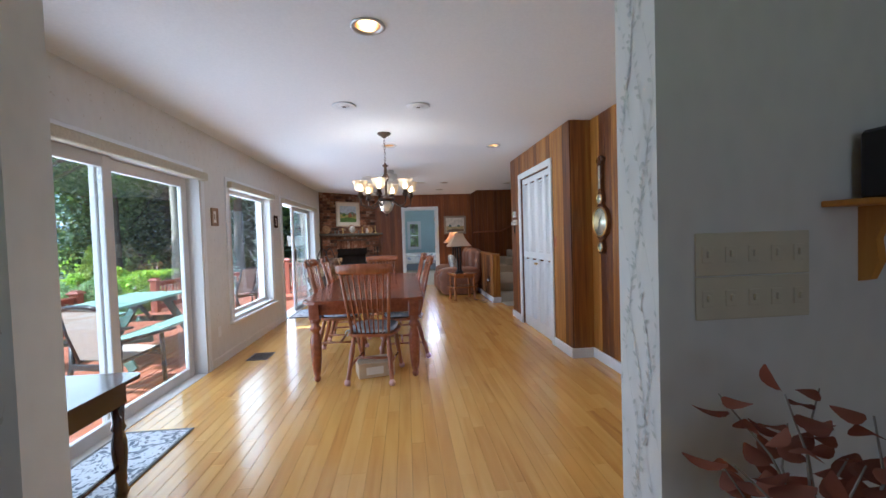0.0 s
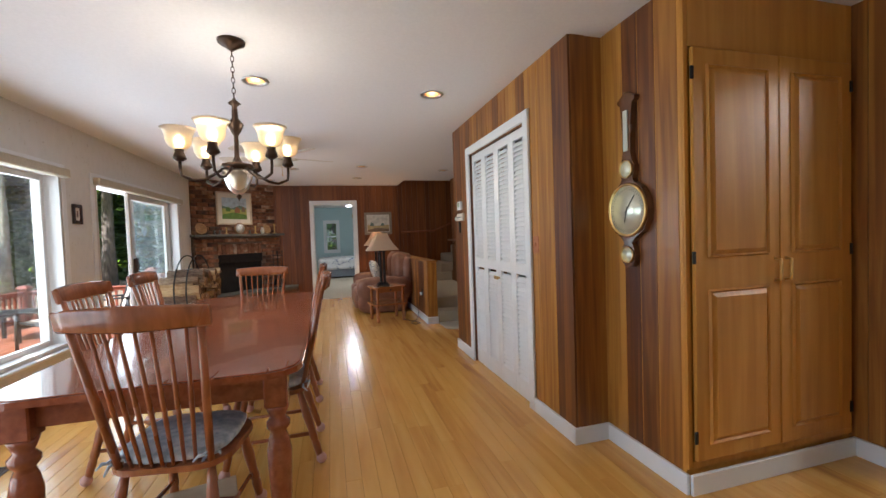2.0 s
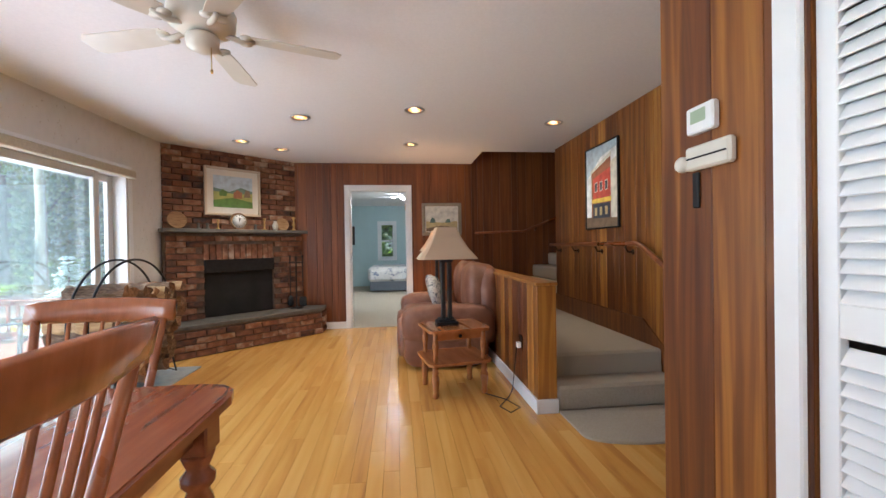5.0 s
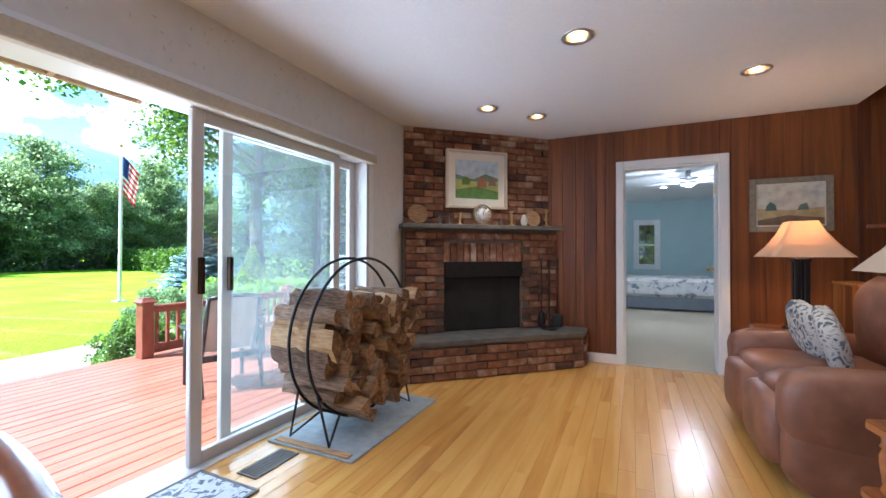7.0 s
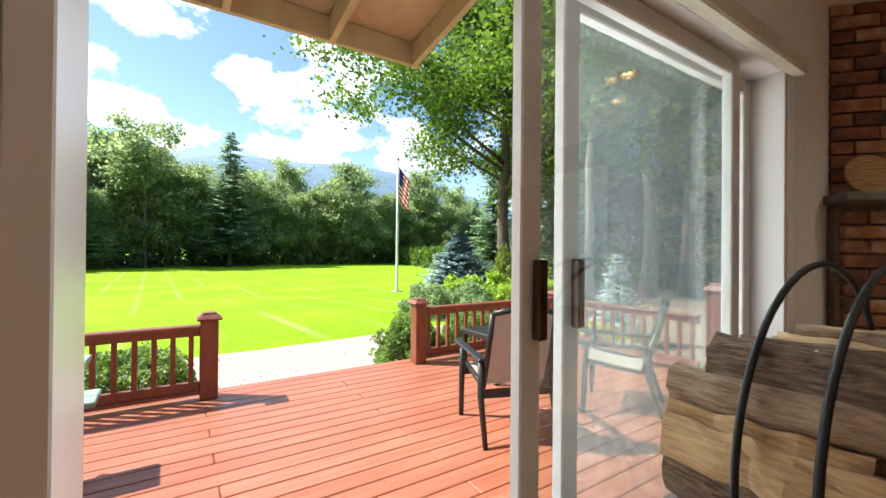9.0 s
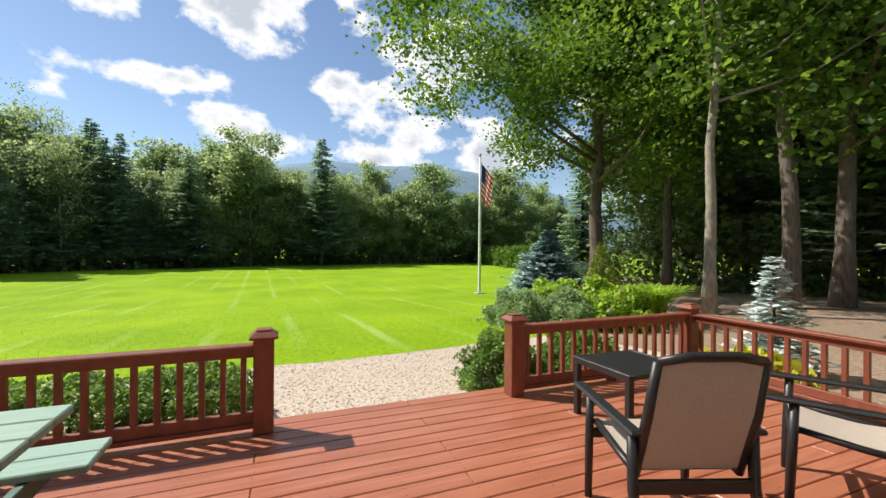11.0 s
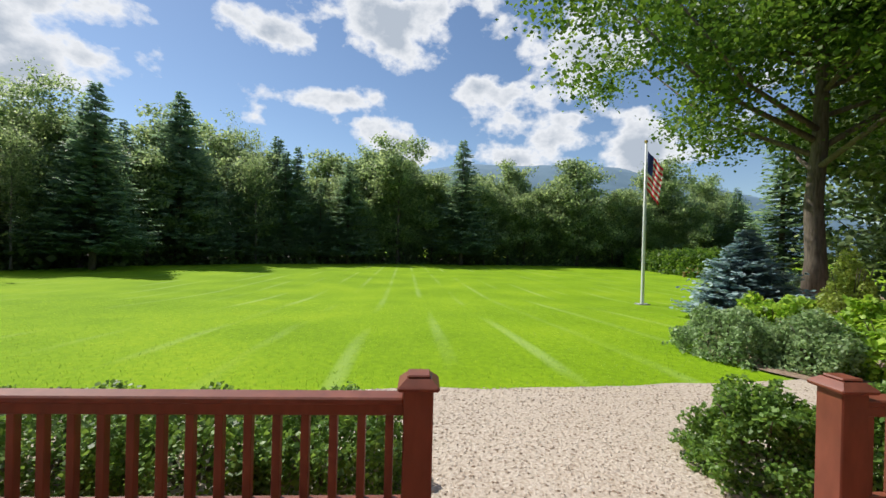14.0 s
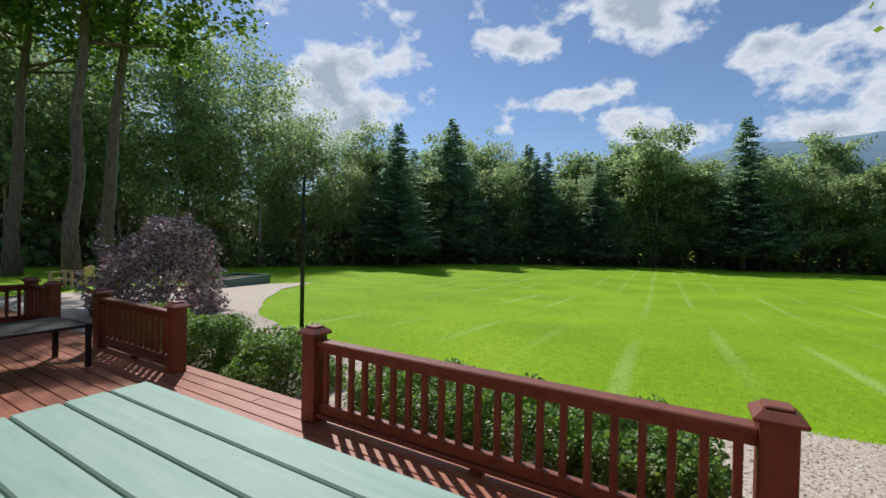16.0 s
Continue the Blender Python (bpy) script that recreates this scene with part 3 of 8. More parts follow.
def board_run(owner, rows, material, names="board"):
    """Upright boards side by side on a wall. rows: (origin, along, out, length, z0, z1)."""
    for (ox, oy), (ax, ay), (nx, ny), length, z0, z1 in rows:
        s, k = 0.0, 0
        while s < length - 1e-4:
            w = random.choice((0.09, 0.14, 0.14, 0.19, 0.12))
            if length - s - w < 0.06:
                w = length - s
            w = min(w, length - s)
            key = (round(w, 3), round(z0, 3), round(z1, 3), material.name)
            if key not in BOARDS:
                BOARDS[key] = G().box(0.0012, w - 0.0012, 0, 0.016, z0, z1, 0.0025).mesh("board", material)
            o = new(names, BOARDS[key])
            rot = math.atan2(ay, ax)
            flip = ax * ny - ay * nx
            if flip > 0:
                o.matrix_basis = Matrix.Translation((ox + ax * s, oy + ay * s, 0)) @ Matrix.Rotation(rot, 4, "Z")
            else:
                o.matrix_basis = Matrix.Translation((ox + ax * (s + w), oy + ay * (s + w), 0)) @ Matrix.Rotation(rot + math.pi, 4, "Z")
            o.parent = owner
            s += w
            k += 1


BOARDS = {}
XC = 2.18
CL0, CL1, CLH = 4.49, 5.69, 2.08
# closet wall with its opening
g = G().box(XC + 0.016, XC + 0.11, 3.93, CL0, 0, H).box(XC + 0.016, XC + 0.11, CL1, 6.25, 0, H).box(XC + 0.016, XC + 0.11, CL0, CL1, CLH, H)
wall_closet = setting("wall_closet", g, M_PANEL, "wall of varnished red-brown wood boards")
wall_hall = setting("wall_cabinet_side", G().box(2.426, 2.52, 3.40, 3.95, 0, H), M_PANEL, "wall of varnished amber wood boards")
wall_kitchen = setting("wall_kitchen", G().box(3.556, 3.66, 3.05, 3.52, 0, H).box(3.556, 3.66, 1.5, 3.05, 2.12, H).box(3.556, 3.66, -3.0, 1.5, 0, H), M_PANEL, "dark varnished board wall beside the kitchen opening")
wall_back = setting("wall_north", G().box(-1.6, 0.48, YB + 0.016, YB + 0.13, 0, H).box(1.32, 4.6, YB + 0.016, YB + 0.13, 0, 4.4).box(0.48, 1.32, YB + 0.016, YB + 0.13, 2.04, H), M_PANEL, "red-brown wood board wall")
wall_stair = setting("wall_stair", G().box(3.266, 3.36, 6.2, 10.0, 0, 4.4), M_PANEL, "amber wood board wall along the stairs")
wall_closet_end = setting("wall_closet_end", G().box(2.20, 3.264, 6.2, 6.233, 0, H), M_PANEL, "end wall of the closet in wood boards")
half_wall = setting("half_wall", G().box(2.156, 2.266, 7.586, YB, 0, 0.90), M_PANEL, "low board-clad wall beside the stairs")
setting("half_wall_cap", G().box(2.13, 2.292, 7.56, YB, 0.902, 0.925, 0.004), M_PANEL, "varnished cap of the low wall")
setting("wall_stair_upper", G().box(2.2, 2.306, 10.12, YB, H + 0.165, 4.4).box(2.31, 4.6, 10.02, 10.115, H + 0.165, 4.4).box(4.6, 4.7, 10.0, 11.05, 0.0, 4.4), M_PANEL_SHADED, "stairwell wall with shade put into its dark colour")
# added out of view to stop green lawn light leaking into the stairwell
setting("wall_stair_inner", G().box(3.362, 4.6, 9.85, 9.975, -0.4, H), M_PANEL_SHADED, "unseen added wall that keeps lawn light out of the stairwell")
setting("stairwell_ceiling", G().box(2.1, 4.7, 10.0, 11.1, 4.4, 4.5), M_CEIL, "stairwell ceiling")
# closing walls behind the camera and round the kitchen
# the opening in this unseen wall is added to let fill light in
setting("wall_south", G().box(XO, 0.2, -3.2, -3.0, 0, H).box(2.2, 6.6, -3.2, -3.0, 0, H).box(0.2, 2.2, -3.2, -3.0, 0, 0.9).box(0.2, 2.2, -3.2, -3.0, 2.1, H), M_PAPER, "plain off-white wall with an added opening for the fill lamp")
setting("wall_kitchen_far", G().box(6.5, 6.6, -3.0, 6.2, 0, H).box(3.66, 6.6, 6.1, 6.2, 0, H), M_WHITE, "plain white kitchen wall")
# the opening that the walk starts from
wall_end = setting("wall_opening_west", G().box(XW, -0.71, 1.24, 1.42, 0, H), M_PAPER, "wallpapered wall end")
wall_stub = setting("wall_opening_east", G().box(1.235, 3.556, 1.028, 1.25, 0, H), M_PAPER, "wallpapered wall stub with light switches")

board_run(wall_closet, [((XC + 0.016, 3.93), (0, 1), (-1, 0), CL0 - 3.93, 0, H), ((XC + 0.016, CL1), (0, 1), (-1, 0), 6.25 - CL1, 0, H), ((XC + 0.016, CL0), (0, 1), (-1, 0), CL1 - CL0, CLH, H), ((XC + 0.016, 3.95), (1, 0), (0, -1), 0.23, 0, H)], M_PANEL)
board_run(wall_hall, [((2.426, 3.38), (0, 1), (-1, 0), 0.56, 0, H)], M_PANEL)
board_run(wall_kitchen, [((3.556, 3.05), (0, 1), (-1, 0), 0.36, 0, H), ((3.556, 1.5), (0, 1), (-1, 0), 1.55, 2.12, H)], M_PANEL)
board_run(wall_back, [((-0.45, YB + 0.016), (1, 0), (0, -1), 0.93, 0, H), ((0.48, YB + 0.016), (1, 0), (0, -1), 0.84, 2.04, H), ((1.32, YB + 0.016), (1, 0), (0, -1), 0.99, 0, H), ((2.31, YB + 0.016), (1, 0), (0, -1), 2.2, 0, 4.4)], M_PANEL_SHADED)
board_run(wall_stair, [((3.266, 6.25), (0, 1), (-1, 0), 3.71, 0, H)], M_PANEL)
board_run(wall_closet_end, [((2.199, 6.234), (1, 0), (0, 1), 1.045, 0, H)], M_PANEL)
board_run(half_wall, [((2.156, 7.57), (0, 1), (-1, 0), YB - 7.57, 0, 0.90), ((2.14, 7.586), (1, 0), (0, -1), 0.142, 0, 0.90)], M_PANEL)

# printed vines and sprigs on the wallpaper
M_SPRIG = plain("sprig_ink", (0.53, 0.535, 0.50), 0.75, var=0.12, scale=30)
M_SPRIG2 = plain("faded_sprig_ink", (0.56, 0.53, 0.48), 0.75, var=0.12, scale=30)


def leaf_print(g, m, u, v, a, ln, d=0.0):
    """One flat pointed leaf in the wall's own plane (u across, v up)."""
    c, s = math.cos(a), math.sin(a)
    pts = [(0, 0), (0.3, 0.2), (0.6, 0.19), (1, 0), (0.6, -0.19), (0.3, -0.2)]
    g.add([tuple(m @ Vector((u + ln * (p * c - q * s), v + ln * (p * s + q * c), d))) for p, q in pts], [tuple(range(6))], False)


def vine_print(wall, m, width, height, seed, step, ink):
    rng, g = random.Random(seed), G()
    u = step * 0.4
    while u < width - 0.02:
        v, stem = rng.uniform(-0.1, 0.0), -0.00002 * (1 + int(u / step))
        while v < height - 0.08:
            x0 = u + 0.035 * math.sin(v * 9 + u * 40)
            v2 = v + 0.035
            x1 = u + 0.035 * math.sin(v2 * 9 + u * 40)
            if 0.004 < x0 < width - 0.004 and 0.004 < x1 < width - 0.004 and v > 0:
                g.add([tuple(m @ Vector(q)) for q in ((x0 - 0.0006, v, stem), (x0 + 0.0006, v, stem), (x1 + 0.0006, v2, stem), (x1 - 0.0006, v2, stem))], [(0, 1, 2, 3)], False)
                if rng.random() < 0.8:
                    side = rng.choice((-1, 1))
                    ang = math.pi / 2 - side * rng.uniform(0.4, 1.2)
                    ln = rng.uniform(0.018, 0.034)
                    if 0.004 < x0 + 1.1 * ln * math.cos(ang) < width - 0.004:
                        leaf_print(g, m, x0, v, ang, ln, -0.00005 * (len(g.f) % 60 + 4))
            v = v2
        u += step
    tagged(part("printed_vines", g, ink, wall, "gray-green printed leaf vines"), kind="stuff")


def sprig_print(wall, rects, seed, per, ink):
    """Scattered sprigs on the inner face of the west wall; rects: (y0, y1, z0, z1)."""
    rng, g = random.Random(seed), G()
    for y0, y1, z0, z1 in rects:
        m = Matrix(((0, 0, 1, XW + 0.0012), (1, 0, 0, y0), (0, 1, 0, z0), (0, 0, 0, 1)))
        for _ in range(int(per * (y1 - y0) * (z1 - z0))):
            leaf_print(g, m, rng.uniform(0.04, y1 - y0 - 0.04), rng.uniform(0.04, z1 - z0 - 0.04), rng.uniform(0, 6.28), rng.uniform(0.012, 0.03))
    tagged(part("printed_sprigs", g, ink, wall, "faded printed sprigs"), kind="stuff")


vine_print(wall_stub, Matrix(((0, 0, 1, 1.2342), (1, 0, 0, 1.028), (0, 1, 0, 0), (0, 0, 0, 1))), 0.222, H, 3, 0.034, M_SPRIG)
vine_print(wall_end, Matrix(((1, 0, 0, XW), (0, 0, 1, 1.2392), (0, 1, 0, 0), (0, 0, 0, 1))), 0.80, H, 4, 0.05, M_SPRIG2)
sprig_print(west, [(1.45, 10.0, HEAD + 0.08, H), (DOOR_A[1] + 0.07, WIN_B[0] - 0.07, 0.1, HEAD + 0.08), (WIN_B[1] + 0.07, DOOR_C[0] - 0.07, 0.1, HEAD + 0.08), (DOOR_C[1] + 0.07, 9.8, 0.4, HEAD + 0.08)], 5, 75, M_SPRIG2)

# baseboards
for k, (x0, x1, y0, y1) in enumerate(((2.162, 2.18, 3.915, CL0 - 0.07), (2.162, 2.18, CL1 + 0.07, 6.25), (2.162, 2.41, 3.912, 3.93), (2.392, 2.41, 3.34, 3.912), (2.41, 3.54, 3.322, 3.34), (3.522, 3.54, 3.05, 3.322),
                                    (2.122, 2.14, 7.55, YB), (2.14, 2.285, 7.552, 7.57), (0.11, 0.41, YB - 0.018, YB), (1.39, 2.12, YB - 0.018, YB), (XW, XW + 0.014, 4.25, 6.79), (3.236, 3.25, 6.3, 7.5))):
    setting("baseboard", G().box(x0, x1, y0, y1, 0.0, 0.10 if x0 > 0 else 0.09, 0.003), M_WHITE if x0 > 0 else M_PAPER, "white painted baseboard")


def casing(owner_name, axis, at, a0, a1, top, w=0.075, d=0.022, material=None, side=-1, label="white painted door casing"):
    """A frame of three boards round an opening in a wall lying along axis."""
    g = G()
    lo, hi = (at - d, at) if side < 0 else (at, at + d)
    for p, q, z0, z1 in ((a0 - w, a0, 0, top + w), (a1, a1 + w, 0, top + w), (a0, a1, top, top + w)):
        if axis == "x":
            g.box(p, q, lo, hi, z0, z1, 0.005)
        else:
            g.box(lo, hi, p, q, z0, z1, 0.005)
    return setting(owner_name, g, material or M_WHITE, label)


casing("trim_closet", "y", XC - 0.001, CL0, CL1, CLH, label="white painted closet casing")
casing("trim_bedroom_door", "x", YB - 0.001, 0.48, 1.32, 2.04)
g = G().box(0.455, 0.478, YB, YB + 0.13, 0, 2.04).box(1.322, 1.345, YB, YB + 0.13, 0, 2.04).box(0.48, 1.32, YB, YB + 0.13, 2.042, 2.06)
setting("door_jamb", G().box(0.48, 0.496, YB - 0.003, YB + 0.132, 0, 2.04).box(1.304, 1.32, YB - 0.003, YB + 0.132, 0, 2.04).box(0.496, 1.304, YB - 0.003, YB + 0.132, 2.024, 2.04), M_WHITE, "white door jamb")

# stairs
stairs = setting("stairs", G().box(2.287, 3.248, 7.57, 7.83, 0.0, 0.178, 0.02).box(2.287, 3.248, 7.80, 10.05, 0.0, 0.352, 0.02).box(2.287, 3.4, 10.0, YB - 0.002, 0.0, 0.352), M_CARPET, "gray-beige carpeted stairs with a landing")
for k in range(5):
    part("step", G().box(2.75 + 0.25 * k, 4.6, 9.98, YB - 0.003, 0.352 + 0.178 * k, 0.352 + 0.178 * (k + 1), 0.02), M_CARPET, stairs)
setting("skirting_stair", G().at(None).add([(3.236, 7.45, 0.0), (3.236, 7.45, 0.16), (3.236, 8.05, 0.55), (3.236, 10.0, 0.55), (3.236, 10.0, 0.352), (3.236, 8.0, 0.352), (3.249, 7.45, 0.0), (3.249, 7.45, 0.16), (3.249, 8.05, 0.55), (3.249, 10.0, 0.55), (3.249, 10.0, 0.352), (3.249, 8.0, 0.352)],
        [(0, 1, 2, 5), (5, 2, 3, 4), (1, 7, 8, 2), (2, 8, 9, 3), (0, 6, 7, 1)]), M_PANEL, "wood skirting along the stairs")
g = G().prism([(2.29, 7.56)] + [(2.29 + 0.42 - 0.42 * math.cos(a), 7.2 - 0.16 * math.sin(a)) for a in [math.pi / 2 * k / 8 for k in range(9)]] + [(3.17 - 0.42 + 0.42 * math.sin(a), 7.2 - 0.16 * math.cos(a)) for a in [math.pi / 2 * k / 8 for k in range(9)]] + [(3.17, 7.56)], 0.001, 0.014)
solid("stair_mat", g, M_CARPET, "gray-beige carpet mat with rounded corners at the foot of the stairs", "mat")

# bedroom behind the door
BY = 17.4                      # far wall of the bedroom
setting("bedroom_floor", G().box(-1.5, 5.5, YB + 0.0, BY, -0.1, 0.004), M_CARPET, "gray-green bedroom carpet")
setting("bedroom_wall", G().box(-1.6, -1.5, YB + 0.13, BY + 0.1, 0, H).box(5.5, 5.6, YB + 0.13, BY + 0.1, 0, H).box(-1.6, 0.66, BY, BY + 0.1, 0, H).box(1.08, 5.6, BY, BY + 0.1, 0, H).box(0.66, 1.08, BY, BY + 0.1, 0, 0.86).box(0.66, 1.08, BY, BY + 0.1, 1.90, H).box(-1.5, 0.4, YB + 0.131, YB + 0.14, 0, H).box(1.4, 5.5, YB + 0.131, YB + 0.14, 0, H), M_SKYBLUE, "pale blue painted bedroom wall")
setting("bedroom_ceiling", G().box(-1.6, 5.6, YB + 0.13, BY + 0.1, H, H + 0.1), M_CEIL, "white bedroom ceiling")
# ---- windows and sliding doors ----
def pane(parent, x, y0, y1, z0, z1, material=None):
    p = part("pane", G().box(x - 0.003, x + 0.003, y0, y1, z0, z1), material or M_CLEAR, parent, "hazy glass pane" if material else "clear glass pane")
    p.visible_shadow = False
    return p


def sash(parent, x, y0, y1, z0, z1, w=0.075, d=0.04, name="sash", material=None):
    g = G().box(x - d / 2, x + d / 2, y0, y0 + w, z0, z1, 0.005).box(x - d / 2, x + d / 2, y1 - w, y1, z0, z1, 0.005)
    g.box(x - d / 2, x + d / 2, y0 + w, y1 - w, z0, z0 + w, 0.005).box(x - d / 2, x + d / 2, y0 + w, y1 - w, z1 - w, z1, 0.005)
    s = part(name, g, M_VINYL, parent, "white vinyl frame")
    pane(s, x, y0 + w, y1 - w, z0 + w, z1 - w, material)
    return s


def door_pull(parent, x, y, side):
    g = G()
    g.box(x, x + side * 0.03, y - 0.014, y + 0.014, 0.93, 1.13, 0.004) if side > 0 else g.box(x + side * 0.03, x, y - 0.014, y + 0.014, 0.93, 1.13, 0.004)
    part("handle", g, M_BRONZE, parent, "dark bronze pull handle")


def frame_of(name, y0, y1, z0, z1, label):
    f = tagged(new(name), label, "window", "", "structure")
    d0, d1 = XO - 0.02, XW + 0.012
    g = G().box(d0, d1, y0 + 0.002, y0 + 0.05, z0, z1, 0.003).box(d0, d1, y1 - 0.035, y1 - 0.002, z0, z1, 0.003)
    g.box(d0, d1, y0 + 0.05, y1 - 0.05, z1 - 0.05, z1 - 0.002, 0.003).box(d0, d1, y0 + 0.05, y1 - 0.05, z0 + 0.001, z0 + 0.035, 0.003)
    part("window_frame", g, M_VINYL, f, "white vinyl frame")
    g = G()
    for a, b, c, e in ((y0 - 0.06, y0, z0, z1 + 0.06), (y1, y1 + 0.06, z0, z1 + 0.06), (y0, y1, z1, z1 + 0.06)):
        g.box(XW + 0.001, XW + 0.016, a, b, c, e, 0.003)
    part("casing", g, M_WHITE, f, "white painted casing")
    part("shade_box", G().box(XW + 0.017, XW + 0.075, y0 - 0.03, y1 + 0.03, z1 - 0.065, z1 + 0.012, 0.008), M_SHADE, f, "beige rolled shade and rail")
    return f


M_SHADE = plain("beige_shade", (0.52, 0.47, 0.36), 0.8, var=0.08, scale=60)
fr = frame_of("door_1", *DOOR_A, -0.03, HEAD, "closed white sliding glass door to the deck")
sash(fr, -1.60, DOOR_A[0] + 0.05, 3.02, 0.0, HEAD - 0.05, 0.09)
sash(fr, -1.655, 2.93, DOOR_A[1] - 0.05, 0.0, HEAD - 0.05, 0.09)
fr = frame_of("window_1", *WIN_B, 0.40, HEAD, "white picture window with a narrow side sash")
sash(fr, -1.64, WIN_B[0] + 0.05, WIN_B[1] - 0.05, 0.43, HEAD - 0.05, 0.05)
part("window_sill", G().box(XW - 0.05, XW + 0.05, WIN_B[0] - 0.07, WIN_B[1] + 0.07, 0.375, 0.399, 0.005), M_WHITE, fr)
fr = frame_of("door_2", *DOOR_C, -0.03, HEAD, "white sliding glass door, slid open onto the deck")
s = sash(fr, -1.665, 7.93, DOOR_C[1] - 0.035, 0.0, HEAD - 0.05, 0.07, material=M_HAZY)
door_pull(s, -1.64, 7.97, 1)
s = sash(fr, -1.60, 7.70, 8.92, 0.0, HEAD - 0.05, 0.07)
door_pull(s, -1.575, 7.745, 1)
setting("door_sill", G().box(XO - 0.05, XW, DOOR_C[0] + 0.05, DOOR_C[1] - 0.05, -0.029, -0.004, 0.004), M_CHROME, "aluminium door sill")
setting("door_sill.001", G().box(XO - 0.05, XW, DOOR_A[0] + 0.05, DOOR_A[1] - 0.05, -0.029, -0.004, 0.004), M_CHROME, "aluminium door sill")

# unseen frame added round the south fill lamp
fr = thing("window_2", "added unseen window frame round the fill lamp behind the walk's start", "window", None, kind="structure")
for a in ((0.2, 2.2, 0.9, 0.95), (0.2, 2.2, 2.05, 2.1), (0.2, 0.25, 0.95, 2.05), (2.15, 2.2, 0.95, 2.05), (1.18, 1.22, 0.95, 2.05)):
    part("window_frame", G().box(a[0], a[1], -3.07, -3.01, a[2], a[3], 0.004), M_VINYL, fr)

# ---- ground ----
def ground_z(x, y):
    t = min(max((-x - 7.0) / 16.0, 0), 1)
    t = t * t * (3 - 2 * t)
    z = -0.44 - 0.56 * t
    far = math.hypot(x, y)
    if far > 60:
        z += (far - 60) * 0.004
    return z


def ground():
    def axis(lo, hi, mid, fine):
        a = [mid]
        st = fine
        while a[-1] < hi:
            a.append(a[-1] + st)
            st *= 1.12 if a[-1] - mid > 30 else 1.0
        b, st = [mid], fine
        while b[-1] > lo:
            b.append(b[-1] - st)
            st *= 1.12 if mid - b[-1] > 30 else 1.0
        return b[:0:-1] + a

    xs, ys = axis(-900, 700, -12, 1.0), axis(-900, 900, 5, 1.0)
    vs = [(x, y, ground_z(x, y) + 0.03 * noise.noise(Vector((x * 0.2, y * 0.2, 0)))) for x in xs for y in ys]
    n = len(ys)
    fs = [(i * n + j, (i + 1) * n + j, (i + 1) * n + j + 1, i * n + j + 1) for i in range(len(xs) - 1) for j in range(n - 1)]
    return setting("ground", G().add(vs, fs, True), M_LAWN, "bright green mown lawn")


ground()


def spline(knots, v):
    """Straight lines between (v, value) knots."""
    for (v0, a), (v1, b) in zip(knots, knots[1:]):
        if v0 <= v <= v1:
            return a + (b - a) * (v - v0) / (v1 - v0)
    return knots[0][1] if v < knots[0][0] else knots[-1][1]


PATH_EDGE = [(-9, -17.0), (-6.5, -13.2), (-3.6, -10.3), (-1.6, -8.7), (0.4, -7.9), (2.0, -7.4), (4.0, -7.5), (7.0, -7.75), (9.0, -7.8), (11.0, -8.0), (13.0, -8.3)]
BED_EDGE = [(-26, 26.0), (-20, 20.5), (-17, 17.4), (-14, 15.2), (-11.4, 13.2), (-9.7, 11.9), (-8.6, 12.1), (-7.4, 12.6), (-6.2, 13.0), (-4.6, 13.1), (12, 14.5)]


def on_path(x, y):
    return -9 < y < 13 and spline(PATH_EDGE, y) < x < -5.0


def in_bed(x, y):
    return -26 < x < 12 and y > spline(BED_EDGE, x)


def lawn_z(x, y):
    return ground_z(x, y) + 0.03 * noise.noise(Vector((x * 0.2, y * 0.2, 0)))


def strip(name, rows, material, label, lift):
    """A patch of ground cover lying on the lawn; rows of points across it."""
    n = len(rows[0])
    vs = [(x, y, lawn_z(x, y) + lift) for r in rows for x, y in r]
    fs = [(i * n + j, i * n + j + 1, (i + 1) * n + j + 1, (i + 1) * n + j) for i in range(len(rows) - 1) for j in range(n - 1)]
    return setting(name, G().add(vs, fs, True), material, label)


def path_rows():
    rows = []
    for k in range(89):
        y = -9 + 0.25 * k
        e = spline(PATH_EDGE, y) + 0.10 * noise.noise(Vector((0, y * 1.3, 3)))
        rows.append([(e + (-5.0 - e) * j / 14, y) for j in range(15)])
    return rows


def bed_rows():
    rows = []
    for k in range(77):
        x = -26 + 0.5 * k
        e = spline(BED_EDGE, x) + 0.12 * noise.noise(Vector((x * 1.1, 0, 5)))
        rows.append([(x, e + (46 - e) * (j / 22) ** 1.5) for j in range(23)])
    return rows


strip("gravel_path", path_rows(), M_GRAVEL, "pale pea-gravel path round the deck", 0.02)
strip("planting_bed", bed_rows(), M_MULCH, "brown mulched planting bed", 0.03)


def stones():
    rng = random.Random(5)
    g = G()
    made = 0
    while made < 15000:
        x, y = rng.uniform(-8.6, -5.2), rng.uniform(-2.5, 12.0)
        if not on_path(x, y):
            continue
        z = lawn_z(x, y) + 0.021
        r = rng.uniform(0.010, 0.024)
        a = rng.uniform(0, 6.28)
        c, s = math.cos(a), math.sin(a)
        pts = [(r, 0, 0), (-r * 0.8, r * 0.3, 0), (0.1 * r, r * 0.8, 0), (0, -r * 0.8, 0), (0.1 * r, 0, r * 0.4)]
        g.add([(x + px * c - py * s, y + px * s + py * c, z + pz) for px, py, pz in pts], [(0, 2, 4), (2, 1, 4), (1, 3, 4), (3, 0, 4)], False)
        made += 1
    solid("gravel_stones", g, M_GRAVEL, "loose tan and gray pebbles on the path", "gravel", kind="stuff")


stones()


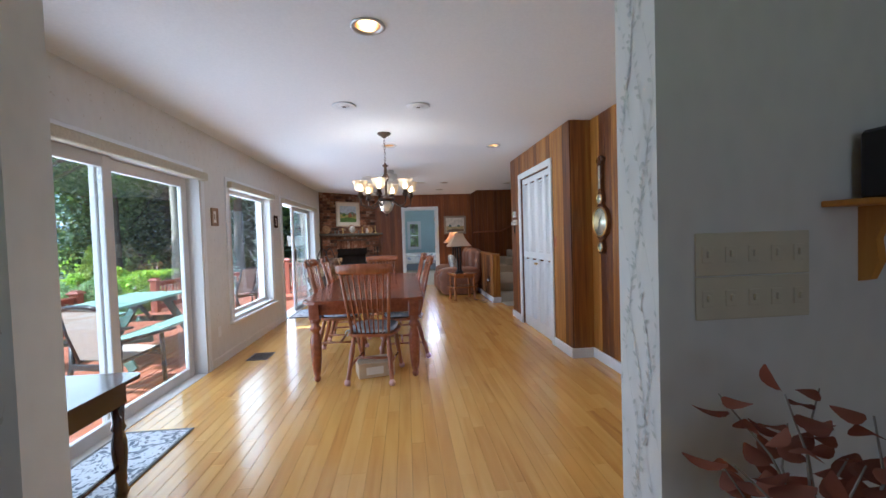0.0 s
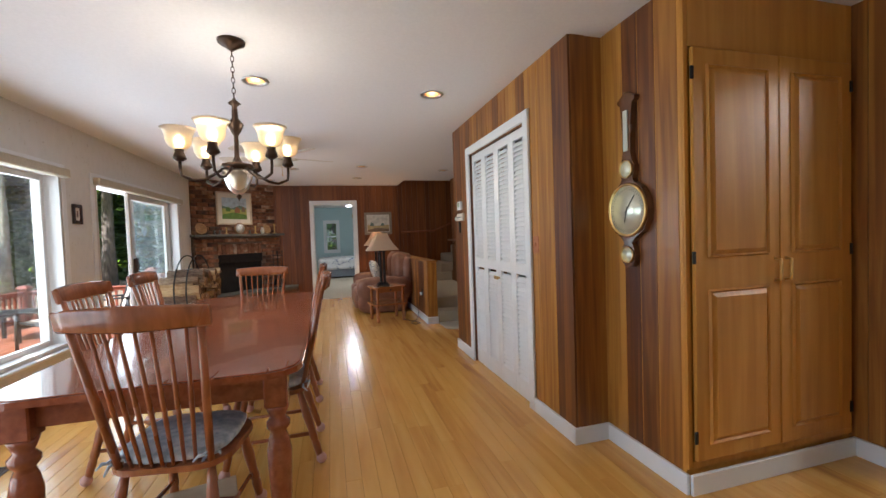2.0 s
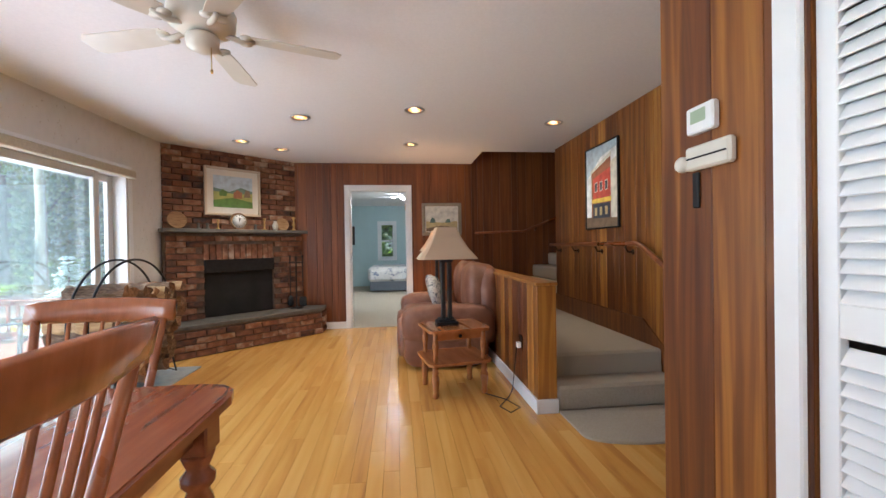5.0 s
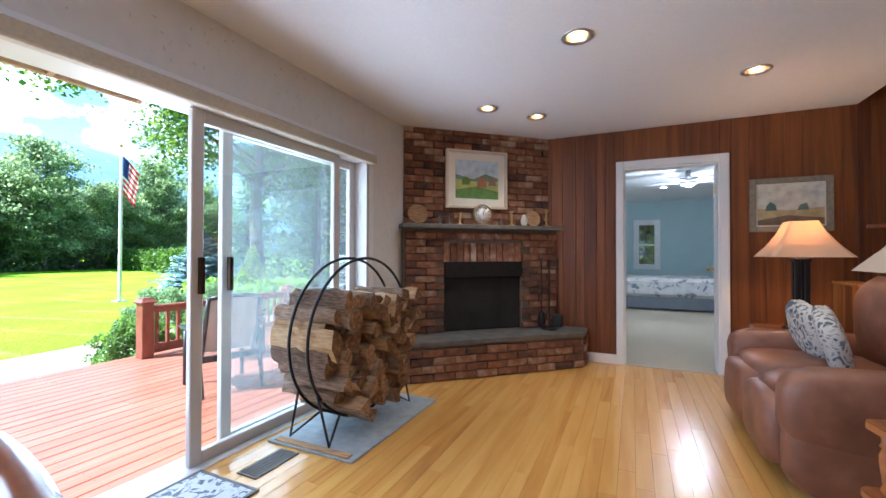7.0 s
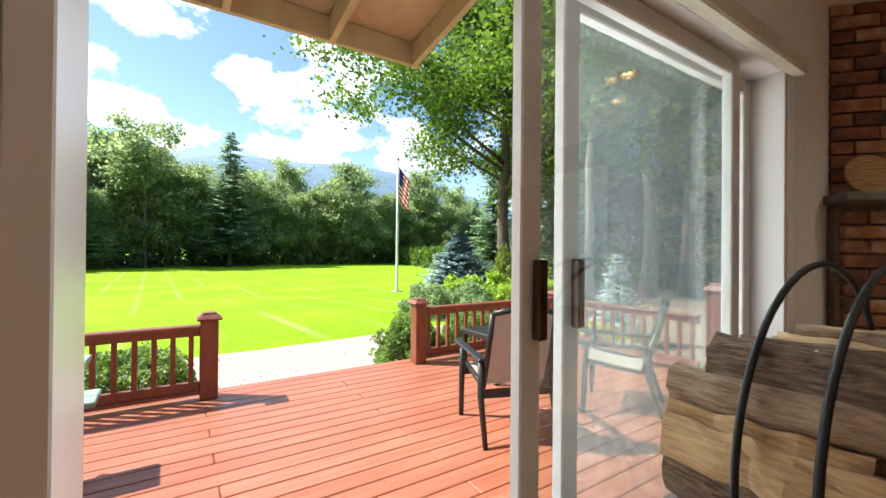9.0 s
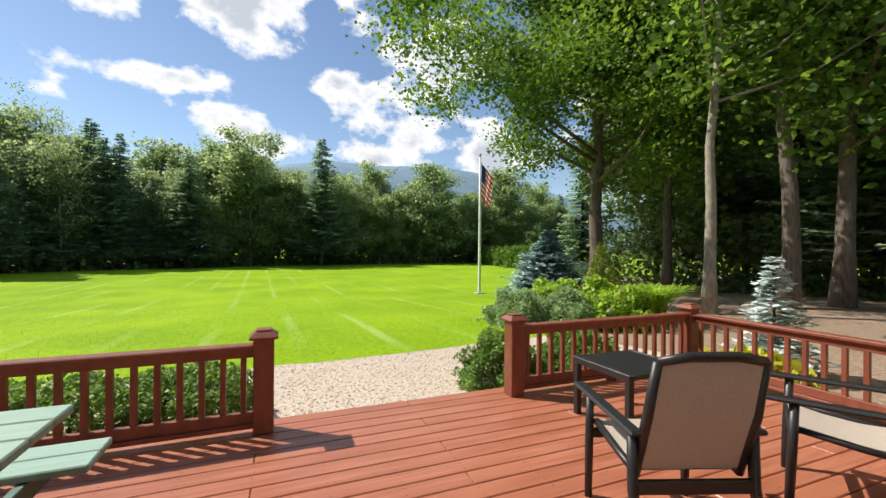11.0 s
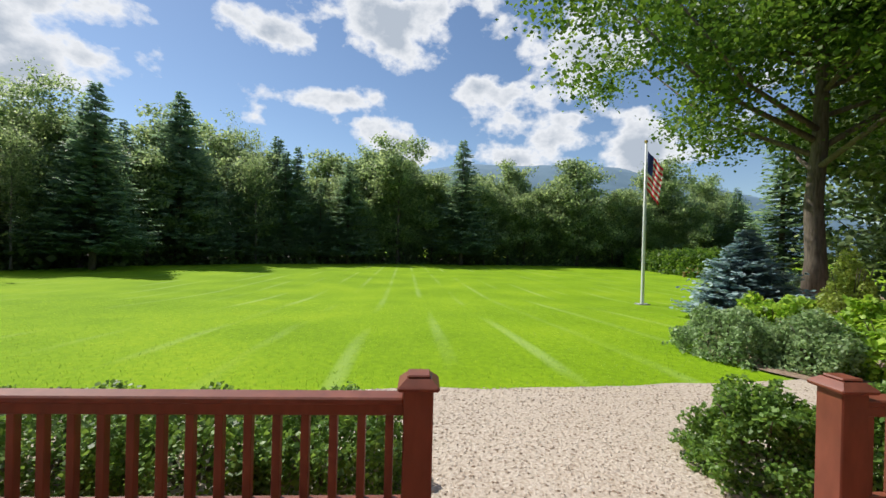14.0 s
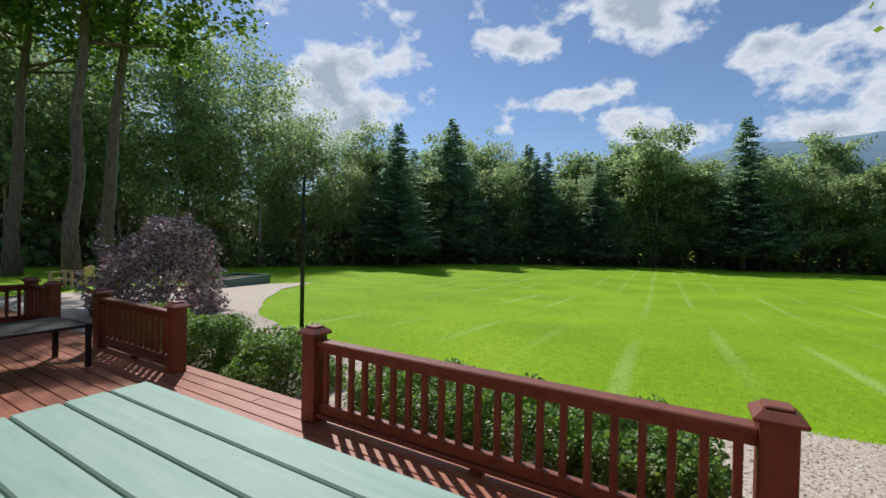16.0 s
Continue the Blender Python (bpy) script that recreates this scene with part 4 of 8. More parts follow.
def grass_tufts():
    rng = random.Random(8)
    g = G()
    made = 0
    while made < 26000:
        x = -7.3 - 11 * rng.random() ** 1.6
        y = rng.uniform(-6, 15)
        if on_path(x, y) or in_bed(x, y):
            continue
        z = ground_z(x, y) + 0.03 * noise.noise(Vector((x * 0.2, y * 0.2, 0)))
        a, h, w = rng.uniform(0, 6.28), rng.uniform(0.012, 0.032), rng.uniform(0.003, 0.006)
        dx, dy = rng.uniform(-0.02, 0.02), rng.uniform(-0.02, 0.02)
        g.add([(x - w * math.cos(a), y - w * math.sin(a), z), (x + w * math.cos(a), y + w * math.sin(a), z), (x + dx, y + dy, z + h)], [(0, 1, 2)], False)
        made += 1
    solid("grass_blades", g, M_LIME, "short mown grass blades", "grass", kind="stuff")


grass_tufts()

# ---- deck ----
DZ = -0.17
DX0, DX1 = -5.24, XO - 0.034
deck = setting("deck", G().box(DX0 + 0.02, DX1, -6.0, 12.0, DZ - 0.24, DZ - 0.041).box(DX0, DX0 + 0.02, -6.0, 12.0, DZ - 0.26, DZ - 0.042), M_RAIL, "red-brown stained wooden deck")
DECK_MESH = {}
x, col = DX0 - 0.012, 0
while x + 0.135 < DX1 + 0.05:
    y, k = -6.0 - (col % 3) * 1.2, 0
    while y < 12.0:
        a, b = max(y, -6.0), min(y + 3.6, 12.0)
        if b - a > 0.2:
            key = round(b - a, 2)
            if key not in DECK_MESH:
                DECK_MESH[key] = G().box(0.004, 0.136, 0.002, b - a - 0.002, -0.038, 0, 0.005).mesh("plank", M_DECK)
            o = new("plank", DECK_MESH[key])
            o.location = (x, a, DZ)
            o.parent = deck
        y += 3.6
    x += 0.140
    col += 1
# nail heads in pairs across the boards
g = G()
for k in range(40):
    yy = -2.0 + 0.4 * k
    for c in range(24):
        for dx in (0.035, 0.105):
            xx = DX0 - 0.012 + 0.14 * c + dx
            g.lathe([(0.004, DZ + 0.0003), (0.0035, DZ + 0.0012)], 5, xx, yy + 0.004 * ((c * 7) % 3))
solid("deck_nails", g, M_BRONZE, "rows of nail heads in the deck boards", "nails", kind="stuff")


def post(parent, x, y):
    p = part("post", G().box(x - 0.07, x + 0.07, y - 0.07, y + 0.07, DZ, DZ + 0.69, 0.006), M_RAIL, parent)
    g = G().box(x - 0.098, x + 0.098, y - 0.098, y + 0.098, DZ + 0.69, DZ + 0.715, 0.008)
    g.add([(x - 0.09, y - 0.09, DZ + 0.715), (x + 0.09, y - 0.09, DZ + 0.715), (x + 0.09, y + 0.09, DZ + 0.715), (x - 0.09, y + 0.09, DZ + 0.715),
           (x - 0.06, y - 0.06, DZ + 0.742), (x + 0.06, y - 0.06, DZ + 0.742), (x + 0.06, y + 0.06, DZ + 0.742), (x - 0.06, y + 0.06, DZ + 0.742)],
          [(0, 1, 5, 4), (1, 2, 6, 5), (2, 3, 7, 6), (3, 0, 4, 7), (4, 5, 6, 7)])
    g.box(x - 0.055, x + 0.055, y - 0.055, y + 0.055, DZ + 0.742, DZ + 0.757, 0.006)
    part("cap", g, M_RAIL, p, "stepped post cap")


def railing(ax, ay, bx, by, posts=(True, True)):
    r = thing("deck_railing", "red-brown painted wooden deck railing with square balusters", "railing", group="deck railings")
    d = Vector((bx - ax, by - ay, 0))
    length = d.length
    rot = Matrix.Translation((ax, ay, 0)) @ Matrix.Rotation(math.atan2(d.y, d.x), 4, "Z")
    if posts[0]:
        post(r, ax, ay)
    if posts[1]:
        post(r, bx, by)
    part("top_rail", G().at(rot).box(0.07, length - 0.07, -0.055, 0.055, DZ + 0.615, DZ + 0.65, 0.008).box(0.07, length - 0.07, -0.022, 0.022, DZ + 0.555, DZ + 0.614, 0.004), M_RAIL, r)
    part("bottom_rail", G().at(rot).box(0.07, length - 0.07, -0.022, 0.022, DZ + 0.075, DZ + 0.155, 0.004).box(0.07, length - 0.07, -0.045, 0.045, DZ + 0.045, DZ + 0.074, 0.004), M_RAIL, r)
    n = max(int(round((length - 0.14) / 0.135)), 1)
    step = (length - 0.14) / n
    me = G().box(-0.019, 0.019, -0.019, 0.019, DZ + 0.154, DZ + 0.556, 0.003).mesh("baluster", M_RAIL)
    for k in range(n):
        o = part("baluster", me, M_RAIL, r)
        o.matrix_basis = rot @ Matrix.Translation((0.07 + step * (k + 0.5), 0, 0))
    part("foot_block", G().at(rot).box(length / 2 - 0.04, length / 2 + 0.04, -0.03, 0.03, DZ, DZ + 0.046, 0.003), M_RAIL, r)
    return r


XR = -5.035
railing(XR, 4.33, XR, 7.24)
railing(XR, 9.39, XR, 11.72)
railing(XR, 11.72, -2.95, 11.72, (False, False))
high = railing(-2.85, 11.72, -1.95, 11.72, (True, False))
high.matrix_basis = Matrix.Translation((0, 0, DZ)) @ Matrix.Diagonal((1, 1, 1.33, 1)) @ Matrix.Translation((0, 0, -DZ))
railing(XR - 0.02, 0.35, XR - 0.02, 2.2)
railing(XR, -2.2, XR, -1.25)
railing(XR, -2.2, XR + 2.2, -2.2, (False, True))

# porch roof over the doors, with open rafters
PX, PY0, PY1, PZ = -3.45, 4.25, 8.47, 2.50
porch = tagged(new("porch_roof"), "beige open-rafter porch roof over the deck", "roof", "", "structure")
slope = 0.16
part("roof_boards", G().add([(PX - 0.05, PY0, PZ + 0.16), (XO, PY0, PZ + 0.16 + slope * (XO - PX)), (XO, PY1, PZ + 0.16 + slope * (XO - PX)), (PX - 0.05, PY1, PZ + 0.16),
                             (PX - 0.05, PY0, PZ + 0.19), (XO, PY0, PZ + 0.19 + slope * (XO - PX)), (XO, PY1, PZ + 0.19 + slope * (XO - PX)), (PX - 0.05, PY1, PZ + 0.19)],
                            [(0, 1, 2, 3), (7, 6, 5, 4), (0, 4, 5, 1), (1, 5, 6, 2), (2, 6, 7, 3), (3, 7, 4, 0)]), M_BEIGE, porch, "tongue-and-groove roof boards")
part("fascia", G().box(PX - 0.04, PX, PY0, PY1, PZ, PZ + 0.16, 0.004), M_BEIGE, porch)
k = 0
yy = PY1 - 0.02
while yy > PY0:
    z1 = PZ + 0.155
    part("rafter", G().add([(PX, yy - 0.04, PZ), (XO, yy - 0.04, PZ + slope * (XO - PX)), (XO, yy, PZ + slope * (XO - PX)), (PX, yy, PZ),
                            (PX, yy - 0.04, z1), (XO, yy - 0.04, z1 + slope * (XO - PX)), (XO, yy, z1 + slope * (XO - PX)), (PX, yy, z1)],
                           [(3, 2, 1, 0), (4, 5, 6, 7), (0, 1, 5, 4), (1, 2, 6, 5), (2, 3, 7, 6), (3, 0, 4, 7)]), M_BEIGE, porch)
    yy -= 0.61
# sun blocker added out of view, so no sun patch falls through door_1
EX = -2.95
part("eave_boards", G().box(EX, XO, -1.2, PY0 - 0.002, PZ + 0.10, PZ + 0.13), M_BEIGE, porch, "added boards out of view that keep the sun off the glass door")
part("eave_fascia", G().box(EX - 0.03, EX, -1.2, PY0 - 0.002, PZ + 0.0, PZ + 0.14, 0.004), M_BEIGE, porch)
setting("house_roof", G().box(XO - 0.1, 7.0, -3.6, 17, 4.6, 4.7).box(XO - 0.1, XO, -3.6, 17, H + 0.02, 4.6), M_BEIGE, "house eave and roof above the rooms")

M_BLOOM = leafy("pink_petal", [(0.0, (0.55, 0.33, 0.36)), (1.0, (0.75, 0.60, 0.60))], 0.3)
M_DWARF = leafy("dwarf_conifer_needle", [(0.0, (0.20, 0.27, 0.045)), (0.5, (0.33, 0.42, 0.075)), (1.0, (0.50, 0.58, 0.13))], 0.4)

# ---- trees ----
def leaf_cloud(g, rng, n, size, at_point, flat=0.0):
    """n small folded leaves placed by at_point()."""
    for _ in range(n):
        p = at_point()
        d = Vector((rng.gauss(0, 1), rng.gauss(0, 1), rng.gauss(0, 1) * (1 - flat) + 1.15)).normalized()
        e = d.orthogonal().normalized()
        e = (e * math.cos(rng.random() * 6.28) + d.cross(e) * math.sin(rng.random() * 6.28))
        s = size * rng.uniform(0.6, 1.3)
        w = d.cross(e) * s * 0.42
        e = e * s
        g.add([tuple(p - e * 0.5), tuple(p + w), tuple(p + e * 0.5), tuple(p - w)], [(0, 1, 2, 3)], False)


def trunk_mesh(rng, height, r0, lean=0.04, limbs=9, first=0.35, spread=0.3, n=9):
    g = G(True)
    pts = [Vector((lean * height * (k / 8) ** 2 + 0.006 * height * rng.uniform(-1, 1) * (k > 0), 0.006 * height * rng.uniform(-1, 1) * (k > 0), height * k / 8)) for k in range(9)]
    g.tube(pts, [r0 * (1.35 if k == 0 else 1.0 - 0.85 * k / 8) for k in range(9)], n)
    tips = []
    for i in range(limbs):
        t = first + (0.95 - first) * (i + rng.random()) / limbs
        f = t * 8
        k = min(int(f), 7)
        b = pts[k].lerp(pts[k + 1], f - k)
        a = rng.uniform(0, 6.28)
        ln = height * spread * (1.15 - t) * rng.uniform(0.7, 1.2) + 0.4
        up = rng.uniform(0.25, 0.75)
        out = Vector((math.cos(a), math.sin(a), up)).normalized()
        q = [b, b + out * ln * 0.5 + Vector((0, 0, -0.03 * ln)), b + out * ln + Vector((0, 0, 0.12 * ln))]
        rr = r0 * (1 - 0.8 * t) * 0.45
        g.tube(q, [rr, rr * 0.6, rr * 0.2], 6)
        tips += [q[1], q[2]]
    return g, tips, pts


def broadleaf(name, label, seed, height, r0, leaves, size, leaf_mat, bark, first=0.35, spread=0.3, limbs=12, clump=0.12, lean=0.03, m=None, group=""):
    rng = random.Random(seed)
    t = thing(name, label, "tree", m, group)
    g, tips, pts = trunk_mesh(rng, height, r0, lean, limbs, first, spread)
    part("trunk", g, bark, t)
    tips = tips + [pts[-1], pts[-2]]
    centres = []
    for p in tips:
        for _ in range(3):
            centres.append(p + Vector((rng.gauss(0, 1), rng.gauss(0, 1), rng.gauss(0, 0.7))) * height * clump * 0.75)
    g = G()

    def spot():
        c = rng.choice(centres)
        v = Vector((rng.gauss(0, 1), rng.gauss(0, 1), rng.gauss(0, 0.6)))
        return c + v * height * clump * 0.42

    leaf_cloud(g, rng, leaves, size, spot)
    part("crown", g, leaf_mat, t, "crown of many small green leaves")
    return t


def conifer(name, label, seed, height, width, tiers, per, leaf_mat, bark, m=None, group="", low=0.1, size=0.45, droop=0.25):
    rng = random.Random(seed)
    t = thing(name, label, "tree", m, group)
    part("trunk", G(True).tube([(0, 0, 0), (0, 0, height * 0.5), (0, 0, height * 0.98)], [height * 0.018, height * 0.011, 0.02], 8), bark, t)
    g = G()
    for i in range(tiers):
        f = i / (tiers - 1)
        z = height * (low + (0.97 - low) * f)
        r = width * (1 - f) ** 0.75 * rng.uniform(0.7, 1.15) + 0.022 * height
        for b in range(max(int(per * (1 - 0.5 * f)), 8)):
            zb = z + rng.uniform(-0.9, 0.9) * height / tiers
            a = rng.uniform(0, 6.28)
            ln = r * rng.uniform(0.7, 1.15)
            d = Vector((math.cos(a), math.sin(a), 0))
            sd = Vector((-d.y, d.x, 0))
            steps = max(int(ln / (size * 0.5)), 2)
            for k in range(steps):
                u = (k + 0.6) / steps
                c = d * ln * u + Vector((0, 0, zb - droop * ln * u + 0.18 * ln * u * u))
                for s in (-1, 1):
                    tip = c + (d * 0.6 + sd * s * 0.8) * size * rng.uniform(0.5, 0.95) * (1.15 - 0.5 * u) + Vector((0, 0, rng.uniform(-0.1, 0.12) * size))
                    w = (sd * -s * 0.25 + d * 0.3 + Vector((0, 0, rng.uniform(-0.2, 0.2)))) * size * 0.62
                    g.add([tuple(c), tuple((c + tip) / 2 + w), tuple(tip), tuple((c + tip) / 2 - w)], [(0, 1, 2, 3)], False)
    part("crown", g, leaf_mat, t, "tiers of dense needles")
    return t


def place(template, x, y, s=1.0, a=0.0, sz=None):
    z = ground_z(x, y) - 0.05
    return copy_thing(template, Matrix.Translation((x, y, z)) @ Matrix.Rotation(a, 4, "Z") @ Matrix.Diagonal((s, s, sz or s, 1)))


def forest():
    rng = random.Random(21)
    group = "woods round the lawn"
    kinds = [broadleaf("woodland_tree", "tall leafy tree at the edge of the woods", 100 + k, 15.0, 0.2, 15000, 0.32, M_LEAF2, M_TREEBARK, (0.12, 0.2, 0.1, 0.25)[k], (0.30, 0.36, 0.26, 0.32)[k], 18, 0.105,
                       m=Matrix.Translation(((-62, -64, -57, -70)[k], (30, 44, 4, 22)[k], -1.05)), group=group) for k in range(4)]
    airy = [broadleaf("birch_tree", "tall thin airy birch with a pale trunk in the woods", 130 + k, 17.0, 0.15, 7500, 0.23, M_LEAF2, M_BIRCH, 0.25, 0.26, 20, 0.085,
                      m=Matrix.Translation(((-19.5, -24.5)[k], (-24.5, -24)[k], -1.0)), group=group) for k in range(2)]
    pines = [conifer("pine_tree", "tall dark green pine at the edge of the woods", 200 + k, 17.0, (5.4, 4.8)[k], 40, 30, M_PINE, M_TREEBARK, Matrix.Translation(((-44.2, -58)[k], (-16.6, 12.5)[k], -1.05)), "pines round the lawn", 0.12, 0.6) for k in range(2)]
    place(pines[1], -34.4, -17.0, 0.82, 1.0)
    place(pines[0], -52.0, -9.0, 0.78, 2.0)
    place(pines[1], -66.0, 29.5, 0.82, 0.4)
    for x, y, s in ((-15.5, -26.5, 1.0), (-17.5, -23.0, 0.8), (-22.0, -27.0, 1.05), (-27.5, -26.0, 0.95), (-31, -25, 0.85), (-38, -23, 0.9)):
        place(rng.choice(airy), x, y, s, rng.uniform(0, 6.28))
    # outline of the clearing: from the end of the deck round to the hedge
    edge = [(4, -23), (-6, -25.5), (-14, -26), (-20, -26), (-27, -24), (-34, -21.5), (-41, -19), (-48, -14), (-53, -7), (-57, 1), (-60, 10), (-62, 19), (-63, 28), (-64, 36), (-62, 46), (-58, 54)]
    skyline = (1.0, 1.0, 1.0, 0.82, 0.85, 0.86, 0.98, 0.96, 0.92, 0.98, 0.86, 0.78, 0.80, 0.78, 0.8)
    for i in range(len(edge) - 1):
        (x0, y0), (x1, y1) = edge[i], edge[i + 1]
        out = Vector((y0 - y1, x1 - x0)).normalized()
        for row in range(3):
            for k in range(4):
                f = (k + rng.uniform(0.1, 0.9)) / 4
                off = row * 4.5 + rng.uniform(-1.5, 1.5)
                x, y = x0 + (x1 - x0) * f + out.x * off, y0 + (y1 - y0) * f + out.y * off
                s = rng.uniform(0.66, 1.08) * (0.82 + 0.12 * row) * skyline[i]
                pick = rng.random()
                wide = s * rng.uniform(0.8, 1.15)
                if i < 5:
                    if row < 2 and k != 2:
                        place(rng.choice(airy), x, y, wide * 0.9, rng.uniform(0, 6.28), s)
                    elif row == 2:
                        place(rng.choice(kinds), x, y, wide * 0.8, rng.uniform(0, 6.28), s * 0.5)
                elif pick < (0.28 if 3 < i < 9 else 0.12):
                    place(rng.choice(pines), x, y, wide * 0.9, rng.uniform(0, 6.28), s)
                elif pick < 0.42 and i < 9:
                    place(rng.choice(airy), x, y, wide, rng.uniform(0, 6.28), s)
                else:
                    place(rng.choice(kinds), x, y, wide, rng.uniform(0, 6.28), s)
    # woods to the north of the house
    for k in range(40):
        x, y = rng.uniform(-22, 6), rng.uniform(27, 52)
        place(rng.choice(kinds + pines[:1]), x, y, rng.uniform(0.8, 1.1), rng.uniform(0, 6.28))
    for k in range(14):
        x, y = rng.uniform(-12, 10), rng.uniform(-38, -27)
        place(rng.choice(kinds), x, y, rng.uniform(0.8, 1.1), rng.uniform(0, 6.28))
    # low dark brush under the trees, and the woods' floor
    g, r2 = G(), random.Random(4)

    def low():
        i = r2.randrange(len(edge) - 1)
        f = r2.random()
        (x0, y0), (x1, y1) = edge[i], edge[i + 1]
        out = Vector((y0 - y1, x1 - x0)).normalized()
        o = r2.uniform(-2.0, 7.0)
        x, y = x0 + (x1 - x0) * f + out.x * o, y0 + (y1 - y0) * f + out.y * o
        return Vector((x, y, ground_z(x, y) + r2.random() ** 1.6 * (2.6 + 1.4 * noise.noise(Vector((x * 0.3, y * 0.3, 0))))))

    leaf_cloud(g, r2, 42000, 0.46, low)
    solid("undergrowth", g, M_BRUSH, "dark brush under the trees at the lawn's edge", "undergrowth", kind="stuff")
    g = G()

    def north():
        x, y = r2.uniform(-22, 8), 25.5 + 14 * r2.random() ** 1.5
        return Vector((x, y, ground_z(x, y) + r2.random() ** 1.5 * 3.4))

    leaf_cloud(g, r2, 26000, 0.26, north)
    solid("undergrowth", g, M_BRUSH, "dark brush in the shady woods behind the bed", "undergrowth", kind="stuff")
    # dark soil strip over the bright lawn, to darken the ground under the trees
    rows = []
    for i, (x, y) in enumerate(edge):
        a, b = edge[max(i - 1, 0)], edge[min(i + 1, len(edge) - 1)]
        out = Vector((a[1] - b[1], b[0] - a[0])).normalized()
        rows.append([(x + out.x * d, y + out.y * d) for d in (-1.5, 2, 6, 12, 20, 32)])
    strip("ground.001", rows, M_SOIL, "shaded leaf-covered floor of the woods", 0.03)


forest()


RIDGE = [(-300, 60), (-100, 120), (20, 156), (62, 166), (170, 167), (300, 173), (370, 170), (460, 145), (535, 140), (650, 118), (800, 80), (900, 50)]


def hill():
    g = G(True)
    n = 150
    vs = []
    for j in range(6):
        for k in range(n):
            f = k / (n - 1)
            y = -260 + 1150 * f
            top = spline(RIDGE, y) + 5 * noise.noise(Vector((f * 17, 0, 0))) + 1.6 * noise.noise(Vector((f * 90, 0, 4)))
            u = j / 5
            vs.append((-500 - 300 * u, y, -4 + top * math.sin(u * math.pi / 2)))
    fs = [(j * n + k, j * n + k + 1, (j + 1) * n + k + 1, (j + 1) * n + k) for j in range(5) for k in range(n - 1)]
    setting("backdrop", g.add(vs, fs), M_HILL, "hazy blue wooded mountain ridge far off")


# distance haze is put into this blue-gray colour, not the woods' own green
M_HILL = grained("hazed_far_woods", [(0.3, (0.12, 0.20, 0.27)), (0.8, (0.18, 0.27, 0.34))], (0.03, 0.03, 0.05), 1.0, 0.95, 0, 0, 0.3)
hill()
broadleaf("maple_tree", "big spreading maple with a dark trunk beside the lawn", 31, 16.0, 0.36, 120000, 0.165, M_LEAF, M_TREEBARK, 0.30, 0.62, 30, 0.105, m=Matrix.Translation((-17.0, 21.3, -0.9)), group="trees by the deck")
broadleaf("young_tree", "slender pale-barked tree with high branches", 32, 12.0, 0.16, 12000, 0.16, M_LEAF, M_BIRCH, 0.42, 0.4, 12, 0.11, m=Matrix.Translation((-9.0, 17.7, -0.6)), group="trees by the deck")
broadleaf("maple_tree", "tall maple with a dark trunk shading the planting bed", 35, 14.0, 0.22, 16000, 0.17, M_LEAF, M_TREEBARK, 0.45, 0.35, 14, 0.10, m=Matrix.Translation((-15.4, 23.9, -0.85)), group="trees by the deck")
broadleaf("maple_tree", "tall maple with a dark trunk shading the planting bed", 36, 14.5, 0.25, 22000, 0.17, M_LEAF, M_TREEBARK, 0.42, 0.40, 16, 0.10, lean=-0.02, m=Matrix.Translation((-8.95, 20.9, -0.6)), group="trees by the deck")
broadleaf("maple_tree", "tall maple with a dark trunk shading the planting bed", 33, 15.0, 0.26, 26000, 0.19, M_LEAF, M_TREEBARK, 0.3, 0.4, 16, 0.12, m=Matrix.Translation((-8.4, 22.5, -0.6)), group="trees by the deck")
broadleaf("maple_tree", "tall maple with a dark trunk shading the planting bed", 34, 15.0, 0.24, 24000, 0.19, M_LEAF, M_TREEBARK, 0.3, 0.4, 16, 0.12, m=Matrix.Translation((-4.0, 23.5, -0.6)), group="trees by the deck")
for k, (tx, ty, hh, rr, lean) in enumerate(((-8.6, -12.0, 16.5, 0.25, 0.06), (-10.0, -13.2, 17.5, 0.26, 0.12), (-8.4, -17.8, 16, 0.27, 0.10), (-5.0, -14.5, 16, 0.25, 0.03))):
    broadleaf("maple_tree", "tall dark-trunked maple beyond the end of the deck", 40 + k, hh, rr, (17000, 15000, 9000, 13000)[k], 0.21, M_LEAF, M_TREEBARK, 0.52, 0.40, 22, 0.06, lean, m=Matrix.Translation((tx, ty, -0.6)) @ Matrix.Rotation(2.1, 4, "Z"), group="trees past the deck")
conifer("weeping_spruce", "silvery blue weeping spruce beside the deck railing", 53, 1.55, 0.62, 18, 26, M_SILVER, M_TREEBARK, Matrix.Translation((-5.05, 13.3, -0.46)), low=0.05, size=0.17, droop=0.55)
conifer("dark_spruce", "dark green spruce behind the maple", 54, 9.5, 2.3, 30, 26, M_PINE, M_TREEBARK, Matrix.Translation((-24, 26.5, -0.9)), low=0.03, size=0.5)


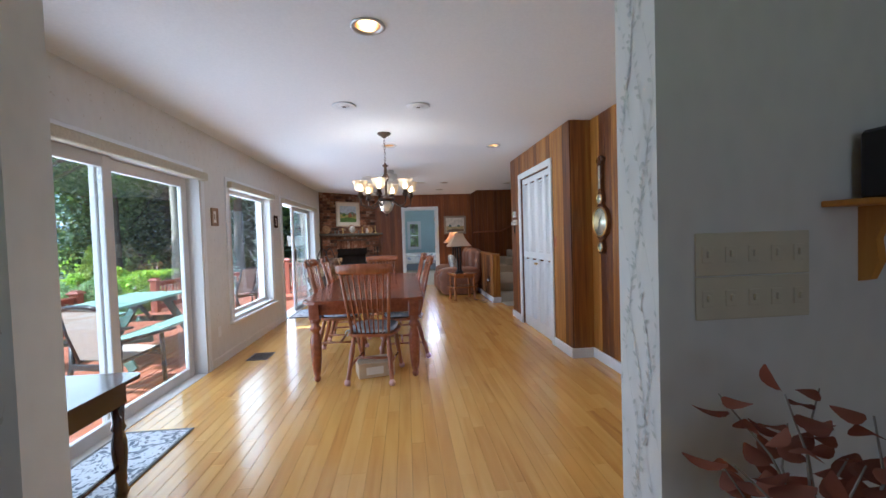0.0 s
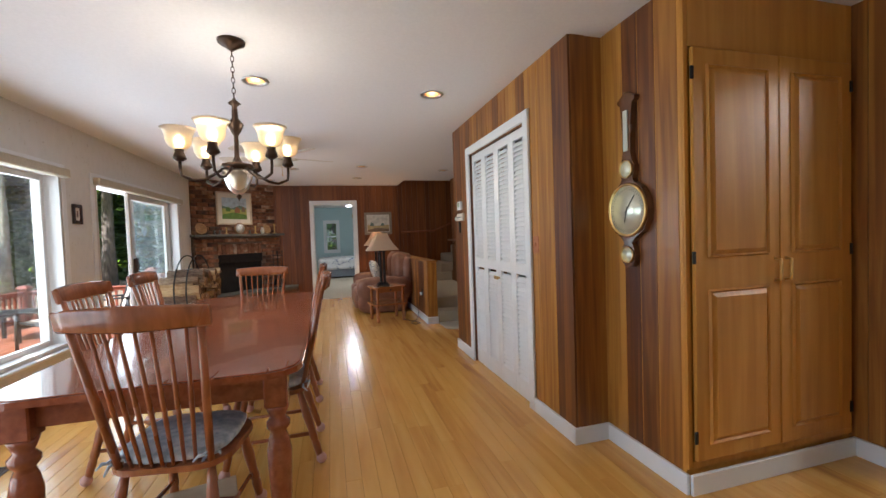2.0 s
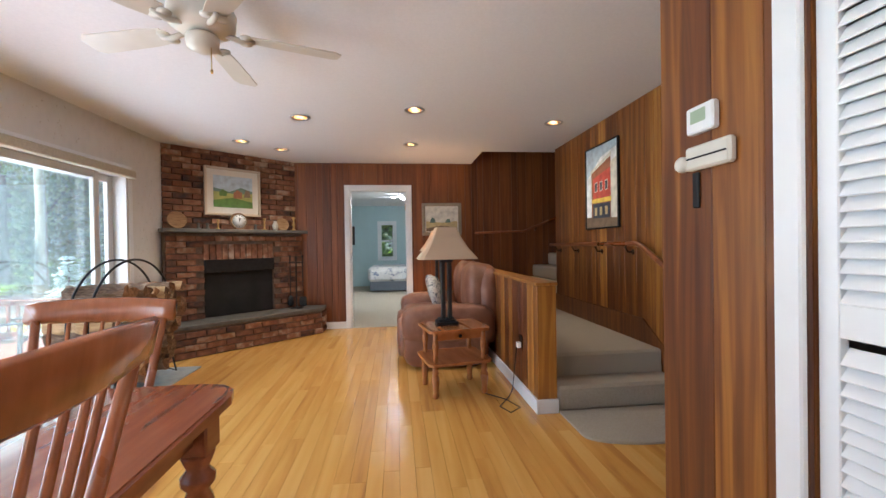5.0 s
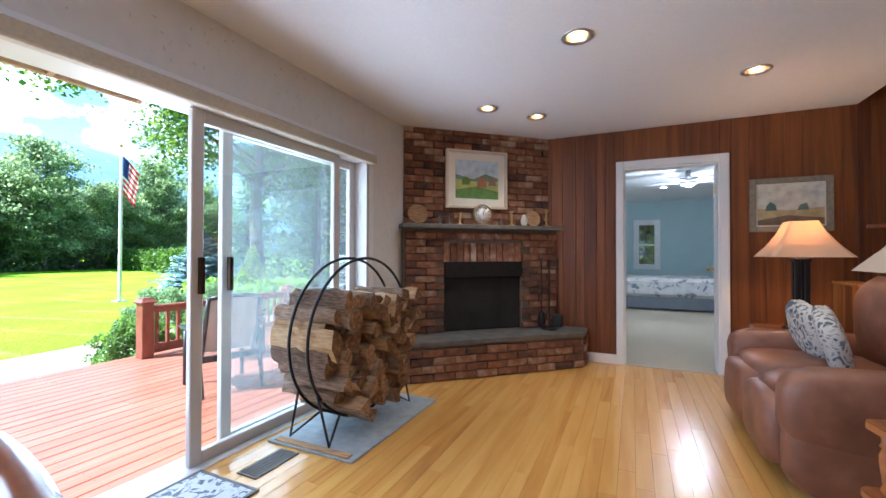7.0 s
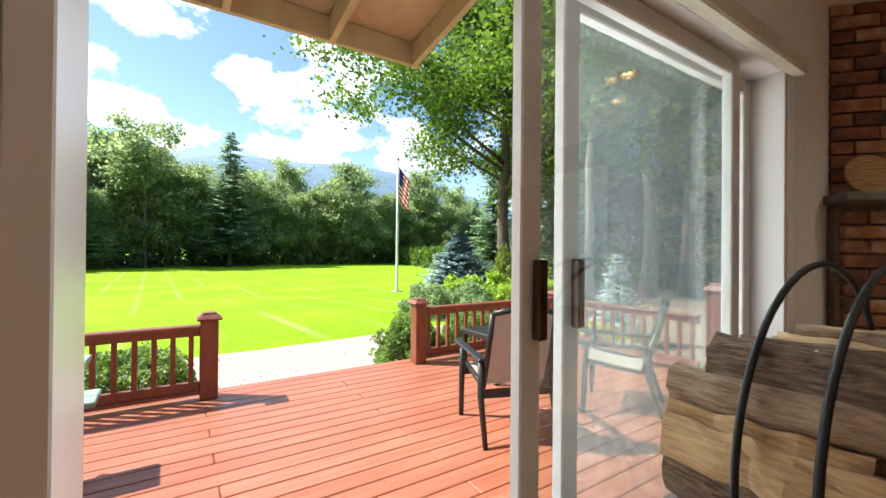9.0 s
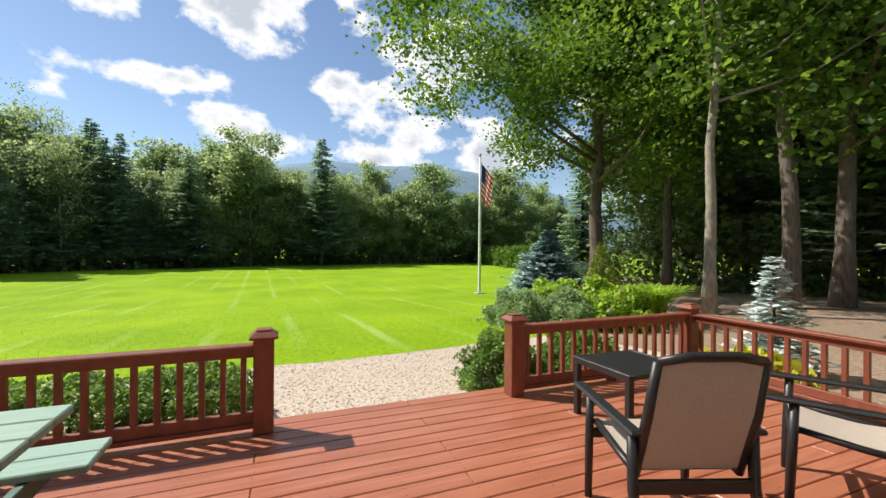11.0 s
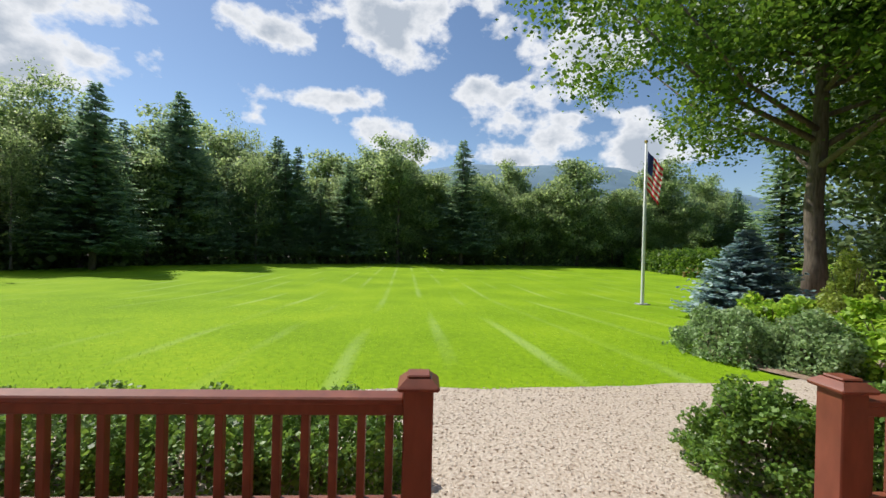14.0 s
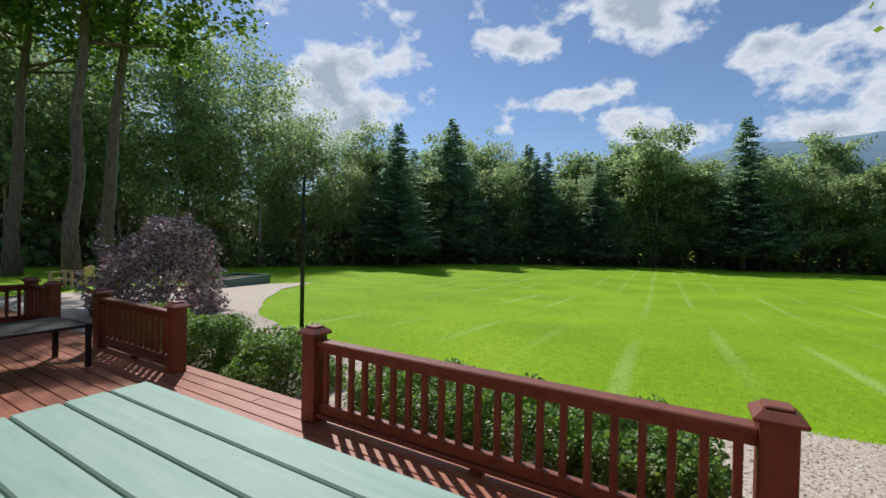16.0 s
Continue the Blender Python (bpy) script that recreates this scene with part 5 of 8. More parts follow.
def bush(name, label, seed, x, y, rx, ry, h, n, size, material, category="shrub", z=None, group="", shape=1.0, lumpy=0.28):
    rng = random.Random(seed)
    z0 = ground_z(x, y) if z is None else z
    t = thing(name, label, category, Matrix.Translation((x, y, z0)), group)
    g = G(True)
    for k in range(9):
        a = rng.uniform(0, 6.28)
        g.tube([(0.1 * rx * math.cos(a), 0.1 * ry * math.sin(a), -0.04), (0.35 * rx * math.cos(a), 0.35 * ry * math.sin(a), h * 0.5), (0.65 * rx * math.cos(a), 0.65 * ry * math.sin(a), h * 0.85)], [0.015, 0.01, 0.004], 5)
    part("stem", g, M_TREEBARK, t)
    g = G()

    def spot():
        while True:
            v = Vector((rng.uniform(-1.2, 1.2), rng.uniform(-1.2, 1.2), rng.uniform(0, 1.2)))
            r = (abs(v.x) ** (2 / shape) + abs(v.y) ** (2 / shape) + abs(v.z) ** (2 / shape)) ** (shape / 2)
            lump = 1 + lumpy * noise.noise(Vector((v.x * 2.6 + seed, v.y * 2.6, v.z * 2.6)))
            if 0.66 * lump < r < lump * 0.98:
                return Vector((v.x * rx, v.y * ry, v.z * h + 0.02))

    leaf_cloud(g, rng, n, size, spot)
    part("foliage", g, material, t, "dense small leaves")
    return t


for k, (by, bl) in enumerate(((4.75, 0.6), (5.75, 0.6), (6.65, 0.5))):
    bush("yew_hedge", "clipped dark green yew along the deck railing", 60 + k, -5.85, by, 0.5, bl, 0.56, 13000, 0.033, M_YEW, "hedge", group="yews along the deck", shape=0.55, lumpy=0.25)
for k, (bx, by, rx, ry, h) in enumerate(((-5.95, 9.80, 0.46, 0.50, 0.6), (-5.9, 10.9, 0.5, 0.6, 0.6), (-6.0, 2.75, 0.55, 0.75, 0.62), (-6.0, 1.3, 0.55, 0.8, 0.62), (-6.0, -0.3, 0.5, 0.8, 0.6))):
    bush("yew_bush", "dense green yew bush beside the gravel path", 70 + k, bx, by, rx, ry, h, 13000, 0.036, M_YEW, group="yew bushes", shape=0.85, lumpy=0.4)
bush("catmint_shrub", "gray-green mounded shrub at the bed's edge", 80, -9.6, 12.35, 0.95, 0.75, 0.8, 12000, 0.05, M_SAGE, lumpy=0.4)
bush("catmint_shrub", "gray-green mounded shrub at the bed's edge", 81, -8.75, 13.0, 0.75, 0.65, 0.8, 9500, 0.05, M_SAGE, lumpy=0.4)
hyd = bush("hydrangea", "bright green hydrangea bush with a few pale pink blooms", 82, -8.43, 13.75, 0.8, 0.8, 0.95, 6500, 0.095, M_LIME, lumpy=0.4)
for a, b, c in ((-0.25, -0.55, 0.62), (0.45, -0.62, 0.30), (0.5, -0.4, 0.45)):
    r3, g = random.Random(a), G()
    leaf_cloud(g, r3, 60, 0.035, lambda: Vector((a + r3.gauss(0, 0.03), b + r3.gauss(0, 0.03), c + r3.gauss(0, 0.03))))
    part("bloom", g, M_BLOOM, hyd, "pale pink flower head")
bush("hydrangea", "bright green hydrangea bush in the bed", 83, -10.5, 14.0, 0.9, 0.8, 0.9, 6000, 0.09, M_LIME, lumpy=0.4)
conifer("blue_spruce", "broad silvery blue spruce in the planting bed", 51, 2.6, 1.75, 24, 62, M_SPRUCE, M_TREEBARK, Matrix.Translation((-14.5, 16.7, ground_z(-14.5, 16.7))), low=0.03, size=0.30, droop=0.10)
bush("dwarf_conifer", "small yellow-green cone-shaped conifer in the bed", 52, -11.0, 16.0, 0.56, 0.56, 1.8, 9000, 0.055, M_DWARF, "tree", shape=1.15, lumpy=0.2)
bush("hosta", "golden yellow leafy plant beside the deck", 84, -4.75, 12.35, 0.75, 0.38, 0.46, 1300, 0.13, M_GOLDLEAF, "plant")
bush("plum_shrub", "purple-leaved shrub with pale new growth", 85, -7.4, -3.2, 1.3, 1.25, 2.0, 12000, 0.08, M_PURPLE, lumpy=0.5)
bush("dark_shrub", "dark evergreen shrub in front of the woods", 86, -20.0, 22.6, 1.6, 1.4, 1.5, 3500, 0.12, M_PINE)
for k in range(6):
    bush("clipped_hedge", "tall clipped green hedge at the far side of the lawn", 90 + k, -62 + 4.6 * k, 38.5 - 1.0 * k, 2.9, 1.4, 2.6, 3000, 0.26, M_LEAF, "hedge", group="far hedge", shape=0.45)


def ornamental_grass():
    rng = random.Random(12)
    t = thing("ornamental_grass", "fountain of long green ornamental grass", "plant", Matrix.Translation((-8.35, 14.95, ground_z(-8.35, 14.95))))
    g = G()
    for _ in range(800):
        a, ln = rng.uniform(0, 6.28), rng.uniform(0.9, 1.4)
        o = rng.uniform(0.25, 0.75)
        d = Vector((math.cos(a), math.sin(a), 0))
        s = Vector((-d.y, d.x, 0)) * 0.012
        p = [Vector((0.1 * rng.gauss(0, 1), 0.1 * rng.gauss(0, 1), 0)) + d * o * ln * u * u + Vector((0, 0, ln * (u - 0.35 * u ** 3))) for u in (0, 0.4, 0.75, 1)]
        g.add([tuple(q + s * e) for q in p for e in (-1, 1)], [(0, 1, 3, 2), (2, 3, 5, 4), (4, 5, 7, 6)], False)
    part("blades", g, M_LIME, t)


ornamental_grass()
# ---- fireplace across the corner ----
A, B = Vector((XW, 9.84, 0)), Vector((-0.31, YB, 0))
FD = (B - A).normalized()                  # along the face
FN = Vector((FD.y, -FD.x, 0))              # out of the face, to the room
FL = (B - A).length
FM = Matrix(((FD.x, FN.x, 0, A.x), (FD.y, FN.y, 0, A.y), (0, 0, 1, 0), (0, 0, 0, 1)))
# firebox spans u0..u1 along the face
U0, U1, FZ0, FZ1 = 0.40, 1.27, 0.36, 1.06
LOW = 0.10                                  # the lower brickwork stands proud
g = G().at(FM).box(0.0, FL, -0.9, -0.012, 1.40, H).box(-0.02, U0, -0.7, LOW - 0.012, 0, 1.40).box(U1, FL + 0.05, -0.5, LOW - 0.012, 0, 1.40).box(U0, U1, -0.7, LOW - 0.012, FZ1, 1.40)
fireplace = setting("fireplace", g, M_BRICKM, "corner fireplace of old red-brown brick")
part("firebox", G().at(FM).box(U0, U1, -0.52, -0.5, FZ0, FZ1).box(U0, U0 + 0.01, -0.5, 0.0, FZ0, FZ1).box(U1 - 0.01, U1, -0.5, 0.0, FZ0, FZ1).box(U0, U1, -0.5, 0.0, FZ1 - 0.01, FZ1 - 0.001).box(U0, U1, -0.5, 0.05, FZ0 - 0.01, FZ0 + 0.012), M_SOOT, fireplace, "soot-black firebox")
part("smoke_hood", G().at(FM).box(U0 + 0.005, U1 - 0.005, 0.03, 0.125, FZ1 - 0.15, FZ1 + 0.015, 0.006), M_BLACK, fireplace, "black metal smoke hood")
part("fire_screen", G().at(FM).box(U0 + 0.01, U1 - 0.01, 0.06, 0.068, FZ0 + 0.01, FZ1 - 0.15), M_SOOT, fireplace, "black mesh fire screen")
HB = [(-1.53, 9.16), (0.10, 10.67), (0.10, YB - 0.001), (-0.31, YB - 0.001), (-1.53, 9.84)]
part("hearth_core", G().prism([(x, y) for x, y in HB], 0.001, 0.315), M_BRICKM, fireplace)
HC = [(-1.528, 9.13), (0.12, 10.655), (0.12, YB - 0.004), (-0.33, YB - 0.004), (-1.528, 9.86)]
part("hearth_slab", G().prism(HC, 0.32, 0.358), M_SLATE, fireplace, "gray slate hearth slab")
mantel = part("mantel", G().at(FM).box(-0.06, FL + 0.07, -0.01, LOW + 0.14, 1.402, 1.445, 0.006), M_SLATE, fireplace, "slate mantel shelf")

BW, BH, BJ = 0.20, 0.062, 0.010
BRICK_MESH = {}


def brick_mesh(w, h, d=0.03):
    key = (round(w, 3), round(h, 3), d)
    if key not in BRICK_MESH:
        BRICK_MESH[key] = G().box(0, w, -0.02, d, 0, h, 0.004).mesh("brick", M_BRICK)
    return BRICK_MESH[key]


FAR_BRICKS = G()


def brick_field(m, length, z0, z1, skip=None, proud=0.0, rng=random.Random(77), as_parts=True):
    z, row = z0, 0
    while z + BH * 0.6 < z1:
        h = min(BH, z1 - z - 0.002)
        s = -(BW + BJ) * 0.5 * (row % 2)
        while s < length:
            a, b = max(s, 0), min(s + BW, length)
            if b - a > 0.03 and not (skip and skip(0.5 * (a + b), z + h / 2)):
                if skip:
                    for edge in (U0, U1):
                        if a < edge < b and FZ0 - 0.05 < z < FZ1 + 0.2:
                            if edge == U0:
                                b = U0 - 0.004
                            else:
                                a = U1 + 0.004
                if b - a > 0.03:
                    d = rng.choice((0.0, 0.003, 0.006, 0.009)) + proud
                    mm = m @ Matrix.Translation((a, d - 0.012, z))
                    if as_parts:
                        o = new("brick", brick_mesh(b - a, h))
                        o.matrix_basis = mm
                        o.parent = fireplace
                    else:
                        FAR_BRICKS.at(mm).box(0, b - a, -0.02, 0.03, 0, h, 0.004)
            s += BW + BJ
        z += BH + BJ
        row += 1


# ---- loose and built-in things ----
def turned(g, x, y, z0, z1, r, n=12, style=0):
    L = z1 - z0
    if style == 0:      # table leg: square block over a vase and a ball foot
        prof = [(0.35, 0), (0.62, 0.03), (0.62, 0.05), (0.45, 0.07), (0.7, 0.14), (0.85, 0.24), (0.95, 0.4), (1.0, 0.52), (0.8, 0.6), (0.6, 0.64), (0.95, 0.67), (0.95, 0.7), (0.6, 0.73), (0.9, 0.78), (0.95, 0.8)]
    elif style == 1:    # chair leg
        prof = [(0.55, 0), (0.62, 0.1), (0.9, 0.3), (0.7, 0.36), (1.0, 0.42), (0.8, 0.5), (1.05, 0.7), (0.85, 0.86), (0.6, 1.0)]
    else:               # stool-like leg
        prof = [(0.6, 0), (0.95, 0.08), (0.65, 0.18), (0.8, 0.22), (0.75, 0.26), (1.05, 0.5), (1.0, 0.62), (0.7, 0.72), (1.0, 0.76), (0.75, 0.82), (0.9, 1.0)]
    g.lathe([(r * a, z0 + L * b) for a, b in prof], n, x, y)
    return g


def rounded(x0, x1, y0, y1, r, n=6):
    out = []
    for cx, cy, a0 in ((x1 - r, y1 - r, 0), (x0 + r, y1 - r, 90), (x0 + r, y0 + r, 180), (x1 - r, y0 + r, 270)):
        out += [(cx + r * math.cos(radians(a0 + 90 * k / n)), cy + r * math.sin(radians(a0 + 90 * k / n))) for k in range(n + 1)]
    return out


def dining_table():
    t = thing("dining_table", "long cherry dining table with clipped corners and turned legs", "table", Matrix.Translation((0.095, 4.905, 0)))
    hx, hy = 0.56, 1.32
    part("tabletop", G().prism(rounded(-hx, hx, -hy, hy, 0.13, 3), 0.722, 0.748).prism(rounded(-hx + 0.012, hx - 0.012, -hy + 0.012, hy - 0.012, 0.13, 3), 0.7485, 0.752), M_CHERRY, t)
    g = G().box(-hx + 0.1, -hx + 0.125, -hy + 0.15, hy - 0.15, 0.61, 0.721, 0.004).box(hx - 0.125, hx - 0.1, -hy + 0.15, hy - 0.15, 0.61, 0.721, 0.004)
    g.box(-hx + 0.13, hx - 0.13, -hy + 0.1, -hy + 0.125, 0.61, 0.721, 0.004).box(-hx + 0.13, hx - 0.13, hy - 0.125, hy - 0.1, 0.61, 0.721, 0.004)
    part("apron", g, M_CHERRY, t)
    for sx in (-1, 1):
        for sy in (-1, 1):
            x, y = sx * (hx - 0.11), sy * (hy - 0.11)
            part("leg", turned(G(), x, y, 0, 0.72, 0.052, 14).box(x - 0.048, x + 0.048, y - 0.048, y + 0.048, 0.575, 0.7212, 0.006), M_CHERRY, t)


def dining_chair(m, label):
    t = thing("dining_chair", label, "chair", m, "chairs round the dining table")
    part("seat", G(True).prism(rounded(-0.225, 0.225, -0.22, 0.2, 0.12, 6), 0.425, 0.448).prism(rounded(-0.21, 0.21, -0.205, 0.185, 0.11, 6), 0.418, 0.4249), M_CHAIR, t)
    for sx in (-1, 1):
        for y0, y1, xx in ((0.15, 0.235, 0.2), (-0.16, -0.27, 0.2)):
            g = G()
            n = 9
            prof = [(0.013, 0), (0.019, 0.12), (0.021, 0.25), (0.017, 0.29), (0.023, 0.33), (0.019, 0.42), (0.025, 0.62), (0.02, 0.8), (0.014, 1.0)]
            g.tube([(sx * (xx - 0.045 * u), y1 + (y0 - y1) * u, 0.42 * u + 0.012) for _, u in prof], [r for r, _ in prof], n)
            leg = part("leg", g, M_CHAIR, t)
            part("foot_sock", G(True).blob(sx * xx, y1, 0.03, 0.03, 0.03, 0.03, 10), M_PINKFELT, leg, "pale pink felt foot cover")
    g = G().tube([(-0.175, 0.19, 0.17), (-0.175, -0.215, 0.17)], [0.009, 0.012], 7)
    part("stretcher", g, M_CHAIR, t)
    part("stretcher", G().tube([(0.175, 0.19, 0.17), (0.175, -0.215, 0.17)], [0.009, 0.012], 7), M_CHAIR, t)
    part("stretcher", G().tube([(-0.174, 0, 0.172), (0, 0, 0.172), (0.174, 0, 0.172)], [0.009, 0.014, 0.009], 7), M_CHAIR, t)
    # raked back: two flat posts, spindles, a wide crest
    for sx in (-1, 1):
        part("back_post", G().tube([(sx * 0.165, -0.185, 0.445), (sx * 0.19, -0.25, 0.73), (sx * 0.215, -0.315, 1.01)], [0.015, 0.016, 0.013], 8), M_CHAIR, t)
    for k in range(7):
        u = (k - 3) / 3
        part("spindle", G().tube([(0.115 * u, -0.195 - 0.008 * (1 - u * u), 0.446), (0.138 * u, -0.25 - 0.015 * (1 - u * u), 0.71), (0.16 * u, -0.305 - 0.022 * (1 - u * u), 1.0)], [0.007, 0.0095, 0.006], 6), M_CHAIR, t)
    g = G(True)
    n = 12
    vs = []
    for k in range(n + 1):
        u = -1 + 2 * k / n
        x, yb = 0.25 * u, -0.312 - 0.036 * (1 - u * u)
        top = 1.075 + 0.012 * (1 - u * u)
        bot = 0.99 + 0.006 * abs(u)
        vs += [(x, yb - 0.003, bot), (x, yb - 0.016, bot + 0.01), (x, yb - 0.03, top - 0.008), (x, yb - 0.02, top), (x, yb - 0.006, top - 0.006), (x, yb + 0.008, bot + 0.012)]
    fs = [(k * 6 + j, k * 6 + (j + 1) % 6, (k + 1) * 6 + (j + 1) % 6, (k + 1) * 6 + j) for k in range(n) for j in range(6)]
    fs += [tuple(range(6))[::-1], tuple(range(n * 6, n * 6 + 6))]
    part("crest_rail", g.add(vs, fs), M_CHAIR, t)
    c = part("cushion", G(True).blob(0, -0.01, 0.475, 0.205, 0.195, 0.032, 22, 0.55, 0.05), M_CUSHION, t, "tied blue and white print seat cushion")
    for sx in (-1, 1):
        g = G()
        for a in (0.4, 1.5, 2.6, 3.7):
            g.tube([(sx * 0.17, -0.19, 0.47), (sx * 0.17 + 0.035 * math.cos(a), -0.205 + 0.02 * math.sin(a * 2), 0.47 + 0.03 * math.sin(a)), (sx * 0.17 + 0.06 * math.cos(a + 0.4), -0.21, 0.455 + 0.03 * math.sin(a + 0.5))], [0.004, 0.007, 0.003], 5)
        part("tie", g, M_CUSHION, c)
    return t


M_PINKFELT = plain("pink_felt", (0.55, 0.32, 0.26), 0.95, var=0.1, scale=60)


def dining_set():
    dining_table()
    lab = "cherry-stained spindle-back dining chair with a blue cushion"
    first = dining_chair(pose(0.18, 3.76, 0, 0, 0, -9), lab + " at the table's end")
    def rest(x, y, a, more):
        c = copy_thing(first, pose(x, y, 0, 0, 0, a))
        tagged(c, lab + more)
    rest(0.42, 4.42, 92, " along the table")
    rest(0.39, 5.34, 91, " along the table")
    rest(-0.25, 4.60, -92, " by the window")
    rest(-0.25, 5.38, -88, " by the window")
    tagged(copy_thing(first, pose(0.10, 6.05, 0, 0, 0, 178) @ Matrix.Diagonal((1, 1, 0.945, 1))), lab + " at the far end")
    # half-open carton under the table
    t = thing("cardboard_box", "tan cardboard box with a loose flap under the table", "box", pose(0.16, 3.83, 0, 0, 0, 14))
    part("body", G().box(-0.17, 0.17, -0.12, 0.12, 0.001, 0.13, 0.004), M_KRAFT, t)
    part("label", G().box(-0.10, 0.06, -0.1215, -0.1202, 0.03, 0.10), M_MOUNT, t, "pale paper label")
    part("lid", G().box(-0.175, 0.175, -0.125, 0.125, 0.1295, 0.138, 0.003), M_KRAFT, t)
    part("flap", G().at(Matrix.Translation((0, 0.12, 0.138)) @ Matrix.Rotation(radians(28), 4, "X")).box(-0.165, 0.165, -0.16, 0.0, 0.0, 0.004), M_KRAFT, t)


M_KRAFT = plain("kraft_board", (0.50, 0.38, 0.24), 0.85, var=0.1, scale=10)
M_SHADEGLASS = base("etched_glass", 0.35)[0]
_b = M_SHADEGLASS.node_tree.nodes["Principled BSDF"]
_b.inputs["Base Color"].default_value, _b.inputs["Transmission Weight"].default_value = (0.92, 0.78, 0.58, 1), 0.8
M_BULB = glowing("warm_bulb", (1.0, 0.80, 0.50), 6.0)
M_CANBULB = glowing("recessed_bulb", (1.0, 0.82, 0.58), 14.0)


def lamp(x, y, z, watts, colour=(1.0, 0.78, 0.52), radius=0.04, kind="POINT", size=None):
    l = new("bulb_or_fill_light", bpy.data.lights.new("bulb_or_fill_light", kind))
    l.data.energy, l.data.color, l.data.shadow_soft_size = watts, colour, radius
    l.location = (x, y, z)
    if kind == "SPOT":
        l.data.spot_size, l.data.spot_blend = radians(120), 0.8
    return l


def chandelier():
    cx, cy = 0.30, 4.40
    t = thing("chandelier", "bronze six-arm chandelier with etched glass bell shades, lit", "chandelier", Matrix.Translation((cx, cy, 0)))
    part("canopy", G().lathe([(0.075, 2.439), (0.072, 2.425), (0.03, 2.40), (0.012, 2.385)], 18), M_BRONZE, t)
    g, z, k = G(True), 2.385, 0
    while z > 2.10:
        ring = []
        for j in range(10):
            a = 2 * math.pi * j / 10
            u, v = 0.009 * math.cos(a), 0.019 * math.sin(a)
            ring.append((u, 0, z - 0.016 + v) if k % 2 else (0, u, z - 0.016 + v))
        g.tube(ring, 0.0025, 5, True)
        z -= 0.03
        k += 1
    part("chain", g, M_BRONZE, t)
    part("column", G().lathe([(0.008, 2.11), (0.035, 2.085), (0.014, 2.07), (0.018, 2.0), (0.045, 1.965), (0.03, 1.93), (0.012, 1.9), (0.014, 1.78), (0.03, 1.75), (0.085, 1.735), (0.09, 1.715), (0.05, 1.70), (0.045, 1.68), (0.0, 1.675)], 18), M_BRONZE, t)
    part("bowl", G().lathe([(0.082, 1.70), (0.078, 1.66), (0.055, 1.60), (0.025, 1.57), (0.0, 1.566)], 18), M_SHADEGLASS, t, "ribbed clear glass bowl")
    part("finial", G().lathe([(0.0, 1.566), (0.013, 1.56), (0.016, 1.548), (0.006, 1.54), (0.0, 1.525)], 10), M_BRONZE, t)
    for k in range(6):
        a = 2 * math.pi * (k + 0.3) / 6
        c, s = math.cos(a), math.sin(a)
        R = 0.28
        arm = part("arm", G().tube([(c * r, s * r, z) for r, z in ((0.06, 1.72), (0.11, 1.68), (0.165, 1.645), (0.22, 1.635), (0.275, 1.66), (R, 1.70), (R, 1.74))], [0.008] * 7, 7).lathe([(0.014, 1.735), (0.034, 1.75), (0.03, 1.765), (0.022, 1.785), (0.024, 1.80)], 12, c * R, s * R), M_BRONZE, t)
        part("shade", G().lathe([(0.03, 1.80), (0.05, 1.815), (0.062, 1.838), (0.066, 1.872), (0.075, 1.896), (0.088, 1.912), (0.085, 1.912), (0.072, 1.896), (0.062, 1.872), (0.058, 1.838), (0.046, 1.818), (0.028, 1.804)], 18, c * R, s * R), M_SHADEGLASS, arm, "frosted glass bell shade")
        part("bulb", G(True).blob(c * R, s * R, 1.842, 0.021, 0.021, 0.032, 10), M_BULB, arm, "glowing bulb")
    for k in range(3):
        a = 2 * math.pi * k / 3
        lamp(cx + 0.2 * math.cos(a), cy + 0.2 * math.sin(a), 1.97, 0.5, (1, 0.86, 0.66), 0.08)


def recessed(x, y, lit=True, cover=False):
    if cover:
        t = thing("ceiling_fixture", "white round ceiling eyeball fixture, switched off", "ceiling light", Matrix.Translation((x, y, H)), "eyeball fixtures")
        part("trim_ring", G().lathe([(0.052, -0.001), (0.095, -0.003), (0.1, -0.008), (0.092, -0.012), (0.052, -0.008)], 22), M_WHITE, t)
        part("eyeball", G().lathe([(0.052, -0.003), (0.045, -0.012), (0.02, -0.016), (0.0, -0.016)], 18), M_WHITE, t)
        part("lens", G().lathe([(0.018, -0.0165), (0.0, -0.018)], 12), M_BRONZE, t)
        return
    t = thing("recessed_light", "round recessed ceiling light with a warm lit bulb", "ceiling light", Matrix.Translation((x, y, H)), "recessed lights")
    if y > YB:
        part("trim_ring", G().lathe([(0.05, -0.001), (0.088, -0.002), (0.09, -0.008), (0.05, -0.008)], 24, caps=False), M_WHITE, t)
        part("bulb", G().lathe([(0.05, -0.003), (0.03, -0.0135), (0.0, -0.015)], 18), M_CANBULB, t, "glowing reflector bulb")
    else:
        part("trim_ring", G().lathe([(0.073, 0.001), (0.092, -0.001), (0.094, -0.006), (0.088, -0.010), (0.072, -0.007), (0.070, 0.004)], 28, caps=False), M_CHROME, t, "thin metal trim ring")
        part("baffle", G().lathe([(0.0715, 0.0), (0.070, 0.05), (0.064, 0.105), (0.0, 0.11)], 28, caps=False), M_GOLDCAN, t, "warm metal baffle")
        part("bulb", G().lathe([(0.0, 0.058), (0.024, 0.060), (0.040, 0.068), (0.044, 0.078), (0.034, 0.096), (0.02, 0.107)], 20), M_CANBULB, t, "glowing reflector bulb")
    lamp(x, y, H - 0.06, 3.8, (1.0, 0.82, 0.60), 0.05, "SPOT")


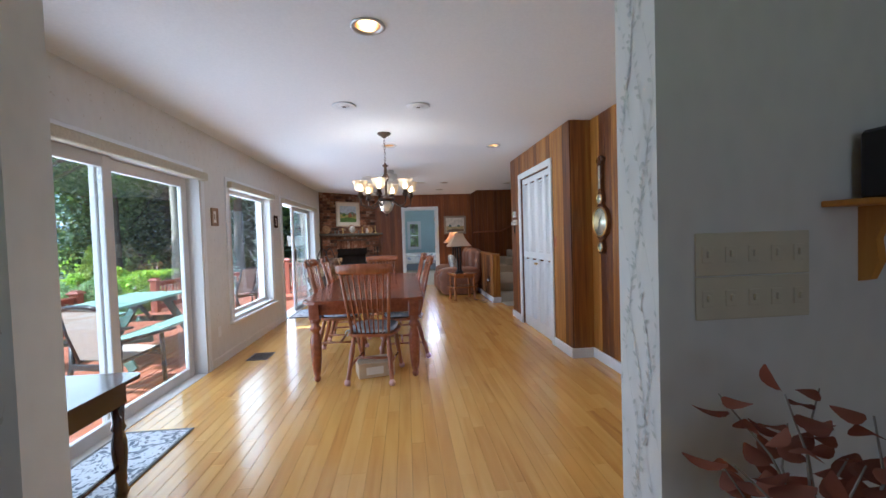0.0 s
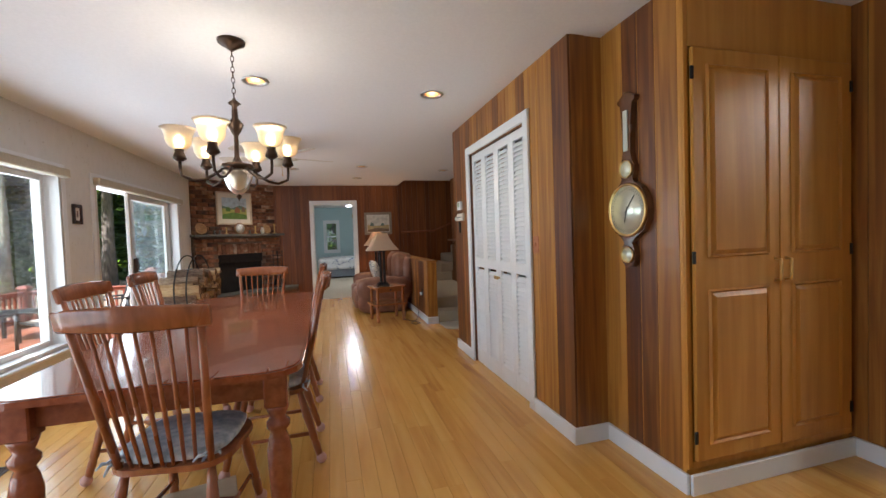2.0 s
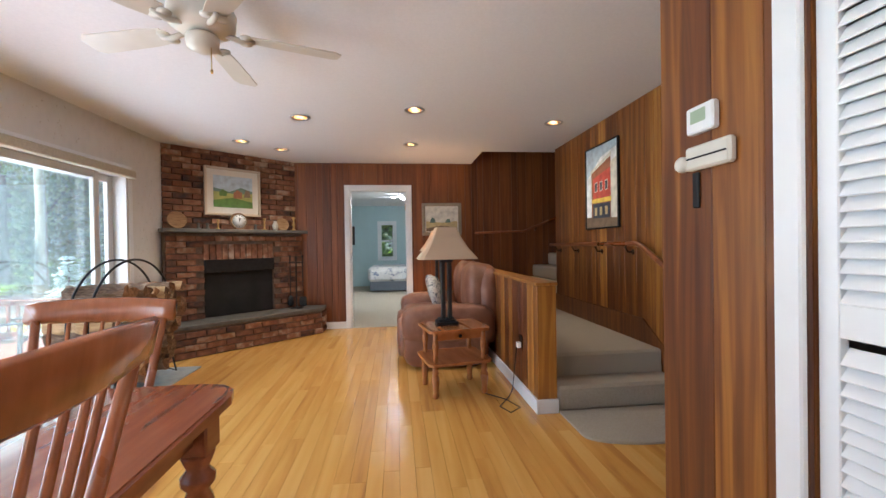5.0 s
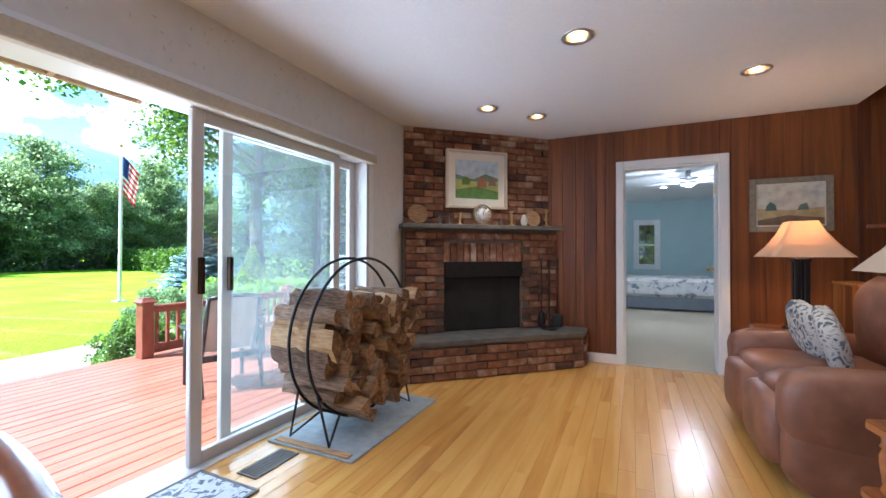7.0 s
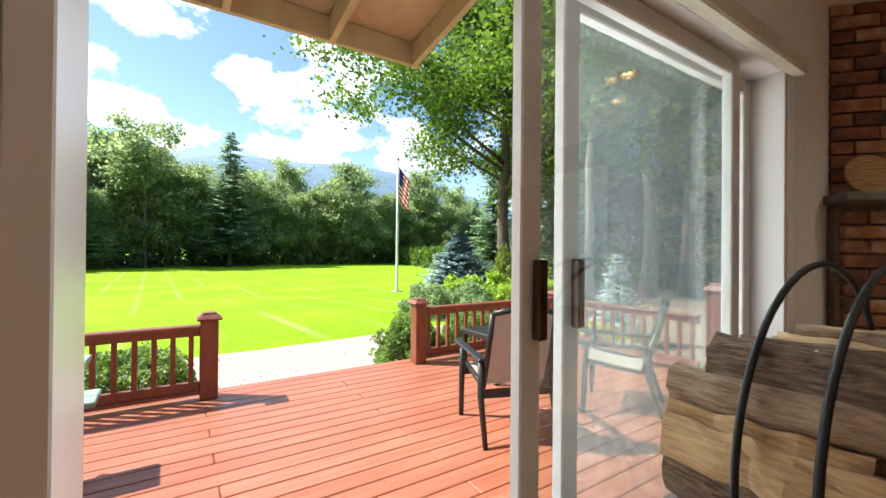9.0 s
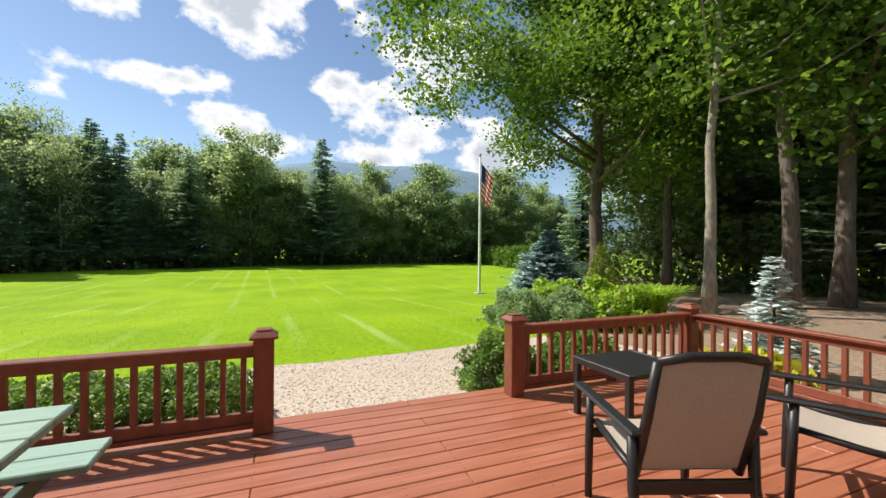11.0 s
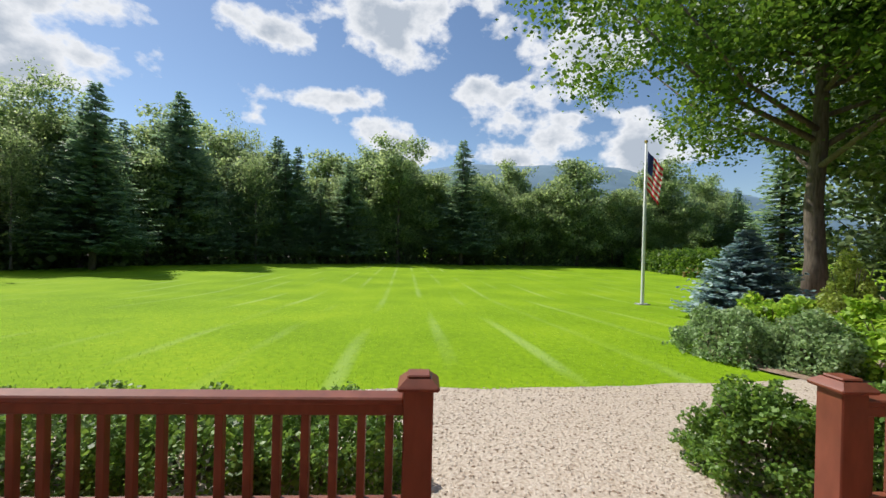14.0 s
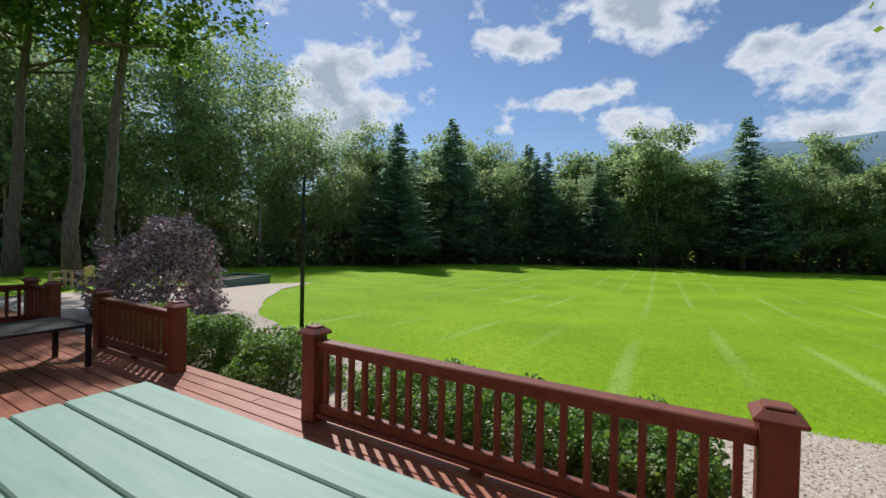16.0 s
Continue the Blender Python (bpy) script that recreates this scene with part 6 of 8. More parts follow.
M_GOLDCAN = plain("gold_baffle", (0.45, 0.30, 0.16), 0.3, 1.0)


def ceiling_fan():
    t = thing("ceiling_fan", "cream ceiling fan with five blades at rest", "ceiling fan", Matrix.Translation((0.25, 6.88, 0)))
    part("canopy", G().lathe([(0.085, 2.439), (0.09, 2.40), (0.05, 2.385)], 20), M_CREAM, t)
    part("motor", G().lathe([(0.045, 2.386), (0.13, 2.375), (0.15, 2.34), (0.145, 2.27), (0.10, 2.24), (0.05, 2.235)], 24), M_CREAM, t)
    part("switch_housing", G().lathe([(0.05, 2.236), (0.075, 2.22), (0.07, 2.17), (0.03, 2.15), (0.0, 2.148)], 18), M_CREAM, t)
    part("pull_chain", G().tube([(0.05, -0.03, 2.16), (0.052, -0.032, 2.05)], 0.0025, 5).blob(0.052, -0.032, 2.045, 0.007, 0.007, 0.012, 8), M_BRASS, t)
    for k in range(5):
        a = 2 * math.pi * k / 5 + 1.6
        rot = Matrix.Rotation(a, 4, "Z")
        arm = part("blade_iron", G().at(rot).tube([(0.10, 0, 2.25), (0.17, 0, 2.235), (0.23, 0, 2.245)], [0.012, 0.016, 0.012], 7).lathe([(0.03, 2.238), (0.03, 2.246)], 12, 0.19, 0.03).lathe([(0.03, 2.238), (0.03, 2.246)], 12, 0.19, -0.03), M_CREAM, t)
        tilt = Matrix.Rotation(0.18, 4, "X")
        part("blade", G().at(rot @ Matrix.Translation((0, 0, 2.25)) @ tilt).prism([(0.2, -0.05), (0.3, -0.062), (0.62, -0.07), (0.655, -0.045), (0.655, 0.045), (0.62, 0.07), (0.3, 0.062), (0.2, 0.05)], -0.003, 0.004), M_CREAM, arm, "cream wooden fan blade")


M_CREAM = plain("cream_enamel", (0.66, 0.62, 0.54), 0.35, var=0.04)


def closet_doors():
    n, w = 4, (CL1 - CL0 - 0.012) / 4
    for k in range(n):
        y0 = CL0 + 0.004 + k * (w + 0.0013)
        t = thing("bifold_door", "white louvered bifold closet door panel, closed", "door", Matrix.Translation((XC + 0.02, y0, 0.004)), "closet doors")
        zh = CLH - 0.014
        sw = 0.05
        part("stile", G().box(0, 0.028, 0, sw, 0, zh, 0.003), M_WHITE, t)
        part("stile", G().box(0, 0.028, w - sw, w, 0, zh, 0.003), M_WHITE, t)
        for z0, z1 in ((0, 0.14), (0.96, 1.04), (zh - 0.07, zh)):
            part("rail", G().box(0.0005, 0.0275, sw, w - sw, z0, z1, 0.002), M_WHITE, t)
        me = G().at(Matrix.Rotation(radians(-56), 4, "Y")).box(-0.024, 0.024, 0.0, w - 2 * sw, -0.003, 0.003, 0.002).mesh("slat", M_WHITE)
        for lo, hi in ((0.14, 0.96), (1.04, zh - 0.07)):
            z = lo + 0.02
            while z < hi - 0.01:
                o = part("slat", me, M_WHITE, t)
                o.location = (0.014, sw, z)
                z += 0.036
        if k in (1, 2):
            part("knob", G().at(Matrix.Translation((0, sw / 2 if k == 2 else w - sw / 2, 0.9)) @ Matrix.Rotation(radians(-90), 4, "Y")).lathe([(0.008, 0), (0.008, 0.012), (0.016, 0.02), (0.014, 0.03), (0.0, 0.032)], 12), M_BRASS, t, "small brass knob")
    setting("closet_back", G().box(XC + 0.6, XC + 0.65, 4.0, 6.2, 0, H).box(XC + 0.11, XC + 0.6, 4.3, 4.35, 0, H), M_PAPER, "dim closet interior")
    part_track = G().box(XC + 0.02, XC + 0.05, CL0, CL1, CLH - 0.012, CLH - 0.001)
    setting("closet_track", part_track, M_BRONZE, "closet door track")


def raised_door(parent, x0, x1, z0, z1, y, split, handle_x):
    d = part("door", G().box(x0, x1, y - 0.022, y, z0, z1, 0.004), M_OAK, parent)
    for a, b in ((z0, split), (split, z1)):
        i = 0.075
        gx0, gx1, gz0, gz1 = x0 + i, x1 - i, a + i, b - i
        # moulded raised field
        o = 0.022
        part("panel", G().add([(gx0, y - 0.0225, gz0), (gx1, y - 0.0225, gz0), (gx1, y - 0.0225, gz1), (gx0, y - 0.0225, gz1),
                               (gx0 + 0.008, y - 0.034, gz0 + 0.008), (gx1 - 0.008, y - 0.034, gz0 + 0.008), (gx1 - 0.008, y - 0.034, gz1 - 0.008), (gx0 + 0.008, y - 0.034, gz1 - 0.008),
                               (gx0 + 0.016, y - 0.023, gz0 + 0.016), (gx1 - 0.016, y - 0.023, gz0 + 0.016), (gx1 - 0.016, y - 0.023, gz1 - 0.016), (gx0 + 0.016, y - 0.023, gz1 - 0.016),
                               (gx0 + o + 0.016, y - 0.036, gz0 + o + 0.016), (gx1 - o - 0.016, y - 0.036, gz0 + o + 0.016), (gx1 - o - 0.016, y - 0.036, gz1 - o - 0.016), (gx0 + o + 0.016, y - 0.036, gz1 - o - 0.016)],
                              [q for r in range(3) for q in [(r * 4 + k, r * 4 + (k + 1) % 4, r * 4 + 4 + (k + 1) % 4, r * 4 + 4 + k) for k in range(4)]] + [(12, 13, 14, 15)]), M_OAK, d, "raised panel")
    hx = handle_x
    part("handle", G().tube([(hx, y - 0.022, split - 0.055), (hx, y - 0.05, split - 0.05), (hx, y - 0.052, split), (hx, y - 0.05, split + 0.05), (hx, y - 0.022, split + 0.055)], 0.0075, 8), M_BRASS, d, "brass bar handle")
    for z in (z0 + 0.12, z1 - 0.12, (z0 + z1) / 2):
        hh = x0 - 0.006 if handle_x > (x0 + x1) / 2 else x1 + 0.006
        part("hinge", G().box(hh - 0.01, hh + 0.01, y - 0.028, y - 0.018, z - 0.03, z + 0.03, 0.003), M_BLACK, d, "black hinge")


def tall_cabinet():
    t = thing("tall_cabinet", "tall honey-oak built-in cabinet with two raised-panel doors", "cabinet")
    y = 3.36
    part("body", G().box(2.412, 3.538, y, 3.9, 0.0, H - 0.002), M_OAK, t)
    g = G().box(2.412, 2.438, y - 0.012, y - 0.0005, 0.116, H - 0.003, 0.002).box(3.49, 3.538, y - 0.012, y - 0.0005, 0.116, H - 0.003, 0.002).box(2.438, 3.49, y - 0.012, y - 0.0005, 2.13, H - 0.003, 0.002).box(2.438, 3.49, y - 0.012, y - 0.0005, 0.116, 0.155, 0.002)
    part("face_frame", g, M_OAK, t)
    raised_door(t, 2.442, 2.978, 0.16, 2.12, y - 0.013, 1.06, 2.945)
    raised_door(t, 2.982, 3.485, 0.16, 2.12, y - 0.013, 1.06, 3.015)


def barometer():
    m = Matrix.Translation((2.41, 3.69, 0)) @ Matrix.Rotation(radians(-90), 4, "Z")
    # local: x along the wall, y out of it is -y, z up
    t = thing("barometer", "walnut banjo barometer with round brass dials on the board wall", "barometer", m)
    n = 40
    prof = [(0.0, 1.075), (0.03, 1.08), (0.05, 1.105), (0.055, 1.145), (0.045, 1.185), (0.03, 1.21), (0.06, 1.24), (0.115, 1.275), (0.148, 1.33), (0.156, 1.39), (0.145, 1.45), (0.11, 1.505), (0.055, 1.54), (0.042, 1.56), (0.056, 1.595), (0.057, 1.63), (0.04, 1.665), (0.03, 1.70), (0.032, 1.80), (0.042, 1.93), (0.048, 1.965), (0.068, 1.98), (0.07, 1.995), (0.04, 2.012), (0.012, 2.03), (0.0, 2.032)]
    poly = [(x, z) for x, z in prof] + [(-x, z) for x, z in prof[-2:0:-1]]
    g = G()
    k = len(poly)
    vs = [(x, -0.002, z) for x, z in poly] + [(x * 0.96, -0.034, 1.5 + (z - 1.5) * 0.995) for x, z in poly]
    g.add(vs, [tuple(range(k)), tuple(range(k, 2 * k))[::-1]] + [((j + 1) % k, j, k + j, k + (j + 1) % k) for j in range(k)])
    part("case", g, M_WALNUT, t)
    face = Matrix.Rotation(radians(90), 4, "X")
    for z, r in ((1.39, 0.146), (1.612, 0.049), (1.145, 0.046)):
        mm = Matrix.Translation((0, -0.034, z)) @ face
        d = part("dial", G().at(mm).lathe([(r * 0.93, 0.0005), (r * 0.93, 0.005), (0, 0.006)], 28), M_DIAL, t, "pale engraved dial")
        part("bezel", G().at(mm).lathe([(r * 0.9, 0.001), (r * 0.94, 0.014), (r, 0.01), (r * 1.02, 0.001)], 28), M_BRASS, d, "polished brass rim")
        if r > 0.1:
            for a, ln in ((0.9, 0.10), (-1.8, 0.07)):
                part("needle", G().at(mm @ Matrix.Rotation(a, 4, "Z")).box(-0.02, ln, -0.003, 0.003, 0.007, 0.0085), M_BLACK, d)
            g = G()
            for q in range(48):
                g.at(mm @ Matrix.Rotation(2 * math.pi * q / 48, 4, "Z")).box(r * 0.74, r * (0.86 if q % 4 else 0.89), -0.0009, 0.0009, 0.0062, 0.0068)
            part("scale", g, M_BLACK, d, "fine dark scale marks")
    part("thermometer", G().box(-0.017, 0.017, -0.042, -0.034, 1.71, 1.93, 0.002), M_DIAL, t, "narrow thermometer plate")


M_WALNUT = grained("walnut_case", [(0.3, (0.07, 0.026, 0.010)), (0.8, (0.15, 0.06, 0.022))], (20, 20, 4), 1.0, 0.25, 0, 0.4, 0.02)
M_DIAL = plain("silvered_dial", (0.72, 0.73, 0.62), 0.22, 0.5, 0.3, var=0.05, scale=30)


def picture(name, label, m, w, h, frame_w, depth, frame_mat, mat_w, art, category="picture"):
    """Local: x across, z up, facing -y."""
    t = thing(name, label, category, m)
    g = G().box(-w / 2, -w / 2 + frame_w, -depth, 0, -h / 2, h / 2, 0.005).box(w / 2 - frame_w, w / 2, -depth, 0, -h / 2, h / 2, 0.005)
    g.box(-w / 2 + frame_w, w / 2 - frame_w, -depth, 0, h / 2 - frame_w, h / 2, 0.005).box(-w / 2 + frame_w, w / 2 - frame_w, -depth, 0, -h / 2, -h / 2 + frame_w, 0.005)
    part("frame", g, frame_mat, t)
    part("mount", G().box(-w / 2 + frame_w, w / 2 - frame_w, -depth * 0.45, -0.001, -h / 2 + frame_w, h / 2 - frame_w), M_MOUNT, t)
    iw, ih = w / 2 - frame_w - mat_w, h / 2 - frame_w - mat_w
    y = -depth * 0.45 - 0.001
    p = part("painting", G().box(-iw, iw, y - 0.002, y, -ih, ih), art[0][1], t)
    for k, (poly, material) in enumerate(art[1:]):
        gg = G()
        vs = [(-iw + 2 * iw * u, y - 0.003 - 0.0006 * k, -ih + 2 * ih * v) for u, v in poly]
        gg.add(vs, [tuple(range(len(vs)))])
        part("paint_area", gg, material, p)
    return t


M_MOUNT = plain("mat_board", (0.72, 0.68, 0.60), 0.9, var=0.03)
M_P = {k: grained("paint_" + k, [(0.35, tuple(v * 0.75 for v in c)), (0.7, tuple(min(v * 1.2, 1) for v in c))], (14, 14, 14), 1.0, 0.6, 0, 0, 0.05, 0, blotch=0.2) for k, c in
       dict(sky=(0.45, 0.55, 0.62), hill=(0.13, 0.2, 0.16), field=(0.36, 0.36, 0.10), green=(0.10, 0.19, 0.04), straw=(0.5, 0.4, 0.2), rust=(0.3, 0.12, 0.06), cream=(0.62, 0.6, 0.52), brown=(0.22, 0.15, 0.09), red=(0.5, 0.08, 0.05), yellow=(0.7, 0.5, 0.08), dark=(0.05, 0.06, 0.08), white=(0.75, 0.76, 0.76), blue=(0.30, 0.42, 0.58)).items()}


def pictures():
    mm = Matrix.Translation(A + FD * 0.775 + FN * 0.035 + Vector((0, 0, 1.93))) @ Matrix.Rotation(math.atan2(FD.y, FD.x), 4, "Z")
    picture("framed_painting", "framed landscape painting of fields hung over the mantel", mm, 0.69, 0.61, 0.030, 0.035, M_PALEFR, 0.075,
            [("", M_P["sky"]), ([(0, 0), (1, 0), (1, 0.55), (0.7, 0.66), (0.4, 0.5), (0, 0.62)], M_P["hill"]), ([(0, 0), (1, 0), (1, 0.48), (0.55, 0.44), (0, 0.5)], M_P["field"]), ([(0, 0), (1, 0), (1, 0.2), (0.5, 0.32), (0, 0.22)], M_P["green"]), ([(0.5, 0.3), (0.72, 0.3), (0.72, 0.5), (0.6, 0.58), (0.5, 0.48)], M_P["rust"]), ([(0.15, 0.35), (0.32, 0.36), (0.35, 0.5), (0.22, 0.58), (0.14, 0.48)], M_P["green"]), ([(0.76, 0.34), (0.95, 0.36), (0.93, 0.55), (0.82, 0.6)], M_P["brown"])])
    picture("framed_painting", "small framed landscape painting of a pale field", pose(1.845, YB - 0.002, 1.60), 0.60, 0.49, 0.05, 0.03, M_GOLDGRAY, 0.012,
            [("", M_P["cream"]), ([(0, 0), (1, 0), (1, 0.42), (0.5, 0.36), (0, 0.42)], M_P["straw"]), ([(0, 0), (1, 0), (1, 0.16), (0.45, 0.24), (0, 0.12)], M_P["brown"]), ([(0.12, 0.36), (0.3, 0.36), (0.28, 0.5), (0.2, 0.58), (0.14, 0.48)], M_P["hill"]), ([(0.6, 0.36), (0.78, 0.36), (0.75, 0.52), (0.66, 0.5)], M_P["hill"])])
    art = [("", M_P["white"]), ([(0, 0.62), (0.5, 0.86), (1, 0.92), (1, 1), (0, 1)], M_P["sky"]), ([(0.18, 0.12), (0.80, 0.10), (0.80, 0.84), (0.18, 0.70)], M_P["rust"]), ([(0.24, 0.36), (0.80, 0.36), (0.80, 0.70), (0.24, 0.62)], M_P["red"]),
           ([(0.15, 0.68), (0.82, 0.83), (0.82, 0.88), (0.15, 0.72)], M_P["cream"]), ([(0.80, 0.10), (1, 0.10), (1, 0.80), (0.80, 0.76)], M_P["cream"]), ([(0, 0), (1, 0), (1, 0.10), (0, 0.14)], M_P["brown"]), ([(0.2, 0.31), (0.82, 0.30), (0.82, 0.355), (0.2, 0.36)], M_P["yellow"]), ([(0.24, 0.12), (0.78, 0.11), (0.78, 0.29), (0.24, 0.30)], M_P["dark"])]
    for u in (0.30, 0.47, 0.64):
        art.append(([(u, 0.44), (u + 0.09, 0.445), (u + 0.09, 0.57), (u, 0.555)], M_P["cream"]))
        art.append(([(u + 0.012, 0.45), (u + 0.078, 0.455), (u + 0.078, 0.555), (u + 0.012, 0.545)], M_P["dark"]))
        art.append(([(u, 0.15), (u + 0.08, 0.15), (u + 0.08, 0.25), (u, 0.25)], M_P["straw"]))
    picture("framed_print", "framed print of a red street building on the stair wall", pose(3.249, 8.72, 1.775, 0, 0, -90), 0.66, 0.86, 0.014, 0.03, M_BLACK, 0.0, art)
    for y, z in ((4.44, 1.58), (6.50, 1.61)):
        picture("framed_miniature", "small dark wooden frame hung between the windows", pose(XW + 0.001, y, z, 0, 0, 90), 0.15, 0.19, 0.035, 0.02, M_DARKWOOD if y > 5 else M_WOODFR, 0.03, [("", M_P["brown"]), ([(0.2, 0.1), (0.8, 0.1), (0.7, 0.6), (0.3, 0.7)], M_P["dark"])])


M_PALEFR = plain("pale_gilt", (0.62, 0.53, 0.40), 0.5, 0.1, var=0.08)
M_GOLDGRAY = plain("gray_gold", (0.30, 0.26, 0.19), 0.5, 0.3, var=0.2, scale=30)
M_WOODFR = plain("brown_frame", (0.26, 0.15, 0.07), 0.5, var=0.2)


def on_mantel(u, out=0.1):
    p = A + FD * u + FN * out
    return Matrix.Translation((p.x, p.y, 1.446)) @ Matrix.Rotation(math.atan2(FD.y, FD.x), 4, "Z")


def mantel_things():
    for u, r in ((0.13, 0.105), (1.42, 0.09)):
        m = on_mantel(u, 0.09) @ Matrix.Translation((0, 0.02, r * 0.98)) @ Matrix.Rotation(radians(75), 4, "X")
        solid("wooden_plate", G().lathe([(0, -0.008), (r * 0.9, -0.01), (r, 0.002), (r, 0.008), (r * 0.88, 0.004), (0, 0.0)], 26), M_LOGEND, "round turned wooden plate leaning on the brick", "plate", m, "wooden plates")
    t = thing("mantel_clock", "round white-faced clock standing on the mantel", "clock", on_mantel(0.79, 0.17))
    up = Matrix.Translation((0, 0, 0.105)) @ Matrix.Rotation(radians(90), 4, "X")
    part("case", G().at(up).lathe([(0.0, -0.02), (0.1, -0.02), (0.108, 0.0), (0.1, 0.018), (0.088, 0.018), (0.088, 0.0)], 30, caps=False), M_WOODFR, t)
    f = part("face", G().at(up).lathe([(0.089, 0.012), (0.0, 0.0125)], 30), M_WHITE, t, "white dial with dark numerals")
    g = G()
    for k in range(12):
        g.at(up @ Matrix.Rotation(2 * math.pi * k / 12, 4, "Z")).box(0.062, 0.08, -0.003, 0.003, 0.0126, 0.0135)
    part("numerals", g, M_BLACK, f)
    part("hour_hand", G().at(up @ Matrix.Rotation(1.6, 4, "Z")).box(-0.008, 0.045, -0.003, 0.003, 0.0136, 0.0146), M_BLACK, f)
    part("minute_hand", G().at(up @ Matrix.Rotation(1.2, 4, "Z")).box(-0.01, 0.066, -0.002, 0.002, 0.0147, 0.0157), M_BLACK, f)
    part("foot", G().box(-0.05, 0.05, -0.022, 0.022, 0.0, 0.012, 0.003), M_WOODFR, t)
    for u, s in ((0.56, 0.75), (1.14, 0.95), (1.56, 1.15)):
        solid("candlestick", G().lathe([(0.035 * s, 0), (0.036 * s, 0.008), (0.014 * s, 0.02), (0.01, 0.05 * s), (0.018 * s, 0.07 * s), (0.01, 0.09 * s), (0.012, 0.13 * s), (0.022 * s, 0.15 * s), (0.02 * s, 0.165 * s), (0.0, 0.166 * s)], 14), M_BRASS, "turned brass candlestick on the mantel", "candlestick", on_mantel(u, 0.12), "candlesticks")
    solid("white_vase", G().lathe([(0.02, 0), (0.035, 0.03), (0.038, 0.07), (0.022, 0.11), (0.018, 0.125), (0.0, 0.12)], 16), M_CREAM, "small white ceramic vase on the mantel", "vase", on_mantel(1.29, 0.12))
    for u in (0.34, 0.44, 1.02):
        solid("small_figurine", G(True).lathe([(0.022, 0), (0.024, 0.01), (0.012, 0.03), (0.02, 0.055), (0.01, 0.075), (0.0, 0.08)], 10), M_SLATE, "small dark ornament on the mantel", "ornament", on_mantel(u, 0.12), "mantel ornaments")


def fire_tools():
    p = A + FD * 1.52 + FN * 0.24
    t = thing("fireplace_tools", "black iron fireplace tool set standing on the hearth", "fire tools", Matrix.Translation((p.x, p.y, 0.358)))
    part("stand", G().lathe([(0.09, 0), (0.09, 0.012), (0.015, 0.02), (0.01, 0.03), (0.01, 0.70), (0.02, 0.71), (0.0, 0.73)], 14).box(-0.1, 0.1, -0.006, 0.006, 0.63, 0.645), M_BLACK, t)
    for k, x in enumerate((-0.085, 0.085)):
        g = G().tube([(x, 0.015, 0.66), (x, 0.015, 0.1)], 0.006, 7).tube([(x, 0.015, 0.66), (x, 0.015, 0.74)], [0.008, 0.011], 7)
        if k:
            g.box(x - 0.05, x + 0.05, 0.0, 0.03, 0.03, 0.16, 0.012)
        else:
            g.lathe([(0.02, 0.03), (0.045, 0.06), (0.03, 0.16), (0.01, 0.18)], 10, x, 0.015)
        part("shovel" if k else "brush", g, M_BLACK, t)


